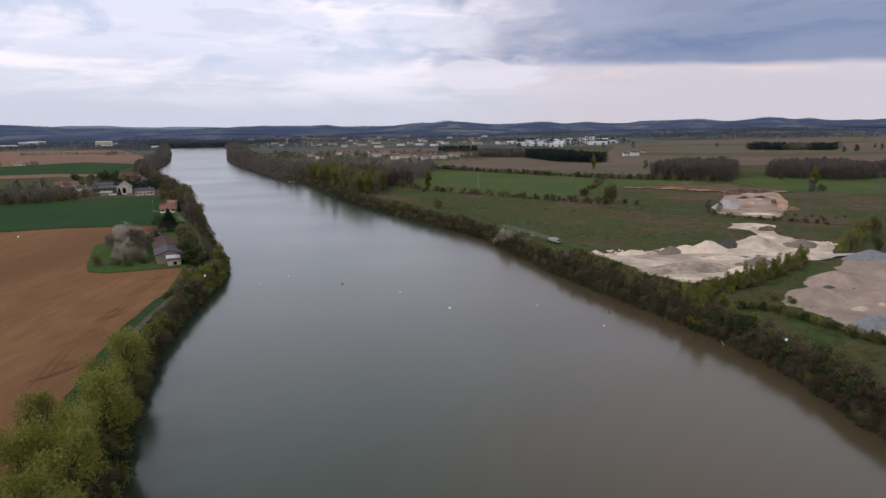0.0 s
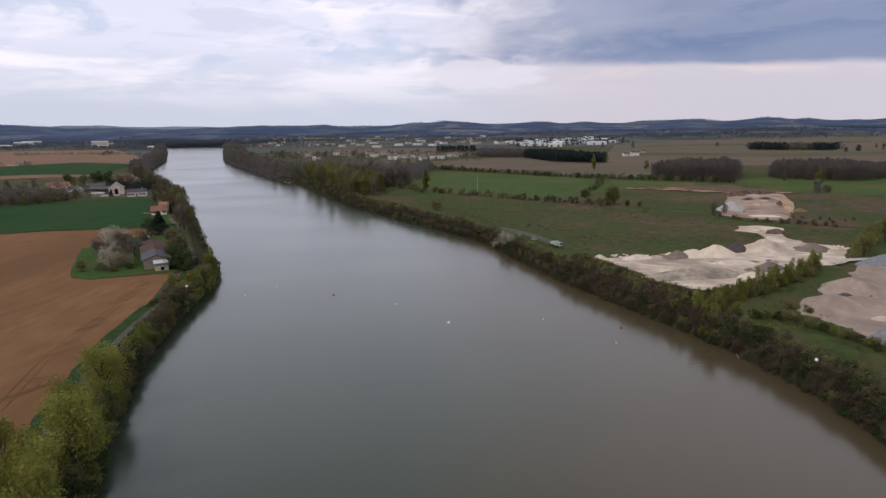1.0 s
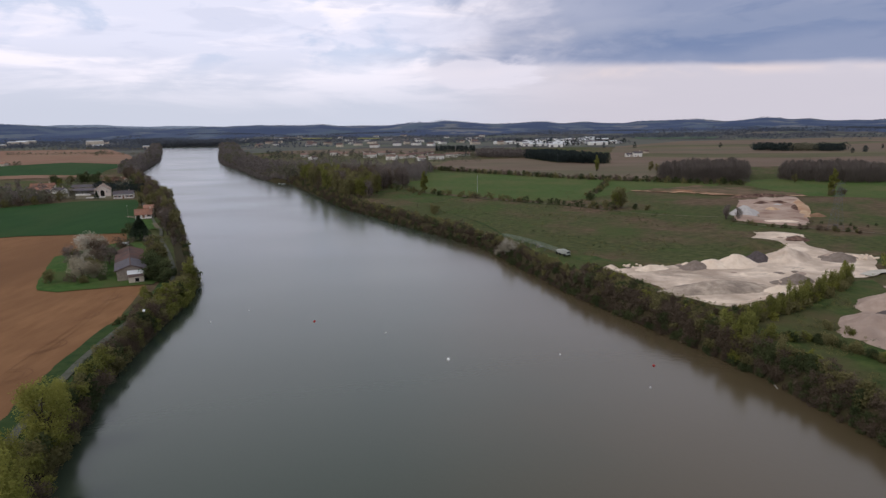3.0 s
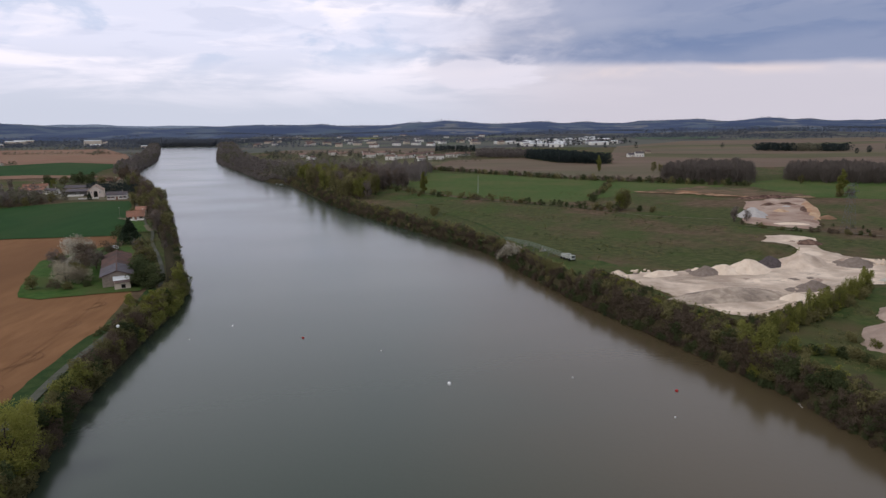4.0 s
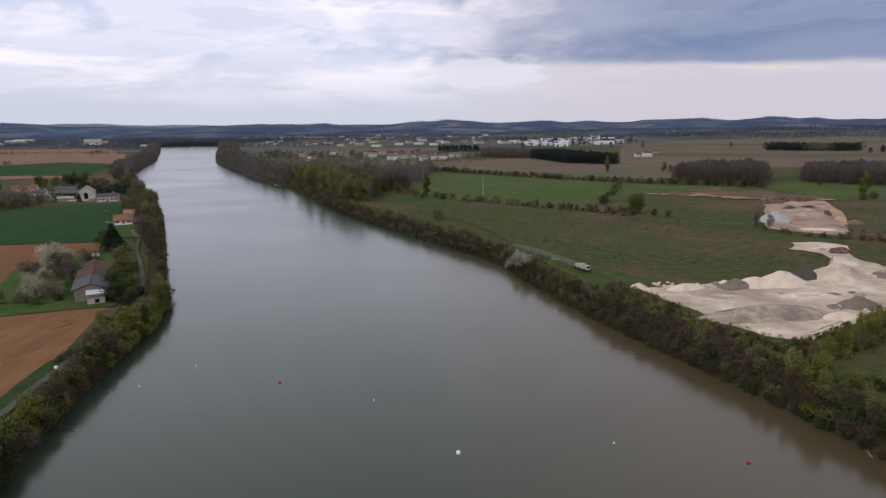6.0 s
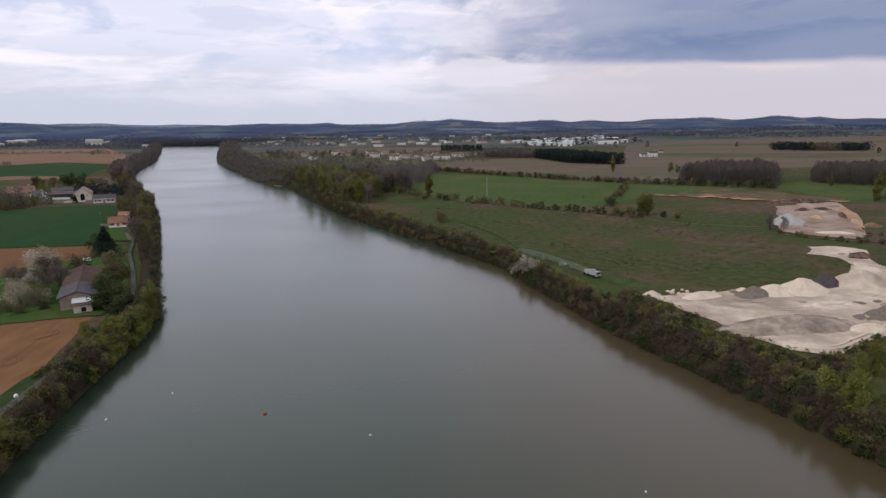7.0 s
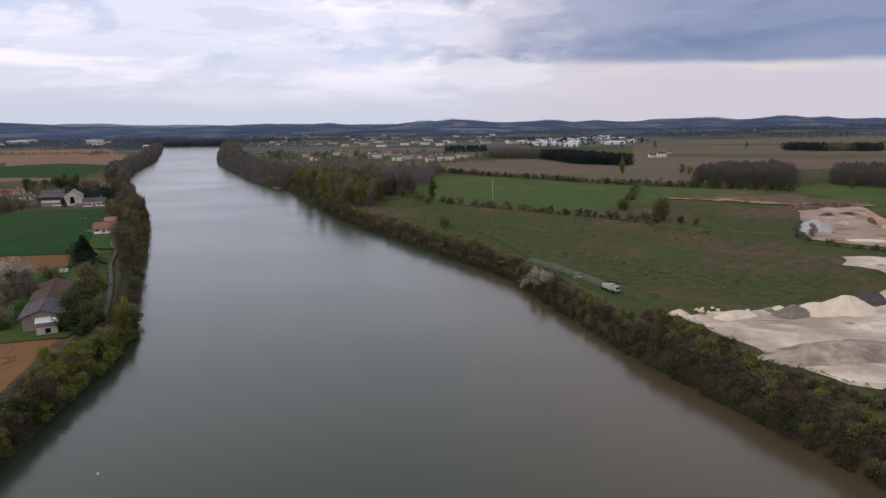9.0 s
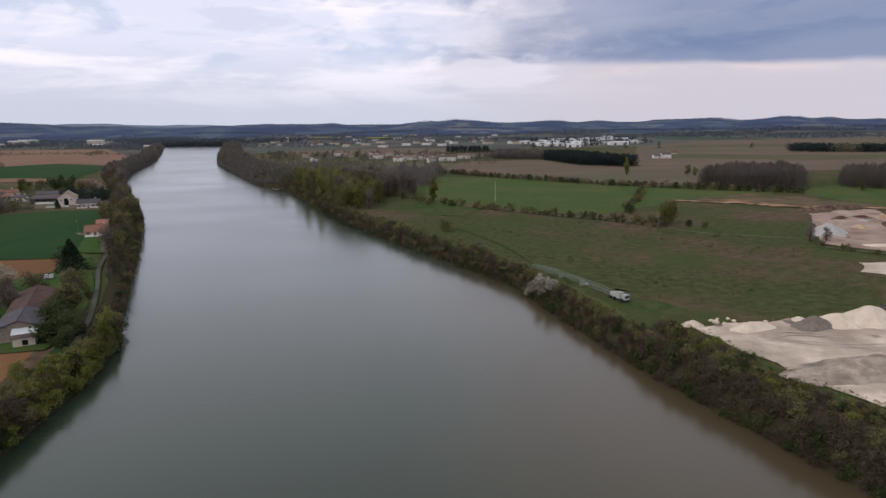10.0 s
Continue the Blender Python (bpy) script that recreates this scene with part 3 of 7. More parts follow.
def build_water():
    ys = np.concatenate([np.arange(-390, 700, 15.0), np.arange(700, 1830, 40.0)])
    V, F = [], []
    for y in ys:
        l, r = west_bank(y) - 1.5, east_bank(y) + 1.5
        V += [(l + (r - l) * k / 6, y, 0.0) for k in range(7)]
    for j in range(len(ys) - 1):
        F += [(j * 7 + i, j * 7 + i + 1, j * 7 + i + 8, j * 7 + i + 7) for i in range(6)]
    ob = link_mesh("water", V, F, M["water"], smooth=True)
    return tagged(ob, "wide calm grey-brown river reflecting the cloudy sky", "river", kind="structure")


def patch(name, poly, mat, dz, label, category, cell=40.0, jitter=0.5, bumps=0.0, step=7.0, seed=1, base=None):
    """A sheet of ground with an uneven rim, draped over the plain."""
    rng = random.Random(seed)
    pts = []
    for (x0, y0), (x1, y1) in zip(poly, poly[1:] + poly[:1]):
        n = max(1, int(math.hypot(x1 - x0, y1 - y0) / step))
        for i in range(n):
            t = i / n
            pts.append((x0 + (x1 - x0) * t + rng.uniform(-jitter, jitter), y0 + (y1 - y0) * t + rng.uniform(-jitter, jitter)))
    bm = bmesh.new()
    face = bm.faces.new([bm.verts.new((x, y, 0)) for x, y in pts])
    if face.normal.z < 0 or sum(a[0] * b[1] - a[1] * b[0] for a, b in zip(pts, pts[1:] + pts[:1])) < 0:
        face.normal_flip()
    bmesh.ops.triangulate(bm, faces=bm.faces[:])
    xs, ys = [p[0] for p in pts], [p[1] for p in pts]
    for axis, lo, hi in ((0, min(xs), max(xs)), (1, min(ys), max(ys))):
        c = math.floor(lo / cell) * cell + cell
        while c < hi:
            co, no = [0, 0, 0], [0, 0, 0]
            co[axis], no[axis] = c, 1
            bmesh.ops.bisect_plane(bm, geom=bm.verts[:] + bm.edges[:] + bm.faces[:], plane_co=co, plane_no=no)
            c += cell
    rim = {v for e in bm.edges if e.is_boundary for v in e.verts}
    for v in bm.verts:
        h = (float(land(v.co.x, v.co.y)) if base is None else base) + dz
        if bumps and v not in rim:
            p = Vector((v.co.x * 0.09, v.co.y * 0.09, seed))
            h += bumps * (0.5 + noise.noise(p) + 0.4 * noise.noise(p * 3.1))
        v.co.z = h
    me = bpy.data.meshes.new(name)
    bm.to_mesh(me)
    bm.free()
    me.materials.append(mat)
    me.polygons.foreach_set("use_smooth", [True] * len(me.polygons))
    return tagged(new(name, me), label, category, kind="structure")


def smooth_line(pts, step=3.0):
    out = []
    P = [pts[0]] + list(pts) + [pts[-1]]
    for i in range(1, len(P) - 2):
        p0, p1, p2, p3 = (np.array(p, float) for p in P[i - 1 : i + 3])
        n = max(2, int(np.linalg.norm(p2 - p1) / step))
        for k in range(n):
            t = k / n
            out.append(0.5 * (2 * p1 + (p2 - p0) * t + (2 * p0 - 5 * p1 + 4 * p2 - p3) * t * t + (3 * p1 - p0 - 3 * p2 + p3) * t**3))
    out.append(np.array(pts[-1], float))
    return out


def ribbon(name, pts, width, mat, dz, label, category, ragged=0.1, seed=3, ends=1.0):
    rng = random.Random(seed)
    line = smooth_line(pts)
    V, F = [], []
    for i, p in enumerate(line):
        d = line[min(i + 1, len(line) - 1)] - line[max(i - 1, 0)]
        d = d / (np.linalg.norm(d) + 1e-9)
        nrm = np.array([-d[1], d[0]])
        t = i / max(1, len(line) - 1)
        w = width * (1 - (1 - ends) * abs(2 * t - 1) ** 3)
        for s in (0.5, -0.5):
            q = p + nrm * s * w * (1 + rng.uniform(-ragged, ragged))
            V.append((q[0], q[1], float(land(q[0], q[1])) + dz))
    F = [(2 * i + 1, 2 * i + 3, 2 * i + 2, 2 * i) for i in range(len(line) - 1)]
    return tagged(link_mesh(name, V, F, mat, smooth=True), label, category, kind="structure")


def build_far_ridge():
    """The ridge that closes the plain behind the low western hills; its pale blue colour holds the haze."""
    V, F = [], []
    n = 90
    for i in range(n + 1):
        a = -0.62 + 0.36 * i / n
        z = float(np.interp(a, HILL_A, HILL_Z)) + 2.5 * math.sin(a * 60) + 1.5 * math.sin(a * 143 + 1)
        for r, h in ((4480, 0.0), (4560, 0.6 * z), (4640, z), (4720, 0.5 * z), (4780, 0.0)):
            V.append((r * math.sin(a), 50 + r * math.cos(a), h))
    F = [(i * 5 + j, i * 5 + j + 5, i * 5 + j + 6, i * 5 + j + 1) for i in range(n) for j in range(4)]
    return tagged(link_mesh("backdrop_ridge", V, F, M["far_ridge"], smooth=True), "distant ridge behind the hills, haze put into its pale blue colour", "ridge", kind="structure")


build_ground()
build_water()
build_far_ridge()

# ---- fields of the west bank ----
patch("ploughed_field", [(-96, 235.5), (-91, 215), (-86, 196), (-84, 177), (-82, 164), (-79, 145), (-72, 122), (-62, 98), (-50, 60), (-45, -60), (-430, -60), (-430, 318), (-224, 327), (-202, 337), (-174, 340), (-155, 342), (-140, 335), (-110, 250)], M["plough"], 0.06, "bare brown ploughed field beside the river road", "field", 30, 0.3, 0.12)
patch("orchard_lawn", [(-129, 230), (-120, 228), (-101, 235), (-94, 236.5), (-97, 255), (-112, 290), (-128, 318), (-140, 340), (-150, 352), (-152, 340), (-142, 318), (-149, 303), (-155, 285), (-139, 250)], M["lawn"], 0.30, "green orchard grass round the old barn", "lawn", 10, 0.5, 0.25, 5, 2)
patch("wheat_field", [(-430, 316), (-224, 326), (-202, 336), (-174, 339), (-155, 341), (-152, 351), (-170, 394), (-176, 404), (-187, 428), (-212, 486), (-247, 484), (-273, 464), (-284, 449), (-301, 442), (-430, 430)], M["wheat"], 0.32, "dense dark green field of young wheat", "field", 30, 0.3)
patch("garden_lawn", [(-152, 351), (-133, 350), (-150, 382), (-160, 392), (-172, 392)], M["lawn"], 0.5, "bright green lawn in front of the small house", "lawn", 10, 0.4)
patch("brown_strip", [(-640, 640), (-452, 667), (-382, 694), (-340, 715), (-364, 721), (-430, 724), (-482, 711), (-640, 690)], M["plough_far"], 0.45, "narrow strip of bare brown soil between green fields", "field", 40, 0.5)
patch("wheat_strip", [(-700, 688), (-482, 711), (-430, 724), (-364, 721), (-395, 800), (-425, 923), (-519, 946), (-579, 870), (-820, 800)], M["wheat"], 0.45, "long dark green wheat strip before a brown field", "field", 40, 0.5)
patch("far_ploughed_field", [(-1100, 860), (-820, 802), (-579, 872), (-519, 948), (-430, 932), (-478, 1057), (-560, 1210), (-724, 1463), (-923, 1475), (-1300, 1350)], M["plough_far"], 0.45, "wide bare brown field in the bend of the river", "field", 60, 1.0)
patch("farm_yard", [(-290, 508), (-256, 496), (-240, 496), (-236, 500), (-250, 520), (-285, 520)], M["track_dull"], 0.2, "pale trodden yard between the farm buildings", "yard", 20, 1.0)
patch("house_yard", [(-181, 399), (-170, 389.5), (-162, 386), (-160, 389), (-171, 396), (-180, 402)], M["track_dull"], 0.55, "pinkish earth yard beside the small house", "yard", 20, 0.5)

# river road and verge
ROAD = [(-58, -120), (-46, 0), (-52, 60), (-66, 110), (-74, 140), (-78, 158), (-80, 170), (-81.5, 184), (-83, 205), (-85, 226), (-89, 240), (-98, 263), (-113, 294), (-127, 321), (-139, 349), (-153, 374), (-169, 406), (-188, 440), (-214, 492), (-250, 560), (-300, 650)]
ribbon("verge", [(x - 2.7, y) for x, y in ROAD[:11]], 3.8, M["verge"], 0.20, "dark green grass verge between road and field", "verge", 0.2)
ribbon("river_verge", [(x + 1.7, y) for x, y in ROAD[:11]], 3.0, M["verge"], 0.16, "grass edge between lane and bank scrub", "verge", 0.3)
ribbon("road", ROAD[:11], 1.9, M["asphalt"], 0.42, "narrow worn grey asphalt lane along the river", "road", 0.04)
ribbon("lane", ROAD[10:], 1.35, M["asphalt"], 0.60, "narrow worn grey lane under the bank trees", "road", 0.08)
ribbon("layby", [(-141, 352), (-147, 362), (-152, 372)], 2.6, M["track_dull"], 0.63, "pale chalky widening of the river lane", "track", 0.2)

# tractor ruts on the headland: a double line, with a hook wherever the tractor turned
RUN = [(-100.5, 229), (-97.6, 217), (-95.2, 203), (-93.2, 190), (-92.0, 176), (-90.5, 160), (-86, 140), (-80, 118)]
for off in (0.0, 1.9):
    ribbon("tractor_rut", [(x - off, y) for x, y in RUN], 0.13, M["furrow"], 0.18, "faint dark wheel rut in the bare soil", "rut", 0.5)
for hx, hy, s in ((-97.2, 220, 0.8), (-94.2, 201, 0.9), (-89.6, 176, 1.15), (-86.2, 157, 1.2), (-80.8, 134, 1.2)):
    for o in (0.0, 1.3):
        ribbon("turning_rut", [(hx - 5.2 * s, hy + (4.2 - o) * s), (hx - 2.2 * s, hy + (4.6 - o) * s), (hx - (0.5 + o * 0.7) * s, hy + (3.2 - o) * s), (hx - (0.2 + o * 0.8) * s, hy + (0.8 - o * 0.2) * s), (hx - (1.6 + o * 0.8) * s, hy - 2.2 * s), (hx - (3.8 + o * 0.6) * s, hy - 5.0 * s)], 0.40, M["furrow"], 0.19, "dark hooked rut where a tractor turned", "rut", 0.45, 3, 0.3)

# ---- fields of the east bank ----
patch("green_field", [(-32, 592), (-8, 512), (29, 477), (63, 449), (90, 447), (101, 457), (150, 596), (71, 652), (-11, 685)], M["grass"], 0.10, "flat bright green grass field behind a ditch", "field", 30, 0.6)
patch("east_green_field", [(152, 594), (236, 552), (205, 505), (165, 512), (125, 478), (104, 459)], M["grass"], 0.10, "green field before the bare wood", "field", 30, 0.8)
patch("wood_gap_grass", [(250, 545), (262, 560), (310, 700), (290, 720), (240, 640)], M["grass"], 0.30, "green grass between the two bare woods", "field", 30, 0.8)
patch("far_green_field", [(238, 545), (262, 560), (420, 640), (420, 470), (300, 430), (246, 452)], M["grass"], 0.10, "green pasture beyond the gravel pit", "field", 30, 0.8)
patch("pale_field", [(-10, 735), (165, 580), (190, 600), (330, 700), (310, 930), (203, 776), (145, 805), (118, 900), (20, 880)], M["plough_pale"], 0.12, "bare pale brown field behind the hedge", "field", 40, 0.8)
patch("wide_pale_field", [(203, 776), (310, 930), (330, 700), (700, 760), (1100, 1100), (1050, 1600), (560, 1500), (340, 1250), (262, 1000)], M["plough_pale"], 0.10, "very wide bare pale brown plain", "field", 80, 1.5)
patch("fallow_strip", [(250, 905), (340, 860), (460, 830), (620, 850), (760, 900), (800, 960), (640, 930), (500, 920), (380, 945), (300, 985)], M["fallow"], 0.22, "dull olive strip of fallow across the pale plain", "field", 60, 3.0)
patch("fallow_strip_north", [(330, 1180), (480, 1150), (700, 1180), (900, 1260), (880, 1330), (620, 1260), (420, 1260)], M["fallow"], 0.22, "dull olive fallow before the far hills", "field", 60, 3.0)
patch("village_field", [(-260, 1130), (-60, 1090), (60, 1120), (60, 1250), (-120, 1330), (-300, 1260)], M["plough_pale"], 0.12, "bare brown field behind the village", "field", 60, 1.5)
patch("village_gardens", [(-240, 900), (-150, 745), (-60, 740), (40, 765), (60, 1085), (-60, 1085), (-260, 1125)], M["fallow"], 0.06, "dull olive-brown gardens and rough ground round the village", "field", 60, 2.0)
patch("river_pasture", [(83, 128), (84, 108), (100, 108), (112, 132), (104, 148), (99, 170), (100, 182), (134, 214), (140, 228), (126, 225), (94, 195), (76, 186), (78, 168), (81, 150)], M["pasture"], 0.08, "strip of fresh grass between river scrub and gravel works", "pasture", 15, 0.8)
patch("yard_bank_grass", [(50, 252), (61, 249), (64, 240), (69, 222), (75, 206), (84, 198), (98, 206), (113, 217), (119, 214), (102, 200), (88, 188), (77, 190), (66, 206), (57, 228)], M["pasture"], 0.035, "dark grass between bank scrub and gravel yard", "pasture", 15, 1.0)
patch("bank_grass", [(30, 322), (50, 288), (66, 264), (63, 252), (54, 260), (41, 286), (26, 320)], M["pasture"], 0.08, "fresh grass along the bank scrub", "pasture", 15, 2.0, step=4.0)
ribbon("bank_turf", [(46, 258), (38, 284), (26, 312), (10, 342), (-16, 392), (-44, 444), (-58, 480)], 9.0, M["grass"], 0.07, "uneven turf along the top of the bank", "verge", 0.6, 9, 0.3)
ribbon("bank_path", [(41, 274), (37.8, 287.3), (32.4, 310.4), (24.6, 350.8), (12.2, 384.9), (-8, 424)], 1.1, M["verge"], 0.16, "dark trodden path along the top of the bank", "path", 0.4, 8, 0.3)
patch("near_grass", [(-50, 505), (-36, 545), (-8, 502), (20, 468), (10, 440), (-20, 455)], M["pasture"], 0.11, "green grass beside the river wood", "pasture", 20, 4.0, step=5.0)

# ---- gravel works ----
patch("gravel_yard", [(61, 247), (70, 251), (78, 251), (95, 254), (110, 260), (124, 266), (133, 272), (143, 286), (144, 296), (138, 304), (146, 317), (156, 317), (164, 309), (156, 296), (152, 284), (153, 272), (163, 262), (150, 240), (144, 232), (129, 229), (112, 217), (98, 207), (84, 199), (78, 203), (71, 215), (66, 231)], M["sand"], 0.22, "pale sand and gravel storage yard with wheel tracks", "gravel yard", 4.0, 0.9, 0.3, 4, 11)
patch("gravel_yard_east", [(98, 178), (103, 188), (116, 195), (124, 203), (132, 212), (144, 226), (160, 240), (215, 250), (215, 150), (125, 125), (108, 142), (104, 152), (100, 166)], M["sand_pink"], 0.05, "pinkish sand yard with low heaps", "gravel yard", 5.0, 0.9, 0.6, 4, 12)
patch("sand_pit", [(153, 353), (166, 380), (180, 408), (194, 436), (208, 440), (237, 447), (214, 400), (190, 350), (180, 336), (174, 332), (164, 341)], M["pit_soil"], 0.16, "stripped pink and brown ground of the small pit", "pit", 4.0, 1.0, 1.0, 4, 13)
patch("stripped_earth", [(147, 494), (173, 484), (190, 477), (204, 461), (228, 462), (246, 455), (250, 464), (225, 508), (201, 528), (186, 515), (165, 508)], M["turned_soil"], 0.18, "half overgrown strip of turned brown earth", "earthwork", 6.0, 1.5, 0.8, 4, 14)
ribbon("earth_cut", [(143, 497), (160, 488), (176, 481), (190, 474), (204, 458), (228, 457), (246, 450)], 9.5, M["cut_soil"], 0.5, "fresh orange cut along the turned earth", "earthwork", 0.85, 5, 0.2)
ribbon("haul_road", [(140, 232), (146, 236), (154, 238), (175, 232), (200, 222)], 4.0, M["chalk"], 0.65, "pale dusty track between the gravel yards", "track", 0.15)
ribbon("pit_track", [(150, 345), (158, 336), (166, 330), (172, 328), (183, 322), (191, 314), (230, 290)], 1.5, M["track_dull"], 0.3, "pale worn lane between pit and gravel yard", "track", 0.2)
ribbon("field_track", [(-48, 560), (-30, 548), (-6, 503), (29, 468), (62, 439), (86, 421), (104, 395), (120, 379), (150, 366)], 1.5, M["track_dull"], 0.12, "pale field track along a ditch", "track", 0.3)
for off in (0.0, 1.7):
    ribbon("dusty_track", [(80 + off, 204 + off), (86 + off * 0.4, 202 + off), (94, 206.5 + off), (104, 213 + off), (114, 220.5 + off)], 0.6, M["sand_white"], 0.62, "white dusty wheel track along the yard edge", "track", 0.4)
for line in ([(72, 240), (84, 236), (98, 234), (112, 238), (126, 246)], [(76, 230), (88, 231), (104, 229), (118, 230), (134, 240)], [(70, 236), (80, 243), (92, 241), (108, 243)]):
    for off in (0.0, 2.0):
        ribbon("wheel_track", [(x + off * 0.3, y - off) for x, y in line], 0.5, M["sand_track"], 0.38, "dull wheel track pressed into the sand yard", "track", 0.6)
ribbon("ditch", [(-45, 553), (-8, 500), (29, 464), (62, 435), (86, 417), (106, 390)], 1.6, M["verge"], 0.10, "dark overgrown ditch along the field track", "ditch", 0.5)


def mound(name, x, y, rx, ry, h, rz, mat, label, group="", seed=0, sharp=1.15, sub=0.25):
    """A tipped heap: steep at the crest, spreading at the foot, with slumps and gullies."""
    rings, seg = (24, 64) if max(rx, ry) > 6 else (14, 36)
    V, F = [(0, 0, h * 0.88)], []
    for j in range(1, rings + 1):
        t = j / rings
        for i in range(seg):
            a = 2 * math.pi * i / seg
            p = Vector((math.cos(a) * 1.6, math.sin(a) * 1.6, seed * 3.7))
            rim = 1 + 0.22 * noise.noise(p) + 0.10 * noise.noise(p * 2.7)
            q = Vector((math.cos(a) * t * 3, math.sin(a) * t * 3, seed * 1.9))
            cone = (1 - t) ** sharp
            z = h * (cone * (1 - 0.12 * math.exp(-((t / 0.08) ** 2))) + 0.40 * t * (1 - t) * (noise.noise(q) + 0.45 * noise.noise(q * 2.3)))
            g = Vector((rx * t * math.cos(a) * 0.55, ry * t * math.sin(a) * 0.55, seed * 2.3))
            z = z + (0.16 + 0.05 * h) * (1 - t) ** 0.5 * min(1.0, t * 4) * (noise.noise(g) + 0.6 * noise.noise(g * 2.1)) - 0.5 * t**6
            V.append((rx * t * rim * math.cos(a), ry * t * rim * math.sin(a), z))
    for i in range(seg):
        k = (i + 1) % seg
        F.append((0, 1 + i, 1 + k))
        for j in range(rings - 1):
            F.append((1 + j * seg + i, 1 + (j + 1) * seg + i, 1 + (j + 1) * seg + k, 1 + j * seg + k))
    ob = link_mesh(name, V, F, mat, smooth=True)
    ob.matrix_basis = pose(x, y, float(land(x, y)) + sub, 0, 0, rz)
    return tagged(ob, label, "heap", group)


HEAPS = [
    ("sand_mound", 74, 246, 8, 4, 2.0, 20, "sand_white", "low white sand heap beside the scrub"),
    ("gravel_mound", 90, 247, 6, 4.5, 3.2, 15, "gravel_grey", "grey-brown gravel heap at the yard edge"),
    ("sand_mound", 97, 249, 8, 6, 3.2, 10, "sand_white", "pale sand heap with a soft crest"),
    ("sand_mound", 106, 251, 10, 6, 4.6, 20, "sand_white", "tall white sand heap, the highest in the yard"),
    ("gravel_mound", 117, 258, 7, 4.5, 4.0, 35, "gravel_dark", "dark slate-coloured gravel heap"),
    ("sand_mound", 129, 260, 15, 8, 4.6, 35, "sand", "long pale sand ridge"),
    ("gravel_mound", 114, 226, 8, 4.5, 3.0, 25, "gravel_grey", "dull grey gravel heap"),
    ("spoil_mound", 86, 219.5, 19, 9, 2.9, 12, "sand_grey", "broad flat heap of greyish sand"),
    ("sand_mound", 103, 215, 6, 4, 2.0, 0, "sand_white", "small flat-topped heap of white sand"),
    ("gravel_mound", 147, 257, 9, 6, 3.2, 30, "gravel_grey", "brown-grey gravel heap beside boulders"),
    ("spoil_mound", 154, 298, 7, 5, 1.8, 30, "dark_earth", "reddish-brown heap where the yard narrows"),
    ("sand_mound", 108, 180, 13, 8, 4.0, 30, "sand_pink", "rounded pinkish sand heap"),
    ("sand_mound", 124, 198, 11, 8, 4.2, 30, "sand_pink", "pinkish heap near the haul road"),
    ("gravel_mound", 118, 191, 3.2, 1.8, 1.2, 10, "gravel_dark", "small dark heap on pink sand"),
    ("sand_mound", 126, 178, 12, 7, 3.0, 20, "sand_pink", "low pinkish sand heap"),
    ("gravel_mound", 108, 155, 10, 5, 3.0, 25, "gravel_blue", "steep blue-grey heap of gravel"),
    ("gravel_mound", 158, 233, 13, 6, 3.4, 20, "gravel_blue", "long blue-grey gravel heap by the pasture"),
    ("gravel_mound", 169, 377, 8.5, 12, 5.0, -25, "gravel_pale", "pale grey gravel heap in the pit"),
    ("spoil_mound", 197, 414, 7, 3.5, 2.2, 10, "dark_earth", "dark spoil ridge in the pit"),
    ("spoil_mound", 209, 416, 8, 2.5, 2.0, -30, "dark_earth", "dark red bank at the back of the pit"),
    ("spoil_mound", 206, 393, 2.5, 13, 2.4, -25, "dark_earth", "dark cut edge inside the pit"),
    ("gravel_mound", 203, 405, 6, 4, 1.4, 20, "gravel_pale", "grey washed gravel spread in the pit"),
    ("spoil_mound", 190, 388, 9, 5, 2.0, 50, "sand_orange", "orange sandy spoil in the pit"),
    ("spoil_mound", 184, 400, 7, 4, 1.6, 20, "sand_pink", "pink-grey spoil beside the gravel heap"),
    ("spoil_mound", 212, 397, 4.5, 50, 1.8, -26, "sand_orange", "sandy orange bank along the pit edge"),
    ("spoil_mound", 215, 452, 26, 3, 2.2, 8, "dark_earth", "dark red earth bank behind the pit"),
    ("spoil_mound", 176, 488, 26, 2.5, 1.6, -34, "red_earth", "long low bank of turned red earth"),
    ("spoil_mound", 130, 285, 13, 6, 2.6, 38, "meadow", "overgrown grassy spoil bank"),
    ("spoil_mound", 172, 345, 15, 3, 1.3, -10, "sand_white", "white sandy bank at the foot of the pit"),
    ("spoil_mound", 202, 364, 5, 4, 1.8, 0, "red_earth", "small heap of reddish earth"),
]
for k, (nm, x, y, rx, ry, h, rz, mt, lab) in enumerate(HEAPS):
    mound(nm, x, y, rx, ry, h, rz, M[mt], lab, "heaps of the gravel works", k + 1)


rng = random.Random(15)
LOADS = ((68, 249, 14, 3, 4), (86, 252, 20, 4, 5), (112, 236, 26, 8, 6), (140, 262, 18, 6, 5), (104, 224, 22, 5, 5), (150, 300, 10, 8, 4), (118, 170, 20, 14, 6))
for bx, by, sx, sy, n in LOADS:
    for k in range(n):
        r = rng.uniform(1.4, 3.2)
        mound("tipped_load", bx + rng.uniform(-0.5, 0.5) * sx, by + rng.uniform(-0.5, 0.5) * sy, r, r * rng.uniform(0.7, 1.0), r * rng.uniform(0.22, 0.42), rng.uniform(0, 90), M[rng.choice(("sand_white", "sand", "gravel_grey", "sand_pink"))], "small tipped load of sand on the yard", "tipped loads of the gravel works", 60 + k)


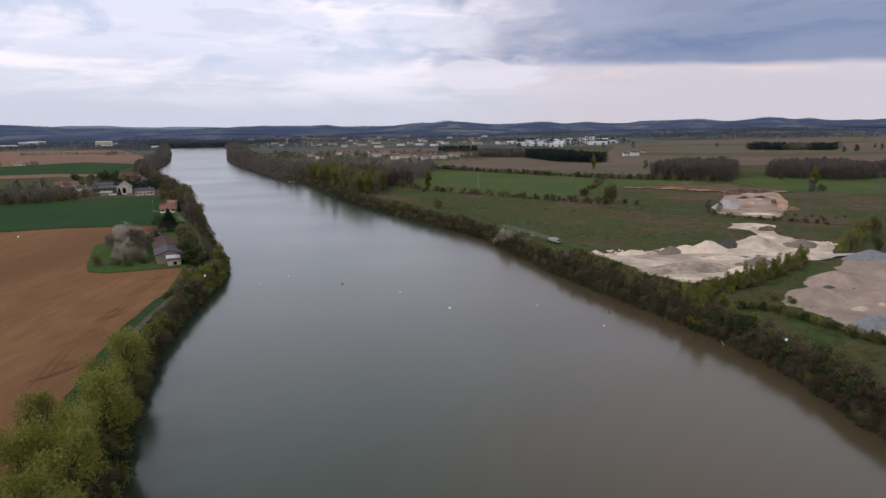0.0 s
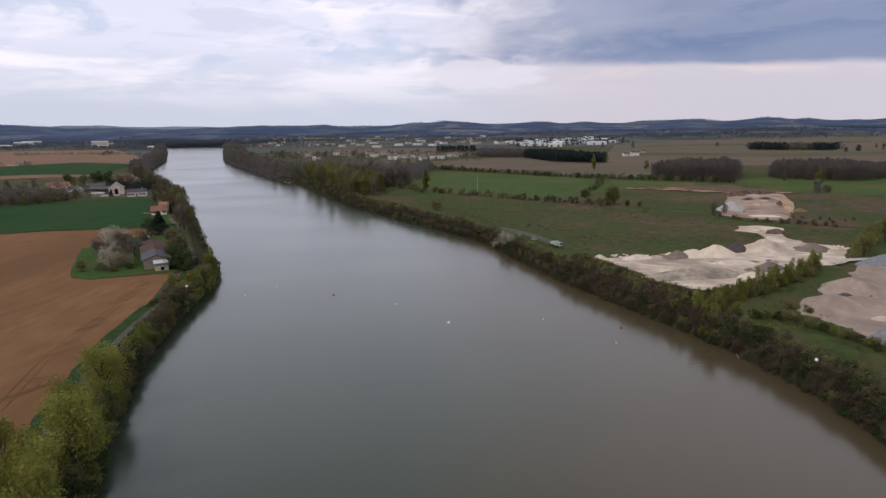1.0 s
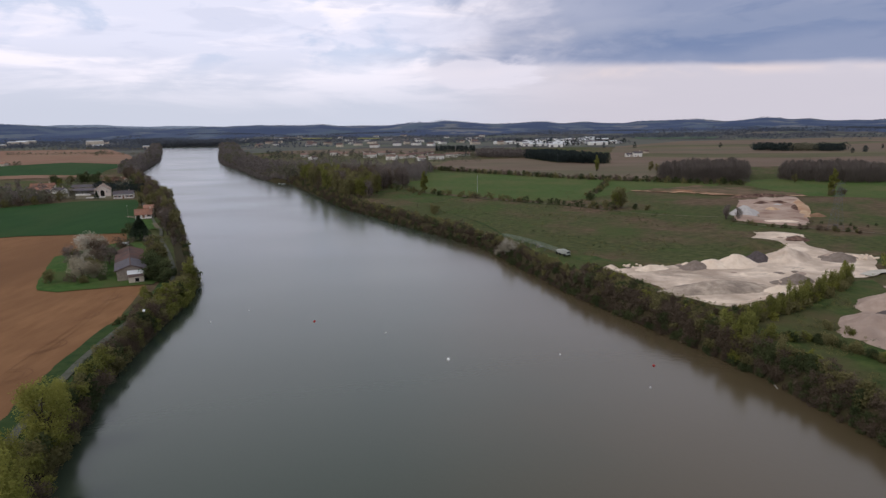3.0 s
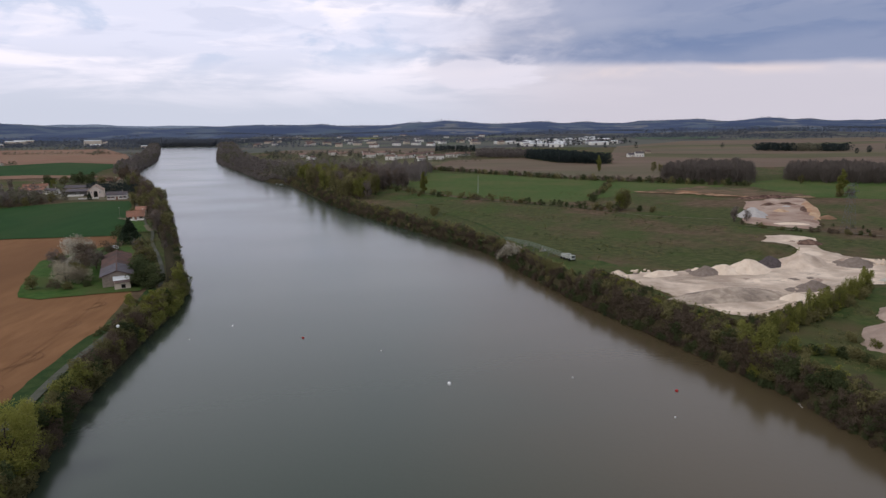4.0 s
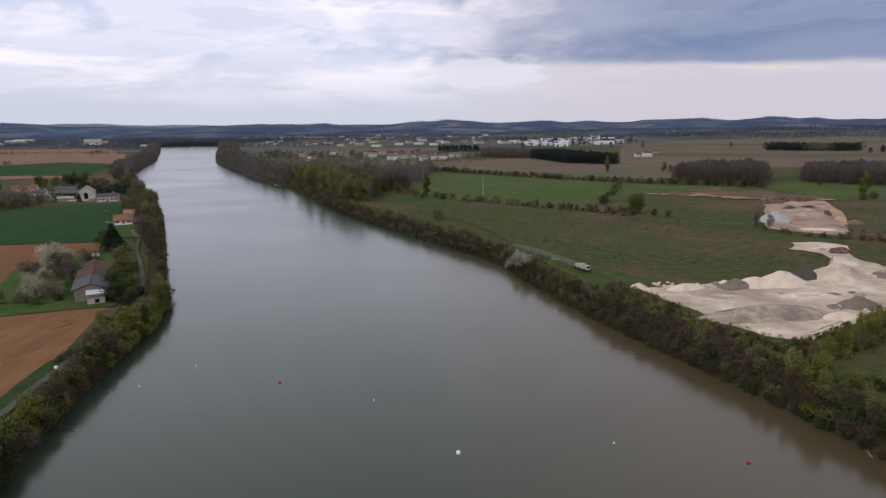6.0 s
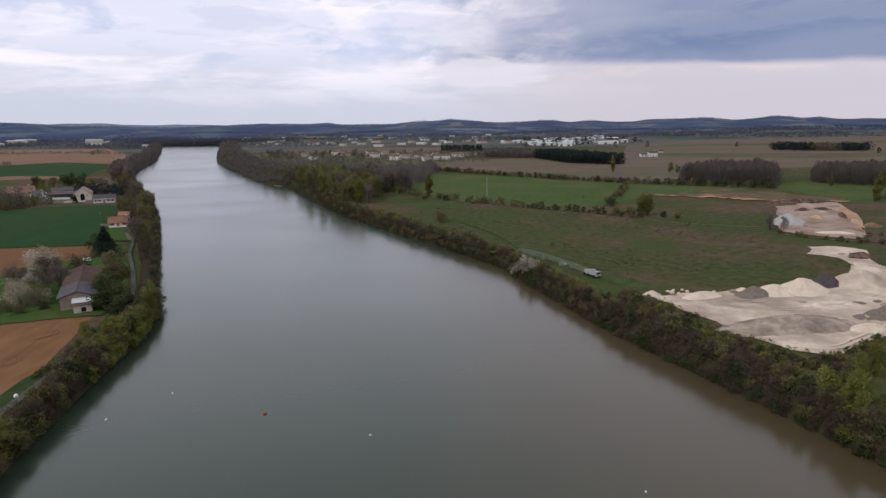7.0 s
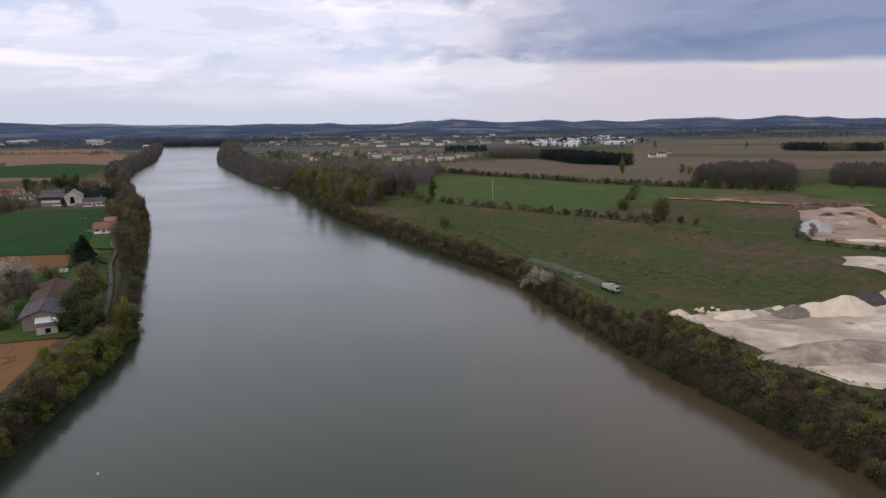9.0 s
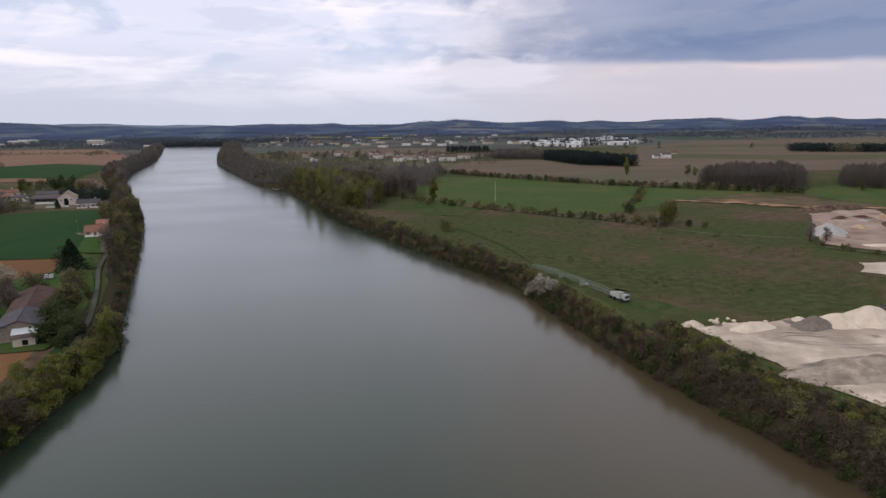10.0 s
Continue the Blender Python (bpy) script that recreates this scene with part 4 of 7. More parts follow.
def boulder(x, y, s, seed, mat="sand_white"):
    V, F = ball((0, 0, 0), 1.0, 9, 6)
    W = []
    for v in V:
        p = Vector(v)
        k = 1 + 0.35 * noise.noise(p * 1.3 + Vector((seed, 0, 0)))
        W.append((p.x * s * k * 1.2, p.y * s * k, p.z * s * k * 0.7))
    ob = link_mesh("boulder", W, F, M[mat])
    ob.matrix_basis = pose(x, y, float(land(x, y)) + 0.3 + s * 0.3, 0, 0, seed * 47)
    return tagged(ob, "pale quarried block lying on the yard", "boulder", "blocks of the gravel works")


rng = random.Random(8)
for k in range(26):
    a = rng.random()
    boulder(*((66 + 14 * a, 250 + 4 * rng.random()) if k < 9 else (150 + 12 * a, 256 + 9 * rng.random())), rng.uniform(0.3, 0.75), k)


# ---- plants ----
def sprays(C, S, rs, flat=0.6, up=0.0, long=1.0, upright=False):
    """Small leafy sprays: one bent, pointed quad for each centre."""
    n = len(C)
    nrm = rs.normal(size=(n, 3))
    nrm[:, 2] += up
    nrm /= np.linalg.norm(nrm, axis=1, keepdims=True)
    t = np.cross(nrm, rs.normal(size=(n, 3)))
    if upright:
        t = rs.normal(size=(n, 3)) * 0.16 + (0, 0, 1)
    t /= np.linalg.norm(t, axis=1, keepdims=True) + 1e-9
    b = np.cross(nrm, t)
    s = np.asarray(S)[:, None]
    V = np.empty((n, 4, 3))
    V[:, 0] = C - t * s * long
    V[:, 1] = C + b * s * flat + nrm * s * 0.25
    V[:, 2] = C + t * s * long
    V[:, 3] = C - b * s * flat + nrm * s * 0.25
    return V.reshape(-1, 3)


def spray_mesh(name, V, mat, parent=None, label=""):
    n = len(V) // 4
    me = bpy.data.meshes.new(name)
    me.vertices.add(4 * n)
    me.loops.add(4 * n)
    me.polygons.add(n)
    me.vertices.foreach_set("co", np.ascontiguousarray(V, dtype=np.float32).ravel())
    me.loops.foreach_set("vertex_index", np.arange(4 * n, dtype=np.int32))
    me.polygons.foreach_set("loop_start", np.arange(0, 4 * n, 4, dtype=np.int32))
    me.polygons.foreach_set("loop_total", np.full(n, 4, dtype=np.int32))
    me.update()
    me.validate()
    me.materials.append(mat)
    ob = new(name, me)
    if parent is not None:
        ob.parent = parent
    if label:
        ob["label"] = label
    return ob


def in_lobes(lobes, n, rs, shell=0.55):
    L = np.array(lobes, float)
    w = (L[:, 3] * L[:, 4] + L[:, 3] * L[:, 5]) ** 1.0
    k = rs.choice(len(L), n, p=w / w.sum())
    d = rs.normal(size=(n, 3))
    d /= np.linalg.norm(d, axis=1, keepdims=True)
    r = shell + (1.08 - shell) * rs.uniform(size=(n, 1)) ** 0.7
    stray = rs.uniform(size=(n, 1)) < 0.16
    r = np.where(stray, r * rs.uniform(1.05, 1.35, size=(n, 1)), r)
    return L[k, :3] + d * r * L[k, 3:]


def limbs(h, lobes, r, rs, lean=0.06):
    """Trunk in three bends and a limb to each lobe."""
    top = h * 0.62
    pts = [(0, 0, -0.6)]
    for i in range(1, 5):
        pts.append((rs.uniform(-lean, lean) * h * i / 4, rs.uniform(-lean, lean) * h * i / 4, top * i / 4))
    pieces = [tube(pts[i], pts[i + 1], r * (1 - 0.2 * i), r * (0.8 - 0.2 * i) + 0.02, 6) for i in range(4)]
    for c in lobes:
        s = pts[rs.randint(1, 5)]
        mid = ((s[0] + c[0]) / 2 + rs.uniform(-0.3, 0.3), (s[1] + c[1]) / 2 + rs.uniform(-0.3, 0.3), (s[2] + c[2]) / 2 + 0.2)
        pieces.append(tube(s, mid, r * 0.38, r * 0.22, 3))
        pieces.append(tube(mid, (c[0], c[1], c[2]), r * 0.22, r * 0.08, 3))
    return join(*pieces)


def crown_lobes(kind, h, w, rs):
    out = []
    if kind == "column":
        for i in range(11):
            t = i / 10
            a = rs.uniform(0, 6.28)
            rr = w * (0.35 + 0.65 * math.sin(math.pi * min(1, 0.18 + t * 0.8)))
            out.append((math.cos(a) * rr * 0.35, math.sin(a) * rr * 0.35, h * (0.14 + 0.8 * t), rr * 0.55, rr * 0.55, h * 0.09))
        return out
    if kind == "bush":
        out.append((0, 0, h * 0.42, w * 0.8, w * 0.8, h * 0.42))
    n = 16 if kind == "tree" else 7
    base = 0.26 if kind == "tree" else 0.15
    for i in range(n):
        a, t = rs.uniform(0, 6.28), (i + 0.5) / n
        rr = w * (0.45 + 0.55 * math.sin(math.pi * (0.12 + 0.75 * t))) * rs.uniform(0.45, 0.95)
        s = rs.uniform(0.28, 0.46) * w
        out.append((math.cos(a) * rr * 0.75, math.sin(a) * rr * 0.75, h * (base + (0.92 - base) * t) - s * 0.3, s, s, s * (1.15 if kind == "tree" else 0.8)))
    return out


TEMPLATE, USED = {}, set()


def tree_template(key, kind, h, w, leaf, count, size, seed, label, category="tree", bare=False):
    rs = np.random.RandomState(seed)
    root = empty("tree" if category == "tree" else "bush", 0, 0, 0)
    lobes = crown_lobes(kind, h, w, rs)
    V, F = limbs(h, lobes, 0.024 * h + 0.03 if kind != "bush" else 0.06, rs)
    link_mesh("trunk" if category == "tree" else "stem", V, F, M["bark"], root)
    C = in_lobes(lobes, count, rs, 0.15 if kind == "bush" else 0.3)
    C[:, 2] = np.maximum(C[:, 2], 0.15)
    S = rs.uniform(0.6, 1.35, count) * size
    spray_mesh("crown" if category == "tree" else "foliage", sprays(C, S, rs, 0.22 if bare else 0.5, 0.0, 2.0 if bare else 1.3), M[leaf], root)
    TEMPLATE[key] = tagged(root, label, category)
    return root


def conifer_template(key, h, w, seed, label):
    rs = np.random.RandomState(seed)
    root = empty("conifer", 0, 0, 0)
    V, F = tube((0, 0, -0.6), (0, 0, h * 0.96), 0.28, 0.04, 7)
    link_mesh("trunk", V, F, M["bark"], root)
    n = 2600
    t = rs.uniform(0.0, 1.0, n) ** 0.75
    tier = np.floor(t * 13) / 13 + 0.3 / 13
    a = rs.uniform(0, 2 * np.pi, n)
    r = w * (1.02 - (0.6 * t + 0.4 * tier)) * rs.uniform(0.35, 1.05, n)
    C = np.stack([np.cos(a) * r, np.sin(a) * r, h * (0.07 + 0.93 * t) - 0.22 * r], -1)
    spray_mesh("crown", sprays(C, rs.uniform(0.3, 0.7, n), rs, 0.5, 1.2), M["needle"], root)
    TEMPLATE[key] = tagged(root, label, "tree")


def shore(x, y):
    """Metres inland from the nearer waterline."""
    l, r = float(west_bank(y)), float(east_bank(y))
    return l - x if abs(x - l) < abs(x - r) else x - r


def plant(key, x, y, s=1.0, rz=None, sz=None, group="", z=None, label=""):
    rz = (x * 37.7 + y * 91.3) % 360 if rz is None else rz
    if z is None:
        z = float(land(x, y))
        d = shore(x, y)
        if y < 1750:
            z = z * float(np.interp(d, [-3, 0, 0.8, 1.8, 3.0, 4.5], [-0.1, -0.05, 0.12, 0.45, 0.8, 1.0]))
    if key in USED:
        ob = copy_thing(TEMPLATE[key], pose(x, y, z, 0, 0, rz))
        ob.scale = (s, s, sz or s)
    else:
        USED.add(key)
        ob = TEMPLATE[key]
        ob.matrix_basis = pose(x, y, z, 0, 0, rz)
        ob.scale = (s, s, sz or s)
    return tagged(ob, label, "", group)


for k in range(3):
    tree_template(f"near{k}", "tree", 14, 5.6, "leaf_fresh", 6500, 0.21, 20 + k, "tall riverside tree in fresh yellow-green leaf")
    tree_template(f"fresh{k}", "tree", 12, 4.6, "leaf_young", 900, 0.39, 30 + k, "riverside tree in fresh yellow-green leaf")
    tree_template(f"olive{k}", "tree", 12, 4.4, "leaf_olive", 900, 0.39, 40 + k, "half-leaved olive-green riverside tree")
    tree_template(f"brown{k}", "tree", 12, 4.4, "leaf_brown", 900, 0.39, 50 + k, "budding brown riverside tree with bare twigs", bare=True)
    tree_template(f"grey{k}", "tree", 13, 4.0, "leaf_grey", 900, 0.39, 60 + k, "bare grey-brown tree still without leaves", bare=True)
    tree_template(f"dark{k}", "tree", 10, 4.6, "leaf_dark", 900, 0.39, 70 + k, "dense dark green broadleaf tree")
    tree_template(f"bloom{k}", "tree", 9, 4.8, "blossom", 3400, 0.21, 80 + k, "fruit tree covered in white blossom")
    tree_template(f"faded{k}", "tree", 9, 4.8, "blossom_dull", 1900, 0.21, 150 + k, "orchard tree with fading cream blossom among twigs")
    tree_template(f"b_olive{k}", "bush", 4.2, 2.6, "leaf_olive", 520, 0.26, 90 + k, "olive-green scrub bush on the river bank", "bush")
    tree_template(f"b_fresh{k}", "bush", 4.2, 2.6, "leaf_young", 520, 0.26, 100 + k, "yellow-green bush in fresh leaf on the bank", "bush")
    tree_template(f"b_dark{k}", "bush", 4.2, 2.6, "leaf_dark", 520, 0.26, 110 + k, "dark green bush on the river bank", "bush")
    tree_template(f"b_brown{k}", "bush", 4.2, 2.6, "leaf_brown", 520, 0.26, 120 + k, "leafless brown scrub on the river bank", "bush", True)
tree_template("b_bloom", "bush", 4.0, 2.4, "blossom", 700, 0.18, 131, "bank bush with cream-white blossom", "bush")
tree_template("poplar0", "column", 17, 3.6, "leaf_young", 2000, 0.42, 132, "slender upright poplar in young leaf")
tree_template("poplar1", "column", 15, 3.6, "leaf_young", 2000, 0.42, 133, "slender upright poplar in fresh leaf")
conifer_template("conifer", 15, 5.2, 140, "dark pyramid-shaped conifer beside the barn")


MASS = {}
MASS_OF = {"olive": "olive-green", "fresh": "fresh green", "dark": "dark green", "brown": "leafless brown"}


def mass(where, key, x, y, s):
    """Sets a bush aside to be joined with its like."""
    MASS.setdefault((where, key[2:-1]), []).append((key, x, y, s))


def grow_masses():
    for (where, kind), some in MASS.items():
        out = []
        for key, x, y, s in some:
            ob = next(o for o in TEMPLATE[key].children if o.name.startswith("foliage"))
            co = np.empty(len(ob.data.vertices) * 3, dtype=np.float32)
            ob.data.vertices.foreach_get("co", co)
            step = 6 if y < 60 else 2 if y < 330 else 4
            co = co.reshape(-1, 4, 3)[::step]
            mid = co.mean(1, keepdims=True)
            co = ((co - mid) * (1.0, 1.0, 1.25, 1.25, 1.5, 1.5, 1.8)[step] + mid).reshape(-1, 3) * s
            a = (x * 7.3 + y * 3.1) % 6.28
            c, n = math.cos(a), math.sin(a)
            z = float(land(x, y)) * float(np.interp(shore(x, y), [-3, 0, 0.8, 1.8, 3.0, 4.5], [-0.1, -0.05, 0.12, 0.45, 0.8, 1.0]))
            out.append(np.stack([co[:, 0] * c - co[:, 1] * n + x, co[:, 0] * n + co[:, 1] * c + y, co[:, 2] + z], -1))
        spray = spray_mesh(f"{kind}_scrub", np.concatenate(out), M["leaf_" + kind])
        tagged(spray, f"{MASS_OF[kind]} scrub {where}", "scrub", kind="stuff")


def pick(rng, table):
    r, acc = rng.random() * sum(w for _, w in table), 0
    for key, w in table:
        acc += w
        if r <= acc:
            return key
    return table[-1][0]


# scrub of both banks behind the start
rng = random.Random(5)
for y in range(-140, 64, 5):
    for f, s in ((west_bank, -1), (east_bank, 1)):
        for off in (0.4, 3.0, 5.6):
            mass("behind the start", f"b_{pick(rng, [('brown', 4), ('olive', 4), ('dark', 2)])}{rng.randrange(3)}", float(f(y)) + s * off + rng.uniform(-0.8, 0.8), y + rng.uniform(-2, 2), rng.uniform(0.8, 1.15))

# west bank scrub between lane and water
rng = random.Random(21)
y = 62.0
while y < 262:
    for off in (0.2, 2.2):
        k = pick(rng, [("b_olive", 4), ("b_fresh", 2.2 if y < 206 else 7), ("b_brown", 3 if y < 206 else 1), ("b_dark", 2 if y < 206 else 0.6)])
        brown = 178 < y < 206 and rng.random() < 0.4
        x = float(west_bank(y)) - off - 0.9 - rng.uniform(-0.6, 0.6)
        plant(f"{'b_brown' if brown else k}{rng.randrange(3)}", x, y + rng.uniform(-1, 1), rng.uniform(0.75, 1.12) , group="scrub of the west bank")
    y += 2.9 if y > 120 else 3.6
for x, y, s in ((-50, 82, 1.0), (-58, 84, 0.95), (-56, 103, 1.12), (-47, 70, 1.0), (-62, 96, 0.9), (-66, 131, 0.9), (-70, 141, 0.5), (-55, 92, 0.8), (-61, 112, 0.85)):
    plant(f"near{int(abs(x)) % 3}", x, y, s * 0.95, group="tall trees of the west bank")
for x, y, s in ((-82.8, 240, 0.36), (-85.5, 247, 0.5), (-81.6, 233, 0.34), (-88, 252, 0.55), (-80.6, 227, 0.34), (-79.8, 219, 0.32), (-88.5, 218, 0.34), (-90, 221, 0.3)):
    plant(f"fresh{int(abs(y)) % 3}", x, y, s, group="young trees by the lane")

for x, y, k, s in ((-88.5, 222, "b_olive0", 0.45), (-87.5, 217, "b_fresh1", 0.5), (-87, 212, "b_olive1", 0.45), (-88, 226, "b_fresh2", 0.4), (-86, 207, "b_brown0", 0.5)):
    plant(k, x, y, s, group="bushes by the lane")

for k in range(74):
    y = 187 + 50 * k / 74 + rng.uniform(-1, 1)
    mass("between lane and water", f"b_{pick(rng, [('olive', 5), ('fresh', 5 if y > 210 else 0.4), ('brown', 1 if y > 210 else 8)])}{rng.randrange(3)}", float(west_bank(y)) - rng.uniform(2.2, 6.0 if y > 192 else 3.4), y, rng.uniform(0.62, 0.95) * (1.0 if 192 < y < 226 else 0.8))
for k in range(30):
    y = rng.uniform(192, 224)
    mass("beside the lane", f"b_{pick(rng, [('olive', 5), ('fresh', 2), ('brown', 3), ('dark', 1)])}{rng.randrange(3)}", float(np.interp(y, [p[1] for p in ROAD], [p[0] for p in ROAD])) - rng.uniform(1.6, 5.0) * 0.7, y, rng.uniform(0.2, 0.45))

# trees of the west bank upstream, both sides of the lane
y = 255.0
while y < 720:
    for row in range(3):
        if rng.random() < 0.3:
            continue
        off = (3.0, 6.5, 11.0)[row] + rng.uniform(-1.6, 1.6) + (3.4 if y > 440 else 3.0 if y > 325 else 3.8)
        x = float(west_bank(y)) - off
        road_x = float(np.interp(y, [p[1] for p in ROAD], [p[0] for p in ROAD]))
        if abs(x - road_x) < 2.6 or (row == 2 and (300 < y < 400) and x < road_x):
            continue
        k = pick(rng, [("olive", 4), ("brown", 6), ("grey", 1.5), ("fresh", 0.5), ("dark", 0.6)])
        plant(f"{k}{rng.randrange(3)}", x, y + rng.uniform(-2, 2), rng.uniform(0.45, 1.15) * (0.62 if y < 325 else 1.0), group="trees of the west bank")
    if rng.random() < 0.8:
        mass("along the west bank", f"b_{pick(rng, [('olive', 3), ('brown', 3), ('dark', 2)])}{rng.randrange(3)}", float(west_bank(y)) - 2.8, y + 3, rng.uniform(0.7, 1.0))
    y += 6.2 if y < 480 else 9.0

# garden of the barn
plant("conifer", -135.5, 319, 1.2, sz=0.78)
plant("olive0", -104, 264, 1.2, sz=0.80, label="round olive-green tree beside the barn")
plant("dark0", -94.5, 243, 1.15, sz=0.72, label="dark evergreen tree at the barn's corner")
plant("dark1", -98.5, 250, 1.15, sz=0.78)
plant("dark2", -103.5, 256, 1.15, sz=0.80)
plant("olive2", -114, 284, 1.0, sz=0.75)
plant("dark2", -91.5, 239.5, 0.9, sz=0.50)
plant("dark1", -97, 244, 1.0, sz=0.62)
plant("dark1", -147, 332, 0.8, sz=0.66)
plant("dark0", -142, 326, 0.64, sz=0.55)
plant("bloom0", -143, 290, 1.36, sz=1.0)
plant("faded0", -122, 245.5, 0.98, sz=0.80)
plant("faded1", -128, 251, 0.95, sz=0.84)
plant("bloom1", -127, 258, 0.62, sz=0.85)
plant("brown1", -131, 273, 1.15, sz=0.78)
plant("brown2", -125, 260, 1.0, sz=0.68)
plant("faded2", -117.5, 247, 0.8, sz=0.62)
plant("grey0", -124, 268, 1.0, sz=0.66)
plant("brown1", -133, 280, 0.9, sz=0.66)
plant("olive1", -121, 252, 0.85, sz=0.58)
plant("brown0", -126, 284, 1.1, sz=0.72)
plant("grey1", -137, 266, 0.96, sz=0.66)
plant("olive2", -130, 240, 0.6, sz=0.42)
for x, y, k, s in ((-134, 247, "b_olive0", 0.4), (-123, 240, "b_brown1", 0.9), (-118, 239, "b_olive1", 0.8), (-138, 274, "b_brown0", 1.1), (-146, 282, "b_olive2", 0.9), (-114, 243, "b_dark2", 0.7), (-95, 243, "b_dark0", 0.8), (-92, 247, "b_dark1", 0.8), (-150, 291, "b_brown2", 0.5)):
    plant(k, x, y, s)

# hedges and trees round the farm
for x, y, k, s, q in ((-315, 605, "dark0", 1.9, 1.15), (-303, 601, "dark2", 1.6, 1.0), (-290, 596, "olive2", 1.3, 0.8), (-348, 618, "dark1", 1.3, 0.9), (-278, 590, "brown1", 1.3, 0.8), (-330, 610, "olive0", 1.2, 0.75)):
    plant(k, x, y, s, sz=q, group="tall trees behind the farm")
for x, y, k, s in ((-299, 446, "b_brown0", 1.5), (-292, 450, "brown0", 0.6), (-286, 454, "b_olive1", 1.4), (-280, 458, "b_brown1", 1.5), (-274, 466, "b_olive2", 1.5), (-270, 474, "b_brown2", 1.4), (-266, 482, "olive1", 0.62), (-305, 450, "brown1", 0.7), (-312, 455, "b_brown0", 1.6), (-318, 460, "brown2", 0.7), (-326, 470, "olive2", 0.8), (-335, 500, "fresh1", 0.8), (-300, 470, "brown0", 0.75), (-290, 478, "b_olive0", 1.5), (-282, 490, "b_brown1", 1.5), (-345, 560, "grey1", 0.8), (-354, 540, "brown2", 0.9), (-338, 600, "dark0", 0.8), (-325, 585, "fresh0", 0.7), (-336, 650, "dark2", 1.0), (-322, 640, "dark1", 1.0), (-262, 590, "dark1", 0.8), (-252, 560, "dark2", 0.7), (-244, 552, "dark0", 0.7), (-248, 497, "conifer", 0.42), (-205, 490, "olive0", 0.9), (-200, 470, "brown1", 0.9), (-212, 512, "olive2", 1.0), (-222, 530, "brown0", 1.0), (-195, 452, "olive1", 0.85), (-176, 430, "brown2", 0.8), (-182, 420, "b_olive1", 1.0), (-163, 400, "b_dark0", 0.6)):
    plant(k, x, y, s, group="trees round the farm")

# east bank scrub
rng = random.Random(33)
y = 60.0
while y < 500:
    low = 0.72 if 236 < y < 335 else 0.92 if y > 335 else 1.0
    width = (-0.1, 1.7, 3.9, 6.2) if y < 168 else (-0.1, 1.7, 3.9, 6.4, 8.8) if y < 236 else (-0.1, 1.6, 3.4, 5.4) if y < 335 else (-0.1, 1.8, 4.0, 6.6, 9.2)
    for off in width:
        if off > 6 and rng.random() < 0.35:
            continue
        x = float(east_bank(y)) + off + 1.5 + rng.uniform(-0.8, 0.8)
        drift = noise.noise(Vector((y * 0.045, off * 0.2, 3.3)))
        k = pick(rng, [("b_brown", 8), ("b_dark", 1.6 + 2 * max(0.0, drift)), ("b_olive", 1)] if off < 3 else [("b_brown", max(0.3, (2.2 if 150 < y < 236 else 4.5) - 5 * drift)), ("b_dark", 1.2), ("b_olive", 5 + 6 * drift), ("b_fresh", 1.6 if 150 < y < 236 and off > 5 else 0.2)])
        yy, ss, kk = y + rng.uniform(-1.2, 1.2), rng.uniform(0.78, 1.05) * low * (0.72 if off < 0.5 else 0.8 if off > 5 and y < 236 else 1.0), f"{k}{rng.randrange(3)}"
        if off < 4.5 and 112 < y < 190:
            plant(kk, x, yy, ss, group="scrub of the east bank")
        else:
            mass("along the east bank", kk, x, yy, ss)
    for _ in range(2):
        mass("along the east bank", f"b_{pick(rng, [('brown', 4), ('dark', 3)])}{rng.randrange(3)}", float(east_bank(y)) + rng.uniform(-0.2, 0.9), y + rng.uniform(-1.5, 1.5), rng.uniform(0.35, 0.6))
    y += 2.3 if y < 340 else 3.2
for x, y, s in ((29, 288, 1.5), (31.5, 284, 1.3), (26.5, 292, 1.3), (30, 297, 0.7), (37, 300, 0.5), (42, 290, 0.5)):
    plant("b_bloom", x, y, s, group="blossoming bushes of the east bank")
# saplings and clumps by the gravel works
for x, y, k, s in ((72, 172, "fresh0", 0.62), (70, 178, "fresh1", 0.55), (76, 180, "olive0", 0.55), (75, 168, "fresh2", 0.5), (112, 211, "fresh0", 0.4), (122, 219, "fresh1", 0.4), (154, 242, "fresh0", 0.6), (160, 246, "olive1", 0.7), (166, 252, "fresh1", 0.7), (172, 260, "olive2", 0.8), (178, 268, "fresh2", 0.8), (186, 272, "olive0", 0.8), (170, 246, "dark0", 0.6), (192, 280, "fresh0", 0.8), (152, 360, "grey0", 0.62), (150, 357, "grey1", 0.55), (155, 354, "grey2", 0.55), (108, 407, "olive2", 1.05), (110, 409, "olive0", 1.0), (106, 405, "fresh1", 0.85), (102, 412, "b_olive1", 1.2), (116, 400, "b_dark0", 0.9), (122, 396, "b_olive0", 0.9), (96, 416, "b_dark2", 0.9), (-9, 507, "poplar0", 0.95), (-17, 500, "olive2", 0.45), (-2, 396, "olive1", 0.5), (-1, 394, "b_olive2", 1.3), (162, 676, "poplar0", 0.95), (213, 666, "olive0", 0.85), (218, 660, "olive1", 0.7), (268, 458, "poplar1", 1.15), (263, 452, "b_olive0", 1.2), (272, 455, "b_brown1", 1.3), (285, 536, "olive1", 0.6), (-12, 492, "b_olive0", 1.0), (2, 486, "b_dark0", 1.0)):
    plant(k, x, y, s, group="trees by the gravel works" if y < 300 else "trees of the east fields")
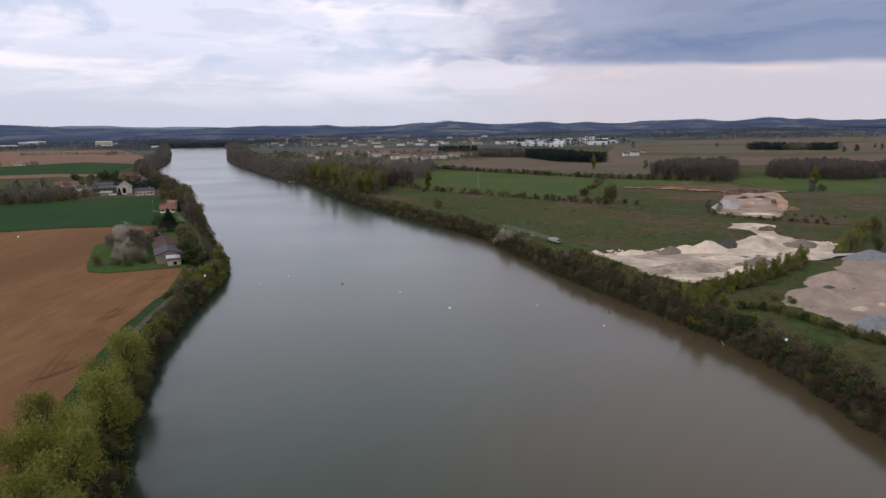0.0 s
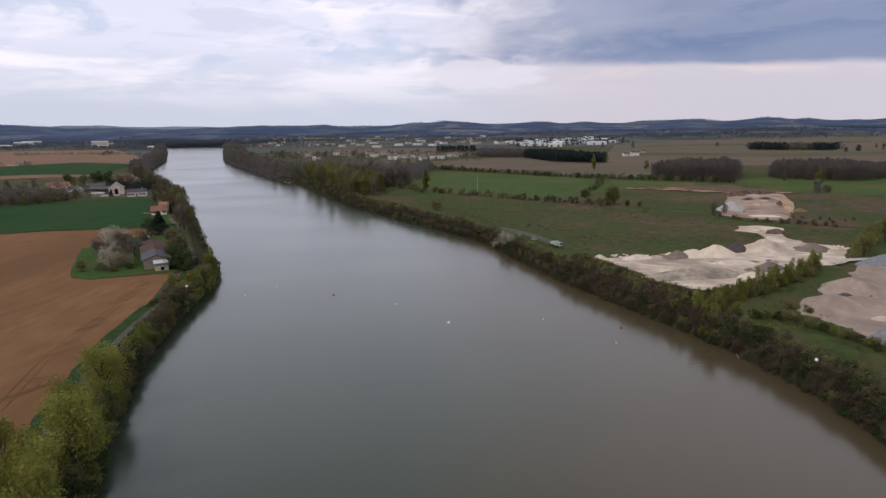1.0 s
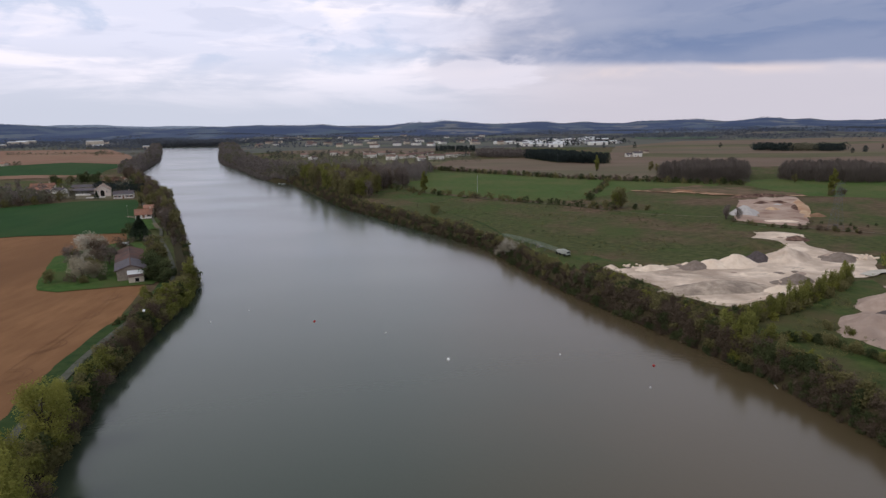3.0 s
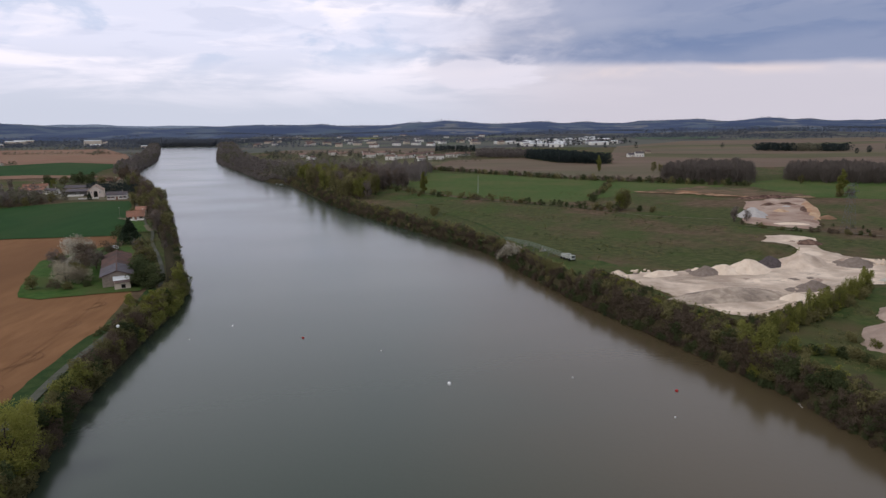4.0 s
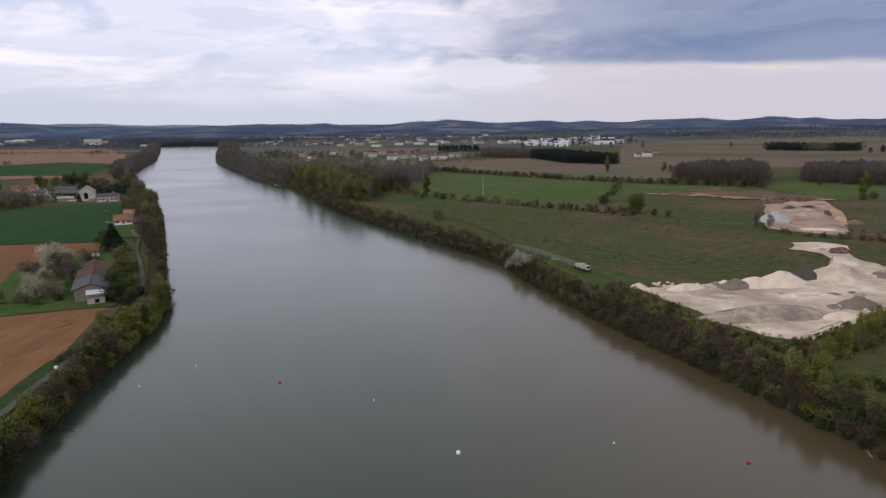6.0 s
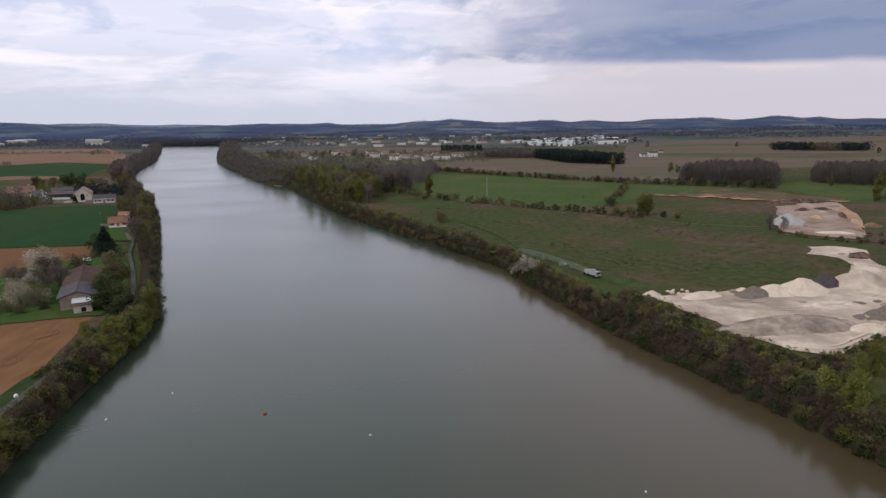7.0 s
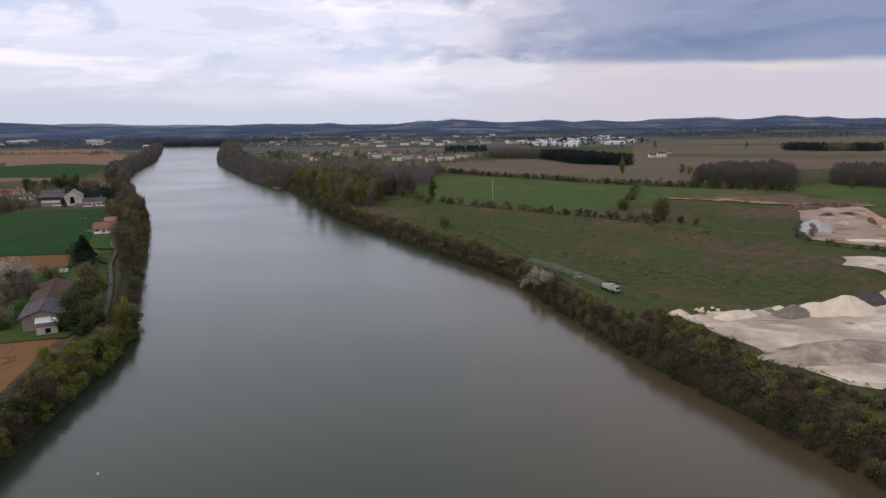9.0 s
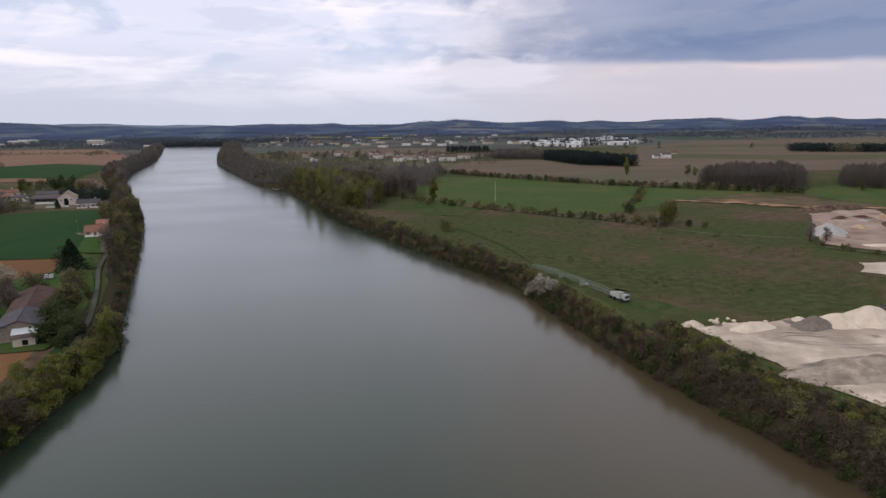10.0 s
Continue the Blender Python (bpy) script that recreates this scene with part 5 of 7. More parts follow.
for x, y in ((83, 172), (86, 172), (88, 171), (90, 169), (91, 167), (93, 164), (94, 161), (95, 158), (96, 155), (97, 152), (98, 149), (99.5, 146), (101, 143), (103, 140), (105, 137), (79, 175), (98, 175), (96, 180)):
    plant(f"b_{('olive', 'dark', 'fresh')[int(x) % 3]}{int(y) % 3}", x, y, 0.62, group="bushes by the gravel works")
rng2 = random.Random(44)
for x, y in smooth_line([(70, 170), (80, 185), (92, 194), (104, 203), (116, 213), (130, 226)], 2.4):
    if rng2.random() < 0.75:
        plant(f"fresh{rng2.randrange(3)}", x + rng2.uniform(-1.5, 1.5), y + rng2.uniform(-1.5, 1.5), rng2.uniform(0.28, 0.42), sz=rng2.uniform(0.45, 0.68), group="saplings beside the gravel yard", label="slender sapling in fresh yellow-green leaf")
    for _ in range(2):
        mass("beside the gravel yard", f"b_{pick(rng2, [('fresh', 3), ('olive', 5)])}{rng2.randrange(3)}", x + rng2.uniform(-2, 2), y + rng2.uniform(-2, 2), rng2.uniform(0.55, 0.9))
# scrub between pit and yard and round the pylons
for x, y in smooth_line([(150, 350), (156, 338), (165, 327), (176, 321), (190, 310)], 2.2) + [(186, 344), (190, 338), (196, 333), (199, 330), (186, 325), (205, 326), (210, 330), (182, 336), (194, 322), (176, 333)]:
    mass("round the pylons", f"b_{pick(rng2, [('brown', 5), ('dark', 3), ('olive', 2)])}{rng2.randrange(3)}", x + rng2.uniform(-1.5, 1.5), y + rng2.uniform(-1.5, 1.5), rng2.uniform(0.3, 0.7))
for x, y in smooth_line([(80, 174), (90, 169), (94, 160), (98, 149), (104, 138), (110, 128)], 1.5):
    mass("beside the sand yard", f"b_{pick(rng2, [('dark', 4), ('olive', 4), ('brown', 2)])}{rng2.randrange(3)}", x + rng2.uniform(-1.2, 1.2), y + rng2.uniform(-1.2, 1.2), rng2.uniform(0.4, 0.75))
for k in range(330):
    t = rng2.random()
    x, y = np.interp(t, [0, 0.35, 0.6, 1.0], [55, 67, 80, 110]) + rng2.uniform(-6, 0.5), np.interp(t, [0, 0.35, 0.6, 1.0], [247, 210, 192, 210]) + rng2.uniform(-4, 2)
    mass("in front of the gravel yard", f"b_{pick(rng2, [('olive', 6), ('dark', 2), ('brown', 4), ('fresh', 0.4)])}{rng2.randrange(3)}", float(x), float(y), rng2.uniform(0.4, 0.8) * float(np.interp(t, [0, 0.35, 0.5, 1.0], [1.1, 0.9, 0.65, 0.6])))
# ditch bushes along the field track
for i, (x, y) in enumerate(smooth_line([(-45, 556), (-6, 506), (29, 471), (62, 442), (86, 424), (106, 398)], 3.0)):
    if rng.random() < 0.6 + 0.4 * math.sin(x * 0.17) ** 2:
        mass("along the ditch", f"b_{pick(rng, [('dark', 3), ('olive', 3), ('brown', 2)])}{rng.randrange(3)}", x + rng.uniform(-2.5, 2.5) - 3, y + rng.uniform(-3, 3) - 2, rng.uniform(0.5, 1.2) * rng.uniform(0.7, 1.3))
for x, y in smooth_line([(100, 446), (104, 462), (122, 505), (140, 556), (153, 594)], 3.2):
    if rng.random() < 0.75:
        mass("between the green fields", f"b_{pick(rng, [('dark', 4), ('olive', 4), ('brown', 2)])}{rng.randrange(3)}", x + rng.uniform(-2.5, 2.5), y + rng.uniform(-2.5, 2.5), rng.uniform(0.5, 1.2))
# hedge behind the green field
for x, y in smooth_line([(-8, 726), (42, 674), (111, 606), (144, 582), (172, 564), (200, 548), (240, 528)], 2.4):
    mass("of the hedge behind the green field", f"b_{pick(rng, [('dark', 3), ('brown', 4), ('olive', 2)])}{rng.randrange(3)}", x + rng.uniform(-1.5, 1.5), y + rng.uniform(-1.5, 1.5), rng.uniform(0.7, 1.5))
# river wood of the east bank
y = 478.0
while y < 645:
    span = 34 if y < 500 else 78
    for _ in range(8 if y > 500 else 3):
        off = rng.uniform(6, span)
        x = float(east_bank(y)) + off
        if x > -36 and y < 540:
            continue
        bare = off > 52 or rng.random() < 0.18
        k = pick(rng, [("brown", 3), ("grey", 3)]) if bare else pick(rng, [("olive", 6), ("fresh", 2.2), ("brown", 0.8)])
        plant(f"{k}{rng.randrange(3)}", x, y + rng.uniform(-4, 4), rng.uniform(0.95, 1.3), sz=rng.uniform(0.95, 1.45), group="trees of the river wood")
    for off in (0, 0.8, 3, 6):
        mass("along the east bank", f"b_{pick(rng, [('dark', 2), ('brown', 4), ('olive', 3)])}{rng.randrange(3)}", float(east_bank(y)) + off + 1.5, y + rng.uniform(-2, 2), rng.uniform(0.9, 1.3))
    mass("along the east bank", f"b_{pick(rng, [('dark', 2), ('brown', 5)])}{rng.randrange(3)}", float(east_bank(y + 4)) + 1.0, y + 4, rng.uniform(0.8, 1.1))
    y += 8.0


grow_masses()


# ---- far woods, as masses ----
def wood(name, pts, h, mat, label, quads=46, seed=1, sharp=False, wide=1.0, base=None, upright=False):
    rs = np.random.RandomState(seed)
    P = np.array(pts, float)
    n = len(P)
    hh = rs.uniform(h[0], h[1], n)
    w = hh * rs.uniform(0.26, 0.40, n) * wide
    g = land(P[:, 0], P[:, 1]) + relief(P[:, 0], P[:, 1])
    away = np.maximum(west_bank(P[:, 1]) - P[:, 0], P[:, 0] - east_bank(P[:, 1]))
    g = np.where(P[:, 1] < 1750, g * np.interp(away, [-3, 0, 0.8, 1.8, 3.0, 4.5], [-0.1, -0.05, 0.12, 0.45, 0.8, 1.0]), g)
    if base is not None:
        g = np.full(n, base)
    k = np.repeat(np.arange(n), quads)
    t = rs.uniform(0, 1, len(k))
    a = rs.uniform(0, 2 * np.pi, len(k))
    prof = np.sqrt(np.maximum(0.0, 1 - (2 * t - 0.75) ** 2 / 1.6)) if not sharp else (1.05 - t * 0.85)
    r = w[k] * prof * rs.uniform(0.25, 1.05, len(k))
    C = np.stack([P[k, 0] + np.cos(a) * r, P[k, 1] + np.sin(a) * r, g[k] + hh[k] * (0.06 + 0.94 * t)], -1)
    V = sprays(C, hh[k] * rs.uniform(0.07, 0.15, len(k)) * (46 / quads) ** 0.5 * (1.25 if upright else 1.0), rs, 0.22 if upright else 0.7, 0.0 if upright else 1.1, 2.2 if upright else 1.0, upright)
    return tagged(spray_mesh(name, V, mat), label, "wood", kind="stuff")


def fill(poly, spacing, seed, jitter=0.45):
    rng = random.Random(seed)
    xs, ys = [p[0] for p in poly], [p[1] for p in poly]
    out = []
    x = min(xs)
    while x < max(xs):
        y = min(ys)
        while y < max(ys):
            px, py = x + rng.uniform(-1, 1) * spacing * jitter, y + rng.uniform(-1, 1) * spacing * jitter
            inside = False
            for (x0, y0), (x1, y1) in zip(poly, poly[1:] + poly[:1]):
                if (y0 > py) != (y1 > py) and px < (x1 - x0) * (py - y0) / (y1 - y0) + x0:
                    inside = not inside
            if inside:
                out.append((px, py))
            y += spacing
        x += spacing
    return out


def along(pts, step, width, seed):
    rng = random.Random(seed)
    return [(p[0] + rng.uniform(-width, width), p[1] + rng.uniform(-width, width)) for p in smooth_line(pts, step)]


bank = lambda f, o, ys: [(float(f(v)) + o, v) for v in ys]  # noqa: E731
east_row = fill(bank(east_bank, 0.5, range(640, 1760, 40)) + bank(east_bank, 40, range(1740, 630, -40)), 8.0, 1)
west_row = fill(bank(west_bank, -0.5, range(715, 1760, 40)) + bank(west_bank, -24, range(1740, 700, -40)), 6.5, 2)
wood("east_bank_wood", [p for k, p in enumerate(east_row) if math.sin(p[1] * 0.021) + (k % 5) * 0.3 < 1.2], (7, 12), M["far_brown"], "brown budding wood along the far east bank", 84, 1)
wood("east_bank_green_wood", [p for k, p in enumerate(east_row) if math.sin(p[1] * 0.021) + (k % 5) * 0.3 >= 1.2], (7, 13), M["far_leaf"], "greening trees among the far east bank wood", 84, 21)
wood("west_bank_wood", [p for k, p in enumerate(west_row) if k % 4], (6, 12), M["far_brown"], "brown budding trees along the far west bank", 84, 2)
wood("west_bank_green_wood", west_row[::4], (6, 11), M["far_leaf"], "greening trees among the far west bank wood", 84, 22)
wood("river_bend_wood", fill([(-840, 1800), (-430, 1770), (-380, 1900), (-880, 1960)], 14, 3), (8, 14), M["far_haze"], "dark wood closing the bend of the river", 50, 3, False, 1.8)
wood("river_end_scrub", along([(-800, 1797), (-690, 1796), (-560, 1796)], 2.2, 2.5, 62), (9, 14), M["far_haze"], "dark waterside trees where the river bends away", 60, 62, False, 1.4, 0.0)
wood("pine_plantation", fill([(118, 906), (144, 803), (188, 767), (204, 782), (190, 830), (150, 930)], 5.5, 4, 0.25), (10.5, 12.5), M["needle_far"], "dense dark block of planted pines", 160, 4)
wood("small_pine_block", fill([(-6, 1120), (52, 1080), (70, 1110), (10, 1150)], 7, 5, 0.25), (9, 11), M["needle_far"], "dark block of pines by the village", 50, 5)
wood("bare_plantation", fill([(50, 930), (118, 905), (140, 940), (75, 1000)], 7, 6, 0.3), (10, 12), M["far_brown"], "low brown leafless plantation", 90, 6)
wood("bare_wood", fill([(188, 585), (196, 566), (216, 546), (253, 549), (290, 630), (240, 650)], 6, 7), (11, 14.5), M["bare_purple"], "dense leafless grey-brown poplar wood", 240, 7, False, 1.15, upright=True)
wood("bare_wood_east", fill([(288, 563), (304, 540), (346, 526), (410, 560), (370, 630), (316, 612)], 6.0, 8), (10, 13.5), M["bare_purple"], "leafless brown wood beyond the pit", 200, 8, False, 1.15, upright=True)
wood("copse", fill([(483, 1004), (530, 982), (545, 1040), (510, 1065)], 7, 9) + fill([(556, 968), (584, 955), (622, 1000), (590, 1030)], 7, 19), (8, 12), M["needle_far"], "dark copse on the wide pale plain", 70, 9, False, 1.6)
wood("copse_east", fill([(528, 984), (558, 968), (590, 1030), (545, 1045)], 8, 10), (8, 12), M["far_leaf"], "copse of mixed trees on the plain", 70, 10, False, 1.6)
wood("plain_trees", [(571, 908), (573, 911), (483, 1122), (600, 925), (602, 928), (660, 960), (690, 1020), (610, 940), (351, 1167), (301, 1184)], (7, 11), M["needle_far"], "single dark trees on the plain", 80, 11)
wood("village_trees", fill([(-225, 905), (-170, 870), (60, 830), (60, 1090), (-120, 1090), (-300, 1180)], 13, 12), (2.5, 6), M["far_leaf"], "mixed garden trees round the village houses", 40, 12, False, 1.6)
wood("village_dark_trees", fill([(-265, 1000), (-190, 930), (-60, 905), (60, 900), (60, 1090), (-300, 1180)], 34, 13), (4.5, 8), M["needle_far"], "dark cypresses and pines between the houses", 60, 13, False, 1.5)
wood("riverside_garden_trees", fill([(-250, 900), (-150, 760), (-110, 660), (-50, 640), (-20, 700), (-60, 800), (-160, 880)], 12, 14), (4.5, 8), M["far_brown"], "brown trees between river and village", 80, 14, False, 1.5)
wood("meadow_wood", fill([(-44, 600), (-32, 560), (-14, 600), (-4, 690), (-12, 730), (-50, 690)], 9, 15), (8, 13), M["far_brown"], "bare brown copse beside the green field", 110, 15, upright=True)
wood("farm_hedge", fill([(-345, 440), (-300, 446), (-266, 472), (-258, 492), (-285, 505), (-345, 520)], 6.5, 45), (4, 9), M["far_leaf"], "thick brown-green hedge and orchard before the farm", 110, 45, False, 1.3)
wood("farm_orchard", fill([(-345, 440), (-300, 446), (-266, 472), (-300, 530), (-345, 560)], 11, 46), (6, 10), M["far_brown"], "budding brown trees before the farm", 110, 46, False, 1.2)
wood("farm_back_trees", fill([(-330, 570), (-290, 560), (-250, 532), (-240, 545), (-272, 600), (-330, 660)], 13, 47), (4, 8.5), M["far_leaf"], "dark green trees behind the farm", 130, 47, False, 1.7)
wood("farm_evergreens", fill([(-276, 548), (-238, 534), (-236, 546), (-268, 576), (-282, 570)], 5.0, 61), (5, 7.5), M["needle_far"], "dark evergreen hedge behind the farmhouse", 110, 61, False, 1.5)
wood("far_hedges", along([(-1300, 1500), (-920, 1490), (-724, 1478), (-650, 1480)], 5, 8, 16) + along([(-800, 1235), (-600, 1225), (-540, 1210)], 4, 3, 17) + along([(-1000, 830), (-620, 872), (-560, 900)], 7, 3, 18) + along([(-660, 1320), (-600, 1170)], 6, 8, 19), (3, 6), M["far_leaf"], "dark hedges along the far fields", 36, 16, False, 2.2)
wood("east_waterside_scrub", along(bank(east_bank, 0.2, range(640, 1760, 40)), 1.8, 0.9, 41), (3, 6), M["far_brown"], "brown scrub along the far east waterline", 36, 41, False, 1.6)
wood("west_waterside_scrub", along(bank(west_bank, -0.4, range(700, 1760, 40)), 2.4, 0.9, 42), (3, 6), M["far_brown"], "brown scrub along the far west waterline", 36, 42, False, 1.6)
rs = np.random.RandomState(50)
crest = [(4330 * math.sin(a) + rs.uniform(-60, 60), 50 + 4330 * math.cos(a) + rs.uniform(-60, 60)) for a in rs.uniform(-0.72, 0.72, 2200)]
wood("crest_woods", crest, (3, 6), M["far_haze"], "dark woods along the crest of the hills", 12, 43, False, 4.0)
# hedgerows and strips of wood lie across the far country in bands
pts = []
while len(pts) < 8000:
    a, r = rs.uniform(-0.74, 0.74), 1480 + 1500 * rs.uniform() ** 0.8
    cx, cy, run, turn, wide_ = r * math.sin(a), r * math.cos(a), rs.uniform(60, 300), rs.uniform(-0.35, 0.35) - a * 0.6, rs.choice([3, 14, 30, 45])
    for s in np.arange(-run / 2, run / 2, 8.0 if wide_ < 10 else 4.5):
        x, y = cx + s * math.cos(turn) + rs.uniform(-wide_, wide_) * 0.4, cy + s * math.sin(turn) + rs.uniform(-wide_, wide_)
        if not (x > 320 and math.hypot(x, y) < 1750) and not (y < 1800 and west_bank(y) - 5 < x < east_bank(y) + 5) and not (x < -560 and y < 1480):
            pts.append((x, y))
wood("far_country_trees", pts, (4, 8), M["far_haze"], "dark hedgerows and copses of the far country", 9, 20, False, 4.0)
rs2 = np.random.RandomState(71)
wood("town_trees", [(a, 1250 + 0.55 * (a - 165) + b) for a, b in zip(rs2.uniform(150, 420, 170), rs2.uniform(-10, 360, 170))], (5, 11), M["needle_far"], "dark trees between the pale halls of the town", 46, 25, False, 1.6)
# tussocks and low scrub of the rough meadow
pts = []
rng = random.Random(61)
while len(pts) < 900:
    x, y = rng.uniform(-30, 175), rng.uniform(225, 500)
    if x > east_bank(y) + 9 and not (55 < x < 170 and y < 262 + (x - 60) * 0.55) and not (x > 145 and y > 325) and noise.noise(Vector((x * 0.03, y * 0.03, 4.0))) > -0.05:
        pts.append((x, y))
wood("meadow_tussocks", pts[:600], (0.35, 1.0), M["leaf_olive"], "dull green tussocks and brambles in the rough meadow", 34, 30, False, 3.2)
wood("dry_tussocks", pts[600:], (0.3, 0.8), M["leaf_brown"], "dry brown tussocks in the rough meadow", 34, 31, False, 3.2)
pts = []
for line in ([(91, 380), (102, 355), (117, 338), (140, 333)], [(122, 290), (138, 296), (144, 305)], [(30, 330), (60, 318), (95, 300)], [(10, 400), (45, 380), (80, 372)], [(70, 420), (95, 395), (120, 372)], [(60, 300), (100, 285), (118, 280)]):
    pts += [(x + rng.gauss(0, 6), y + rng.gauss(0, 5)) for x, y in smooth_line(line, 1.3)]
pts2 = []
while len(pts2) < 420:
    x, y = rng.uniform(72, 118), rng.uniform(108, 214)
    if x > east_bank(y) + 7 and y - 128 < (x - 70) * 1.9 + 18 and y < 196 + (x - 90) * 0.75 and noise.noise(Vector((x * 0.06, y * 0.06, 2.0))) > -0.15 and not (x > 99 and 140 < y < 200 and x > 0.5 * y + 16):
        pts2.append((x, y))
wood("pasture_tussocks", pts2[:300], (0.3, 0.9), M["leaf_olive"], "dull green tussocks in the riverside pasture", 40, 33, False, 3.0)
wood("pasture_brambles", pts2[300:], (0.4, 1.1), M["leaf_dark"], "dark brambles in the riverside pasture", 40, 34, False, 3.2)
wood("meadow_brambles", pts, (0.4, 1.0), M["leaf_dark"], "dark bramble patches spread over the rough meadow", 34, 32, False, 3.6)


# grass and weeds creeping over the edges of the gravel yard
edge = along([(60, 249), (66, 231), (71, 215), (78, 203), (84, 199), (98, 207), (112, 217), (129, 229), (144, 232)], 0.7, 1.1, 71) + along([(61, 248), (70, 252), (78, 252), (95, 255), (110, 261), (124, 267), (133, 273), (143, 286)], 0.8, 1.0, 72)
wood("yard_edge_weeds", edge, (0.35, 0.9), M["leaf_young"], "low green weeds along the edge of the sand yard", 40, 73, False, 2.2)
wood("dry_yard_weeds", along([(60, 249), (66, 231), (71, 215), (78, 203), (84, 199), (98, 207), (112, 217)], 1.6, 2.4, 74), (0.3, 0.8), M["leaf_brown"], "dry brown weeds along the edge of the sand yard", 40, 75, False, 2.4)


# ---- buildings ----
def window(parent, x, y, z, w, h, face, shutters=False):
    """A window on a wall that faces -y (face 0), +x (1) or -x (3) of its house."""
    rot = {0: 0, 1: 90, 2: 180, 3: 270}[face]
    m = pose(x, y, z, 0, 0, rot)

    def put(v):
        return [tuple(m @ Vector(p)) for p in v]

    t = 0.08
    V, F = join(box(-w / 2, 0, -h / 2, t, 0.1, h), box(w / 2, 0, -h / 2, t, 0.1, h), box(0, 0, h / 2 - t / 2, w + t, 0.1, t), box(0, 0, -h / 2 - t / 2, w + t + 0.1, 0.18, t))
    fr = link_mesh("window", put(V), F, M["frame_white"], parent)
    V, F = box(0, 0.0, -h / 2, w - 0.02, 0.05, h)
    link_mesh("pane", put(V), F, M["pane"], fr)
    if shutters:
        for s in (-1, 1):
            V, F = box(s * (w * 0.78), -0.03, -h / 2, w * 0.48, 0.05, h)
            link_mesh("shutter", put(V), F, M["shutter"], fr)
    return fr


def door(parent, x, y, z, w, h, face, mat="shutter"):
    rot = {0: 0, 1: 90, 2: 180, 3: 270}[face]
    m = pose(x, y, z, 0, 0, rot)
    V, F = join(box(0, 0, 0, w, 0.08, h), box(-w / 2 - 0.05, 0, 0, 0.1, 0.14, h), box(w / 2 + 0.05, 0, 0, 0.1, 0.14, h), box(0, 0, h, w + 0.2, 0.14, 0.1))
    return link_mesh("door", [tuple(m @ Vector(p)) for p in V], F, mat if not isinstance(mat, str) else M[mat], parent)


def gable_walls(w, d, h, rh):
    """Walls of a house w wide (gables on the long x axis ends), d deep, eaves at h, ridge at h + rh along x."""
    V = [(-w / 2, -d / 2, -0.4), (w / 2, -d / 2, -0.4), (w / 2, d / 2, -0.4), (-w / 2, d / 2, -0.4), (-w / 2, -d / 2, h), (w / 2, -d / 2, h), (w / 2, d / 2, h), (-w / 2, d / 2, h), (-w / 2, 0, h + rh), (w / 2, 0, h + rh)]
    F = [(0, 1, 5, 4), (2, 3, 7, 6), (1, 2, 6, 9, 5), (3, 0, 4, 8, 7), (3, 2, 1, 0)]
    return V, F


def gable_roof(w, d, h, rh, over=0.5, th=0.22):
    pieces = []
    L = w / 2 + over
    for s in (-1, 1):
        ey, ez = s * (d / 2 + over), h - rh * over / (d / 2)
        P = [(-L, ey, ez), (L, ey, ez), (L, 0, h + rh), (-L, 0, h + rh)]
        V = [(x, y, z + 0.04) for x, y, z in P] + [(x, y, z + th) for x, y, z in P]
        F = [(3, 2, 1, 0), (4, 5, 6, 7), (0, 1, 5, 4), (1, 2, 6, 5), (2, 3, 7, 6), (3, 0, 4, 7)]
        if s > 0:
            F = [tuple(reversed(f)) for f in F]
        pieces.append((V, F))
    return join(*pieces)


def tile_rows(w, d, h, rh, over, n):
    """Raised courses across both slopes, so that the roof has its ribs."""
    pieces = []
    slope = math.hypot(d / 2 + over, rh * (1 + over / (d / 2)))
    L = w / 2 + over
    cnt = int(2 * L / n)
    for s in (-1, 1):
        for i in range(cnt + 1):
            x = -L + i * 2 * L / cnt
            e = (x, s * (d / 2 + over), h - rh * over / (d / 2) + 0.22)
            r = (x, 0, h + rh + 0.22)
            pieces.append(tube(e, r, 0.09, 0.09, 4))
    pieces.append(tube((-L, 0, h + rh + 0.24), (L, 0, h + rh + 0.24), 0.16, 0.16, 6))
    return join(*pieces)


def house(name, x, y, w, d, h, rh, rz, wall, roof, label, category="house", chimney=True, wins=3, near=False, group="", ribs=0.0):
    root = empty(name, x, y, float(land(x, y)) + float(relief(x, y)), rz)
    V, F = gable_walls(w, d, h, rh)
    link_mesh("wall", V, F, M[wall], root)
    V, F = gable_roof(w, d, h, rh)
    rf = link_mesh("roof", V, F, M[roof], root)
    if ribs:
        V, F = tile_rows(w, d, h, rh, 0.5, ribs)
        link_mesh("roof_ribs", V, F, M[roof], rf)
    if chimney:
        V, F = join(box(w * 0.28, 0.3, h + rh - 0.6, 0.7, 0.6, 1.5), box(w * 0.28, 0.3, h + rh + 0.9, 0.9, 0.8, 0.15))
        link_mesh("chimney", V, F, M["wall_cream"], root)
    for i in range(wins):
        wx = -w / 2 + (i + 0.5) * w / wins
        if i == wins // 2 and wins > 1:
            door(root, wx, -d / 2 - 0.04, 0.0, 1.0, 2.1, 0)
        else:
            window(root, wx, -d / 2 - 0.04, min(1.6, h * 0.55), 1.1, 1.2, 0, near)
    if wins:
        window(root, w / 2 + 0.04, 0, 1.6, 1.0, 1.2, 1)
        window(root, -w / 2 - 0.04, 0, 1.6, 1.0, 1.2, 3)
    return tagged(root, label, category, group)


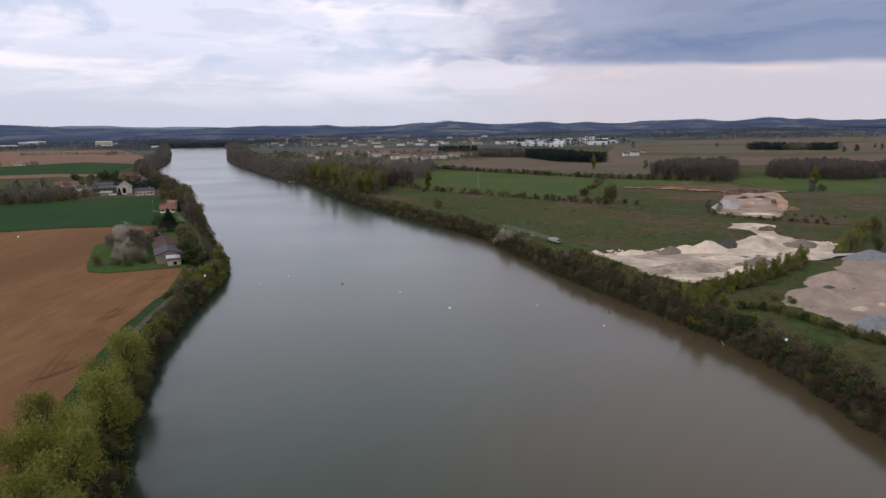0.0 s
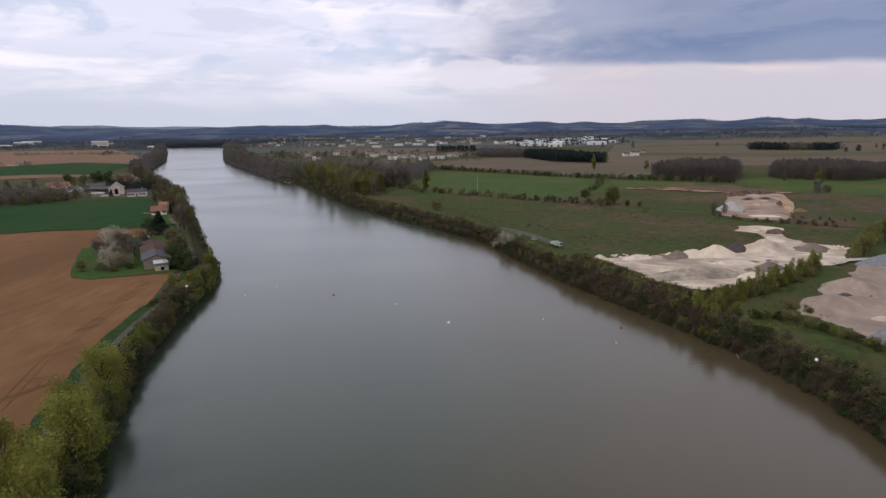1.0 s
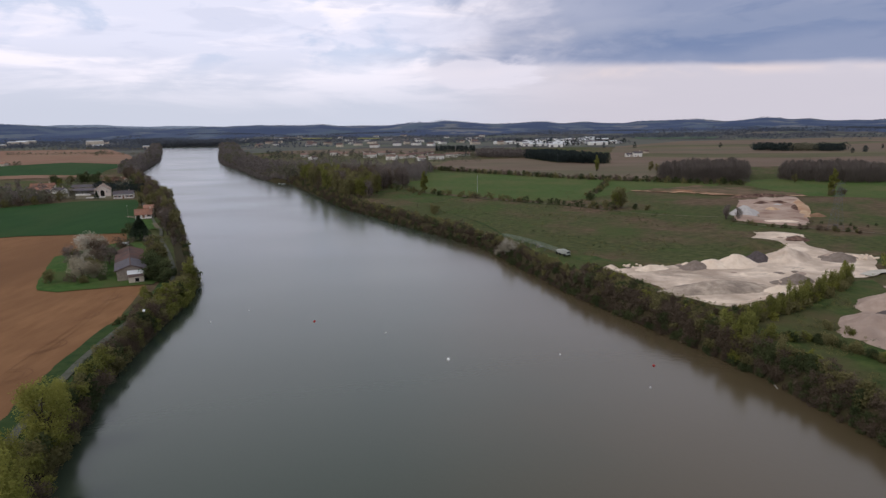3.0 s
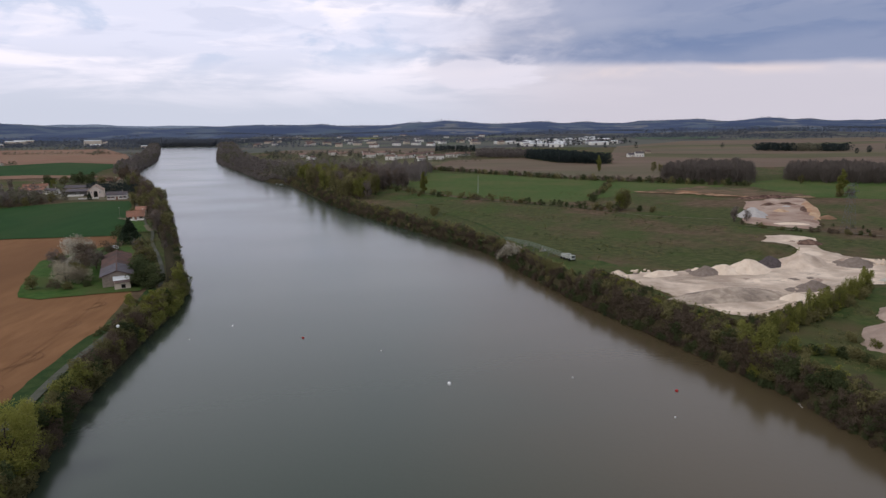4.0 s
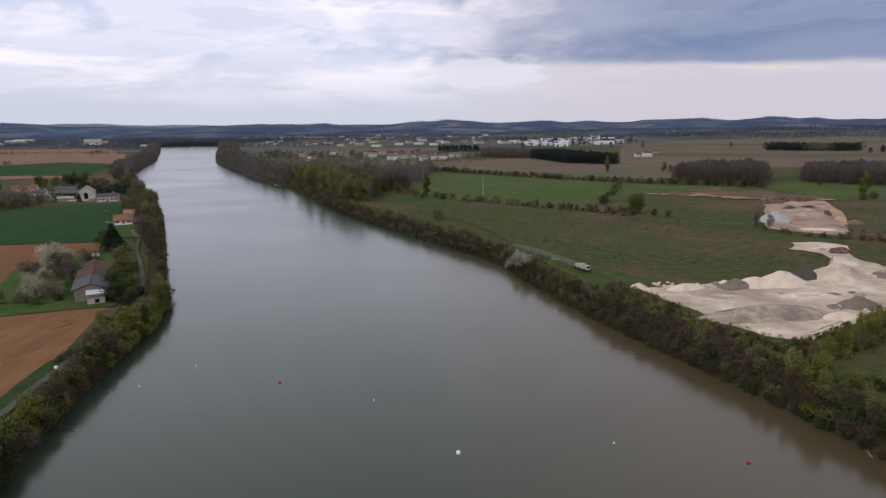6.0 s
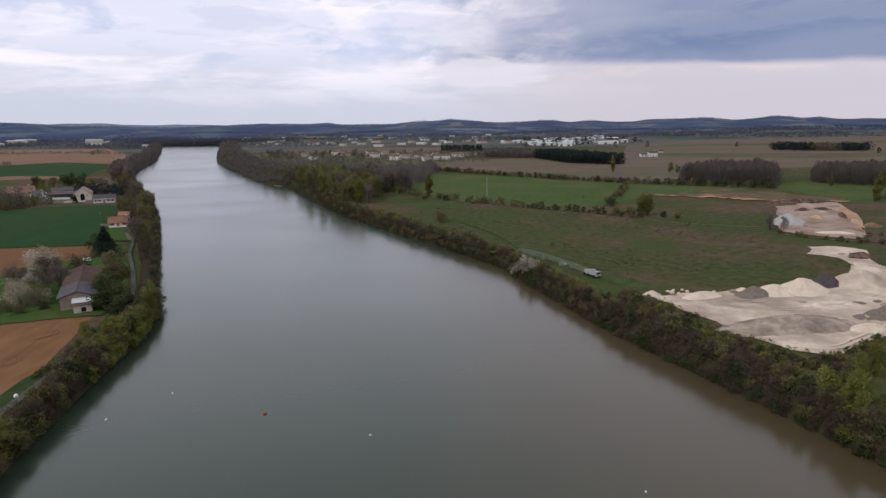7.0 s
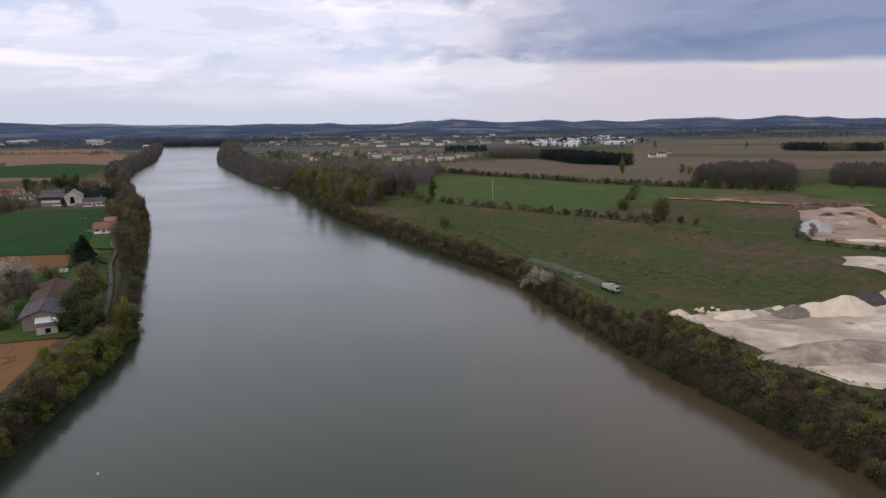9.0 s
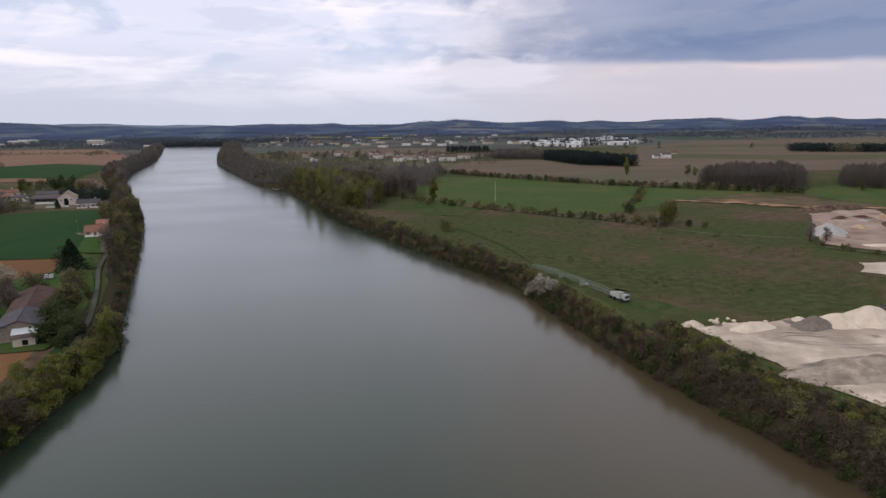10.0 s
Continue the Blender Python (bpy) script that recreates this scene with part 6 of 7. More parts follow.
# the old barn: tiled range, sheet-roofed bay and a white lean-to
def build_barn():
    root = empty("barn", -111.9, 259.2, 4.2, 116)
    V, F = gable_walls(38, 8.8, 3.7, 1.5)
    link_mesh("wall", V, F, M["wall_stone"], root)
    V, F = gable_roof(38, 8.8, 3.7, 1.5, 0.6)
    rf = link_mesh("roof", V, F, M["tile_brown"], root, "weathered red-brown tile roof")
    V, F = tile_rows(38, 8.8, 3.7, 1.5, 0.6, 0.5)
    link_mesh("roof_ribs", V, F, M["tile_brown"], rf)
    # grey sheets covering one end of both slopes
    for s in (-1, 1):
        V = [(-19.7, s * 5.1, 3.76), (-5.5, s * 5.1, 3.76), (-5.5, s * 0.2, 5.43), (-19.7, s * 0.2, 5.43)]
        V += [(a, b, c + 0.1) for a, b, c in V]
        link_mesh("sheet_roof", V, box(0, 0, 0, 1, 1, 1)[1], M["slate"], root, "blue-grey sheets covering one end of the roof")
    V, F = join(box(-21.2, -3.6, -0.4, 4.0, 0.2, 2.9), box(-21.2, 0.9, -0.4, 4.0, 0.2, 2.9), box(-23.1, -1.35, -0.4, 0.2, 4.7, 2.5))
    lt = link_mesh("lean_to", V, F, M["wall_cream"], root, "pale rendered lean-to")
    V = [(-22.2, -4.0, 2.75), (-18.8, -4.0, 3.5), (-18.8, 1.3, 3.5), (-22.2, 1.3, 2.75)]
    V += [(a, b, c + 0.12) for a, b, c in V]
    link_mesh("lean_to_roof", V, box(0, 0, 0, 1, 1, 1)[1], M["sheet_white"], lt, "white sheet roof")
    V = [(-23.6, -3.9, 2.2), (-22.3, -3.9, 2.6), (-22.3, 1.2, 2.6), (-23.6, 1.2, 2.2)]
    V += [(a, b, c + 0.1) for a, b, c in V]
    link_mesh("lower_roof", V, box(0, 0, 0, 1, 1, 1)[1], M["tile_brown"], lt)
    door(root, -9, -4.45, 0, 3.0, 3.0, 0, "wood_grey")
    door(root, 4, -4.45, 0, 1.4, 2.2, 0, "wood_grey")
    for k in (-3, 9, 13):
        window(root, k, -4.44, 2.0, 0.9, 0.9, 0)
    # solid dark panel on the wall, coloured like a shaded opening
    V, F = box(-23.25, -1.6, 0.4, 0.08, 1.2, 1.2)
    link_mesh("opening", V, F, M["dark_open"], lt)
    return tagged(root, "long old barn with brown tiled roof and white lean-to", "barn")


build_barn()

# white van-sized trailer behind the barn
def build_trailer(x, y, rz):
    root = empty("box_trailer", x, y, 4.3, rz)
    V, F = join(box(0, 0, 0.5, 2.6, 1.5, 1.1), box(0, 0, 1.6, 2.5, 1.4, 0.06))
    link_mesh("body", V, F, M["sheet_white"], root)
    V, F = join(box(1.8, 0, 0.4, 1.0, 0.1, 0.1), box(0, 0, 0.4, 2.5, 1.0, 0.1))
    link_mesh("chassis", V, F, M["steel"], root)
    for s in (-1, 1):
        V, F = tube((0, s * 0.7, 0.28), (0, s * 0.86, 0.28), 0.3, 0.3, 12)
        link_mesh("wheel", V, F, M["rubber"], root)
    return tagged(root, "white box trailer parked on grass behind the barn", "trailer")


build_trailer(-136, 306, 15)


def build_small_house():
    root = empty("cottage", -167.5, 394, 4.3, 20)
    V, F = gable_walls(8.2, 6.5, 2.4, 2.4)
    link_mesh("wall", V, F, M["wall_white"], root)
    V, F = gable_roof(8.2, 6.5, 2.4, 2.4, 0.6)
    rf = link_mesh("roof", V, F, M["tile_red"], root)
    V, F = tile_rows(8.2, 6.5, 2.4, 2.4, 0.6, 0.45)
    link_mesh("roof_ribs", V, F, M["tile_red"], rf)
    V, F = gable_walls(5.0, 5.0, 5.2, 1.4)
    link_mesh("tower_wall", [(p[0] + 2.6, p[1] + 5.0, p[2]) for p in V], F, M["wall_cream"], root)
    V, F = gable_roof(5.0, 5.0, 5.2, 1.4, 0.4)
    link_mesh("tower_roof", [(p[0] + 2.6, p[1] + 5.0, p[2]) for p in V], F, M["tile_red"], root)
    V, F = box(0, -4.2, -0.3, 8.4, 1.8, 0.7)
    link_mesh("terrace", V, F, M["wall_white"], root, "white terrace wall")
    V, F = join(box(3.6, 1, 4.2, 0.7, 0.7, 1.6))
    link_mesh("chimney", V, F, M["wall_cream"], root)
    for k in (-2.8, 2.8):
        window(root, k, -3.29, 1.6, 1.1, 1.2, 0, True)
    door(root, 0, -3.29, 0, 1.0, 2.1, 0)
    return tagged(root, "small white cottage with red tiled roofs beside the lane", "house")


build_small_house()


def flagpole(x, y, h):
    root = empty("mast", x, y, 4.3)
    V, F = tube((0, 0, -0.3), (0, 0, h), 0.09, 0.05, 8)
    link_mesh("pole", V, F, M["wood_grey"], root)
    V, F = box(0, 0, 0, 0.6, 0.6, 0.3)
    link_mesh("base", V, F, M["wall_cream"], root)
    V, F = ball((0, 0, h + 0.1), 0.15, 8, 6)
    link_mesh("finial", V, F, M["frame_white"], root)
    return tagged(root, "tall pale mast in the cottage yard", "mast")


flagpole(-178, 397, 6.5)


# farm
def build_gabled_barn(x, y, rz):
    root = empty("gabled_barn", x, y, 4.4, rz)
    V, F = gable_walls(16, 10.6, 4.6, 3.8)
    R = Matrix.Rotation(radians(90), 4, "Z")
    V = [tuple(R @ Vector(p)) for p in V]
    link_mesh("wall", V, F, M["wall_pink"], root)
    V2, F2 = gable_roof(16, 10.6, 4.6, 3.8, 0.4)
    link_mesh("roof", [tuple(R @ Vector(p)) for p in V2], F2, M["tile_pale"], root, "pale faded tile roof")
    V, F = [], []
    n = 10
    for yy in (-8.08, -7.9):
        V += [(-1.3, yy, 0.0), (1.3, yy, 0.0)] + [(1.3 * math.cos(math.pi * i / n), yy, 3.2 + 1.3 * math.sin(math.pi * i / n)) for i in range(n + 1)]
    k = n + 3
    F = [tuple(range(k)), tuple(range(2 * k - 1, k - 1, -1))] + [(i, (i + 1) % k, k + (i + 1) % k, k + i) for i in range(k)]
    # closed slab; its near-black colour is the shade within the arch
    link_mesh("archway", V, F, M["dark_open"], root, "arched doorway, a slab coloured as dark as its unlit inside")
    for s in (-1, 1):
        window(root, s * 2.9, -8.04, 3.4, 0.7, 0.9, 0)
    return tagged(root, "pinkish cream gabled barn with a tall dark archway", "barn")


build_gabled_barn(-255.5, 521, 24)


def build_long_shed(x, y, w, d, rz, label):
    root = empty("open_shed", x, y, 4.4, rz)
    V, F = join(box(0, d / 2, -0.4, w, 0.25, 3.9), box(-w / 2, 0, -0.4, 0.25, d, 3.7), box(w / 2, 0, -0.4, 0.25, d, 3.7))
    link_mesh("wall", V, F, M["wall_white"], root)
    V = [(-w / 2 - 0.4, -d / 2 - 0.6, 3.3), (w / 2 + 0.4, -d / 2 - 0.6, 3.3), (w / 2 + 0.4, d / 2 + 0.3, 4.4), (-w / 2 - 0.4, d / 2 + 0.3, 4.4)]
    V += [(a, b, c + 0.3) for a, b, c in V]
    link_mesh("roof", V, box(0, 0, 0, 1, 1, 1)[1], M["slate"], root, "grey sheet roof")
    for i in range(5):
        V, F = box(-w / 2 + (i + 0.5) * w / 5, -d / 2, -0.4, 0.25, 0.25, 3.7)
        link_mesh("post", V, F, M["wood_grey"], root)
    V, F = box(0, -d / 2 - 0.25, -0.4, w * 0.6, 0.2, 1.5)
    link_mesh("low_wall", V, F, M["wall_white"], root)
    return tagged(root, label, "shed")


build_long_shed(-273, 527, 20, 9, 8, "long white open-fronted farm shed with pale roof")
house("farmhouse", -231, 503, 13, 8, 3.4, 1.8, 18, "wall_white", "slate", "low white farmhouse with a grey roof", near=True, wins=5, ribs=0.9)
house("farmhouse", -318, 545, 17, 8, 3.2, 1.6, 18, "wall_cream", "tile_red", "long low house with a red tiled roof", wins=5, ribs=0.8)
house("farmhouse", -322, 556, 17, 6, 5.0, 1.6, 18, "wall_cream", "tile_red", "raised rear range with a pale red roof", wins=0, ribs=0.8)
house("outbuilding", -300, 541, 9, 6, 3.0, 1.4, -10, "wall_white", "slate", "small white outbuilding with a grey roof", wins=2)
house("farmhouse", -288, 608, 19, 10, 4.6, 2.2, -12, "wall_cream", "tile_red", "red-roofed house at the back of the farm", wins=4, ribs=0.9)
house("outbuilding", -287, 556, 20, 8, 3.8, 1.6, 8, "wall_cream", "slate", "grey-roofed barn behind the open shed", wins=0, chimney=False)
house("outbuilding", -262, 604, 10, 8, 3.2, 1.6, 10, "wall_cream", "tile_red", "small red-roofed building behind the farm", wins=2)
house("cabin", -575, 885, 14, 8, 3.2, 1.8, -10, "wall_cream", "tile_red", "cream house at the edge of the wheat", wins=3)
V, F = box(0, 0, 0, 13, 0.5, 1.1)
ob = link_mesh("garden_wall", V, F, M["wall_white"])
ob.matrix_basis = pose(-252, 503, 4.1, 0, 0, 20)
tagged(ob, "low white wall along the farm yard", "wall")

# village
rng = random.Random(77)
VILLAGE = [(-172, 927, 12, 9, 75), (-160, 1043, 14, 9, 8), (-145, 1036, 15, 9, -5), (-96, 964, 18, 10, -6), (-82, 1038, 18, 10, 12), (-70, 1030, 10, 8, 30), (-60, 906, 14, 10, -25), (-47, 938, 14, 9, 20), (-36, 944, 12, 9, -10), (-24, 991, 18, 10, 5), (-10, 1004, 12, 9, 0), (0, 903, 22, 9, 2), (-20, 880, 11, 8, 30), (22, 950, 16, 10, -10), (40, 985, 20, 10, 0), (-112, 1068, 12, 8, 30), (-200, 1010, 12, 8, 20)]
for x, y, w, d, rz in VILLAGE:
    white = rng.random() < 0.85
    house("village_house", x, y, w, d, rng.uniform(3.2, 5.2), rng.uniform(1.8, 2.4), rz, "wall_white" if white else "wall_cream", "tile_dull" if rng.random() < 0.7 else "tile_brown", ("white" if white else "cream") + " village house with a clay tiled roof", wins=rng.choice((3, 4)), group="houses of the village")
FAR = [(-393, 1484), (-325, 1646), (-208, 1599), (-127, 1390), (-85, 1474), (-53, 1462), (22, 1546), (90, 1479), (132, 1462), (-260, 1560), (-170, 1500), (-20, 1420), (60, 1600), (-300, 1500), (-150, 1660), (0, 1640), (-440, 1600), (100, 1620), (-220, 1440), (-60, 1560)]
for x, y in FAR:
    white = rng.random() < 0.6
    house("far_house", x + rng.uniform(-12, 12), y + rng.uniform(-20, 20), rng.uniform(12, 22), rng.uniform(9, 12), rng.uniform(3.4, 5.5), 2.2, rng.uniform(-30, 30), "wall_white" if white else "wall_cream", "tile_brown" if rng.random() < 0.5 else "slate", ("white" if white else "cream") + " house among trees beyond the village", wins=3, group="houses beyond the village")
rs3 = random.Random(12)
for k in range(26):
    a, r = rs3.uniform(-0.5, 0.12), rs3.uniform(1500, 2450)
    x, y = r * math.sin(a), r * math.cos(a)
    if y < 1830 and x < float(east_bank(y)) + 60:
        continue
    house("far_house", x, y, rs3.uniform(12, 24), rs3.uniform(9, 13), rs3.uniform(3.6, 6.0), 2.2, rs3.uniform(-30, 30), "wall_white" if rs3.random() < 0.65 else "wall_cream", rs3.choice(("slate", "slate", "tile_brown")), "pale house scattered among the far hedgerows", wins=2, chimney=False, group="houses of the far country")
house("white_farm", 272, 899, 11, 9, 5.0, 2.0, 0, "wall_white", "slate", "white two-storey house alone on the plain", wins=3)
house("white_farm", 261, 901, 8, 7, 3.2, 1.8, 5, "wall_white", "slate", "low white house beside a dark tree", wins=2)
house("barn_hut", 312, 985, 6, 5, 2.6, 1.4, 0, "wall_cream", "tile_brown", "small hut on the wide plain", wins=0, chimney=False)


def warehouse(x, y, w, d, h, rz, wall="sheet_white", roof="sheet_white", label="long white metal-clad works hall"):
    g = float(land(x, y)) + float(relief(x, y))
    root = empty("warehouse", x, y, g, rz)
    V, F = gable_walls(w, d, h, 1.4)
    link_mesh("wall", V, F, M[wall], root)
    V, F = gable_roof(w, d, h, 1.4, 0.3, 0.3)
    link_mesh("roof", V, F, M[roof], root)
    n = max(2, int(w / 14))
    for i in range(n):
        door(root, -w / 2 + (i + 0.5) * w / n, -d / 2 - 0.05, 0, 4.0, min(4.5, h * 0.7), 0, "slate")
    return tagged(root, label, "warehouse", "halls of the works")


rng = random.Random(91)
for k in range(44):
    x = rng.uniform(165, 400)
    y = 1270 + 0.55 * (x - 165) + rng.uniform(0, 330)
    warehouse(x, y, rng.uniform(10, 30), rng.uniform(9, 16), rng.uniform(3.5, 6.5), rng.uniform(-25, 25), "sheet_white" if rng.random() < 0.6 else "wall_white", "sheet_white" if rng.random() < 0.55 else "slate", "pale works hall among trees of the small town")
for x, y, w, d, h, rz in ((212, 1330, 52, 26, 5, 4), (262, 1400, 44, 24, 5, -6), (330, 1345, 36, 18, 5, 6), (395, 1560, 26, 16, 6, 0), (150, 1480, 40, 20, 4.5, 3), (230, 1270, 26, 14, 5, -12)):
    warehouse(x, y, w, d, h, rz, "wall_white", "sheet_white", "broad white-roofed hall in the small town")
for x, y, w, d, h, rz in ((-1190, 1880, 46, 26, 9, 20), (-930, 1800, 40, 26, 12, 20), (-1130, 1700, 40, 20, 7, 20), (-1260, 2030, 50, 26, 8, 20), (-840, 1640, 22, 12, 5, 20), (-700, 1600, 18, 10, 5, 10), (-560, 1900, 22, 12, 6, 5), (-480, 2000, 26, 14, 7, 0), (-600, 2080, 20, 14, 7, 0)):
    warehouse(x, y, w, d, h, rz, "wall_cream", "sheet_white", "pale hall among the trees of the far town")
patch("rape_field", [(-470, 2120), (-360, 2100), (-330, 2200), (-470, 2230)], M["rapeseed"], 3.0, "distant yellow field of rape in flower", "field", 40, 2)
patch("rape_field_east", [(-250, 2020), (-190, 2010), (-150, 2120), (-250, 2140)], M["rapeseed"], 3.0, "distant yellow-green field", "field", 40, 2)
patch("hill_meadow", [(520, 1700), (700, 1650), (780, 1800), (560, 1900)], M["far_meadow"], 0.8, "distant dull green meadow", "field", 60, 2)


# ---- power line over the river ----
def catenary(pts, n=14):
    """A sagging line through given points, by smooth steps."""
    P = np.array(pts, float)
    s = np.concatenate([[0], np.cumsum(np.linalg.norm(np.diff(P, axis=0), axis=1))])
    t = np.linspace(0, s[-1], n * (len(P) - 1) + 1)
    c = np.polyfit(s, P[:, 2], 2)
    return [(float(np.interp(v, s, P[:, 0])), float(np.interp(v, s, P[:, 1])), float(np.polyval(c, v))) for v in t]


def cable(pts, label):
    line = catenary(pts)
    V, F = join(*[tube(a, b, 0.0012, 0.0012, 3) for a, b in zip(line, line[1:])])
    return tagged(link_mesh("overhead_cable", V, F, M["cable"]), label, "cable", "cables over the river"), line


def marker(x, y, z, r, mat, label):
    root = empty("marker_ball", x, y, z)
    V, F = ball((0, 0, 0), r, 16, 10)
    link_mesh("shell", V, F, M[mat], root)
    V, F = join(tube((-r * 1.25, 0.35 * r, 0), (-r * 0.9, 0.3 * r, 0), 0.035, 0.035, 5), tube((r * 0.9, -0.3 * r, 0), (r * 1.25, -0.35 * r, 0), 0.035, 0.035, 5))
    link_mesh("clamp", V, F, M["steel"], root)
    return tagged(root, label, "marker ball", "marker balls on the cables")


WHITE = [(-260, 224, 47), (-157, 183, 36), (-105.5, 161, 29.2), (-52.0, 140.5, 23.25), (1.7, 120.8, 20.75), (56.6, 102.7, 19.75), (112, 82, 22), (200, 48, 34)]
RED = [(-260, 236, 42), (-126, 182, 29), (-74, 158, 24.5), (-21.5, 138.6, 21.36), (32.1, 119.9, 19.56), (85, 98, 20.5), (200, 55, 32)]
cable(WHITE, "thin overhead cable carrying white marker balls")
cable(RED, "thin overhead cable carrying red marker balls")
for x, y, z in WHITE[2:6]:
    marker(x, y, z, 0.25, "ball_white", "white warning ball clamped on the cable")
for x, y, z in RED[3:5]:
    marker(x, y, z, 0.21, "ball_red", "red warning ball clamped on the cable")
for x, y, z in ((-8.7, 135.3, 20.2), (18.8, 123.0, 20.4), (29.1, 112.3, 19.5), (-34.1, 142.8, 22.3), (-38.4, 135.2, 22.6)):
    marker(x, y, z, 0.11, "ball_white", "small pale damper on the cable")


def pylon(x, y, h, rz, label):
    root = empty("lattice_pylon", x, y, float(land(x, y)), rz)
    legs = [(-1, -1), (1, -1), (1, 1), (-1, 1)]

    def at(k, t):
        w = 2.4 * (1 - t) + 0.45 * t
        return (legs[k][0] * w, legs[k][1] * w, h * t - 0.2)

    for k in range(4):
        V, F = tube(at(k, 0), at(k, 1), 0.05, 0.04, 4)
        link_mesh("leg", V, F, M["steel"], root)
    pieces = []
    for i in range(9):
        t0, t1 = i / 9, (i + 1) / 9
        for k in range(4):
            q = (k + 1) % 4
            pieces += [tube(at(k, t0), at(q, t1), 0.02, 0.02, 3), tube(at(q, t0), at(k, t1), 0.02, 0.02, 3), tube(at(k, t1), at(q, t1), 0.025, 0.025, 3)]
    V, F = join(*pieces)
    link_mesh("bracing", V, F, M["steel"], root)
    for zz, L in ((0.72, 4.2), (0.84, 5.2), (0.97, 3.6)):
        arm = []
        for s in (-1, 1):
            arm += [tube((0, -0.5, h * zz), (s * L, 0, h * zz + 0.2), 0.05, 0.04, 4), tube((0, 0.5, h * zz), (s * L, 0, h * zz + 0.2), 0.07, 0.05, 4), tube((0, 0, h * zz + 1.1), (s * L, 0, h * zz + 0.2), 0.06, 0.05, 4)]
        V, F = join(*arm)
        a = link_mesh("cross_arm", V, F, M["steel"], root)
        for s in (-1, 1):
            V, F = tube((s * L, 0, h * zz + 0.2), (s * L, 0, h * zz - 1.0), 0.07, 0.07, 6)
            link_mesh("insulator", V, F, M["wood_grey"], a)
    return tagged(root, label, "pylon", "pylons")


pylon(185, 321, 22, 25, "grey lattice steel pylon by the gravel works")
pylon(214, 312, 25, 25, "taller grey lattice pylon behind the yard")


def pole(x, y, h, label, mat="steel", thick=0.15):
    root = empty("utility_pole", x, y, float(land(x, y)))
    V, F = tube((0, 0, -0.5), (0, 0, h), thick, thick * 0.7, 8)
    link_mesh("shaft", V, F, M[mat], root)
    V, F = join(box(0, 0, h - 0.5, 1.5, 0.12, 0.12))
    link_mesh("cross_bar", V, F, M["steel"], root)
    return tagged(root, label, "pole", "poles of the plain")


pole(30.5, 505, 13, "pale concrete utility pole by the ditch", "boom_body", 0.2)
pole(142, 780, 12, "thin pole before the pine block")
pole(-12, 425, 2.5, "short dark post in the meadow", "bark")
pole(-42, 512, 4.5, "dark post beside the river wood", "bark")


# ---- the long lattice boom lying along the bank ----
def build_boom():
    root = empty("conveyor_boom", 49.0, 273.8, 4.1, math.degrees(math.atan2(40, -19.8)))
    n, L = 22, 43.0
    hgt = lambda x: 0.7 + 0.8 * math.sin(math.pi * min(1, x / L) * 0.9)  # noqa: E731
    top, low = [], []
    for s in (-0.9, 0.9):
        for i in range(n):
            x0, x1 = 3 + (L - 3) * i / n, 3 + (L - 3) * (i + 1) / n
            top.append(tube((x0, s, hgt(x0) + 1.0), (x1, s, hgt(x1) + 1.0), 0.08, 0.08, 4))
            low.append(tube((x0, s, hgt(x0)), (x1, s, hgt(x1)), 0.07, 0.07, 4))
    V, F = join(*top)
    link_mesh("upper_rail", V, F, M["boom_paint"], root)
    V, F = join(*low)
    link_mesh("lower_rail", V, F, M["boom_paint"], root)
    for i in range(n + 1):
        x = 3 + (L - 3) * i / n
        V, F = join(*[tube((x, s, hgt(x)), (x, s, hgt(x) + 1.0), 0.07, 0.07, 4) for s in (-0.9, 0.9)], tube((x, -0.9, hgt(x) + 1.0), (x, 0.9, hgt(x) + 1.0), 0.06, 0.06, 4), tube((x, -0.9, hgt(x)), (x, 0.9, hgt(x)), 0.06, 0.06, 4))
        link_mesh("frame", V, F, M["boom_paint"], root)
    for i in range(0, n, 1):
        x0, x1 = 3 + (L - 3) * i / n, 3 + (L - 3) * (i + 1) / n
        V, F = join(*[tube((x0, s, hgt(x0)), (x1, s, hgt(x1) + 1.0), 0.05, 0.05, 4) for s in (-0.9, 0.9)])
        link_mesh("brace", V, F, M["boom_paint"], root)
    for x in (10, 20, 30, 40):
        for s in (-1, 1):
            V2, F2 = tube((x, s * 1.6, -0.3), (x, s * 0.9, hgt(x)), 0.11, 0.09, 5)
            link_mesh("prop", V2, F2, M["steel"], root)
    V, F = join(box(0.5, 0, 0.7, 4.2, 2.0, 1.2), box(-0.5, 0, 1.9, 1.8, 1.6, 0.5))
    body = link_mesh("machine_body", V, F, M["boom_body"], root, "dull white machine housing")
    V, F = join(box(-2.7, 0, 0.6, 1.6, 1.9, 1.5))
    link_mesh("cab", V, F, M["boom_body"], body)
    V, F = join(box(-3.52, 0, 1.3, 0.06, 1.5, 0.6))
    link_mesh("cab_window", V, F, M["pane"], body)
    for q in (-2.6, 0.4, 2.2):
        for s in (-1, 1):
            V, F = tube((q, s * 0.9, 0.5), (q, s * 1.22, 0.5), 0.52, 0.52, 12)
            link_mesh("wheel", V, F, M["rubber"], root)
    return tagged(root, "long pale green lattice boom with a white machine at its end", "conveyor boom")


build_boom()
# discarded pale sheets by the boom
for k, (x, y) in enumerate(((43, 291),)):
    V, F = box(0, 0, 0, 1.8, 1.1, 0.5)
    ob = link_mesh("crate", V, F, M["sheet_white"])
    ob.matrix_basis = pose(x, y, 4.05, 0, 0, 40 * k)
    tagged(ob, "small white crate lying in the grass", "crate", "crates by the boom")


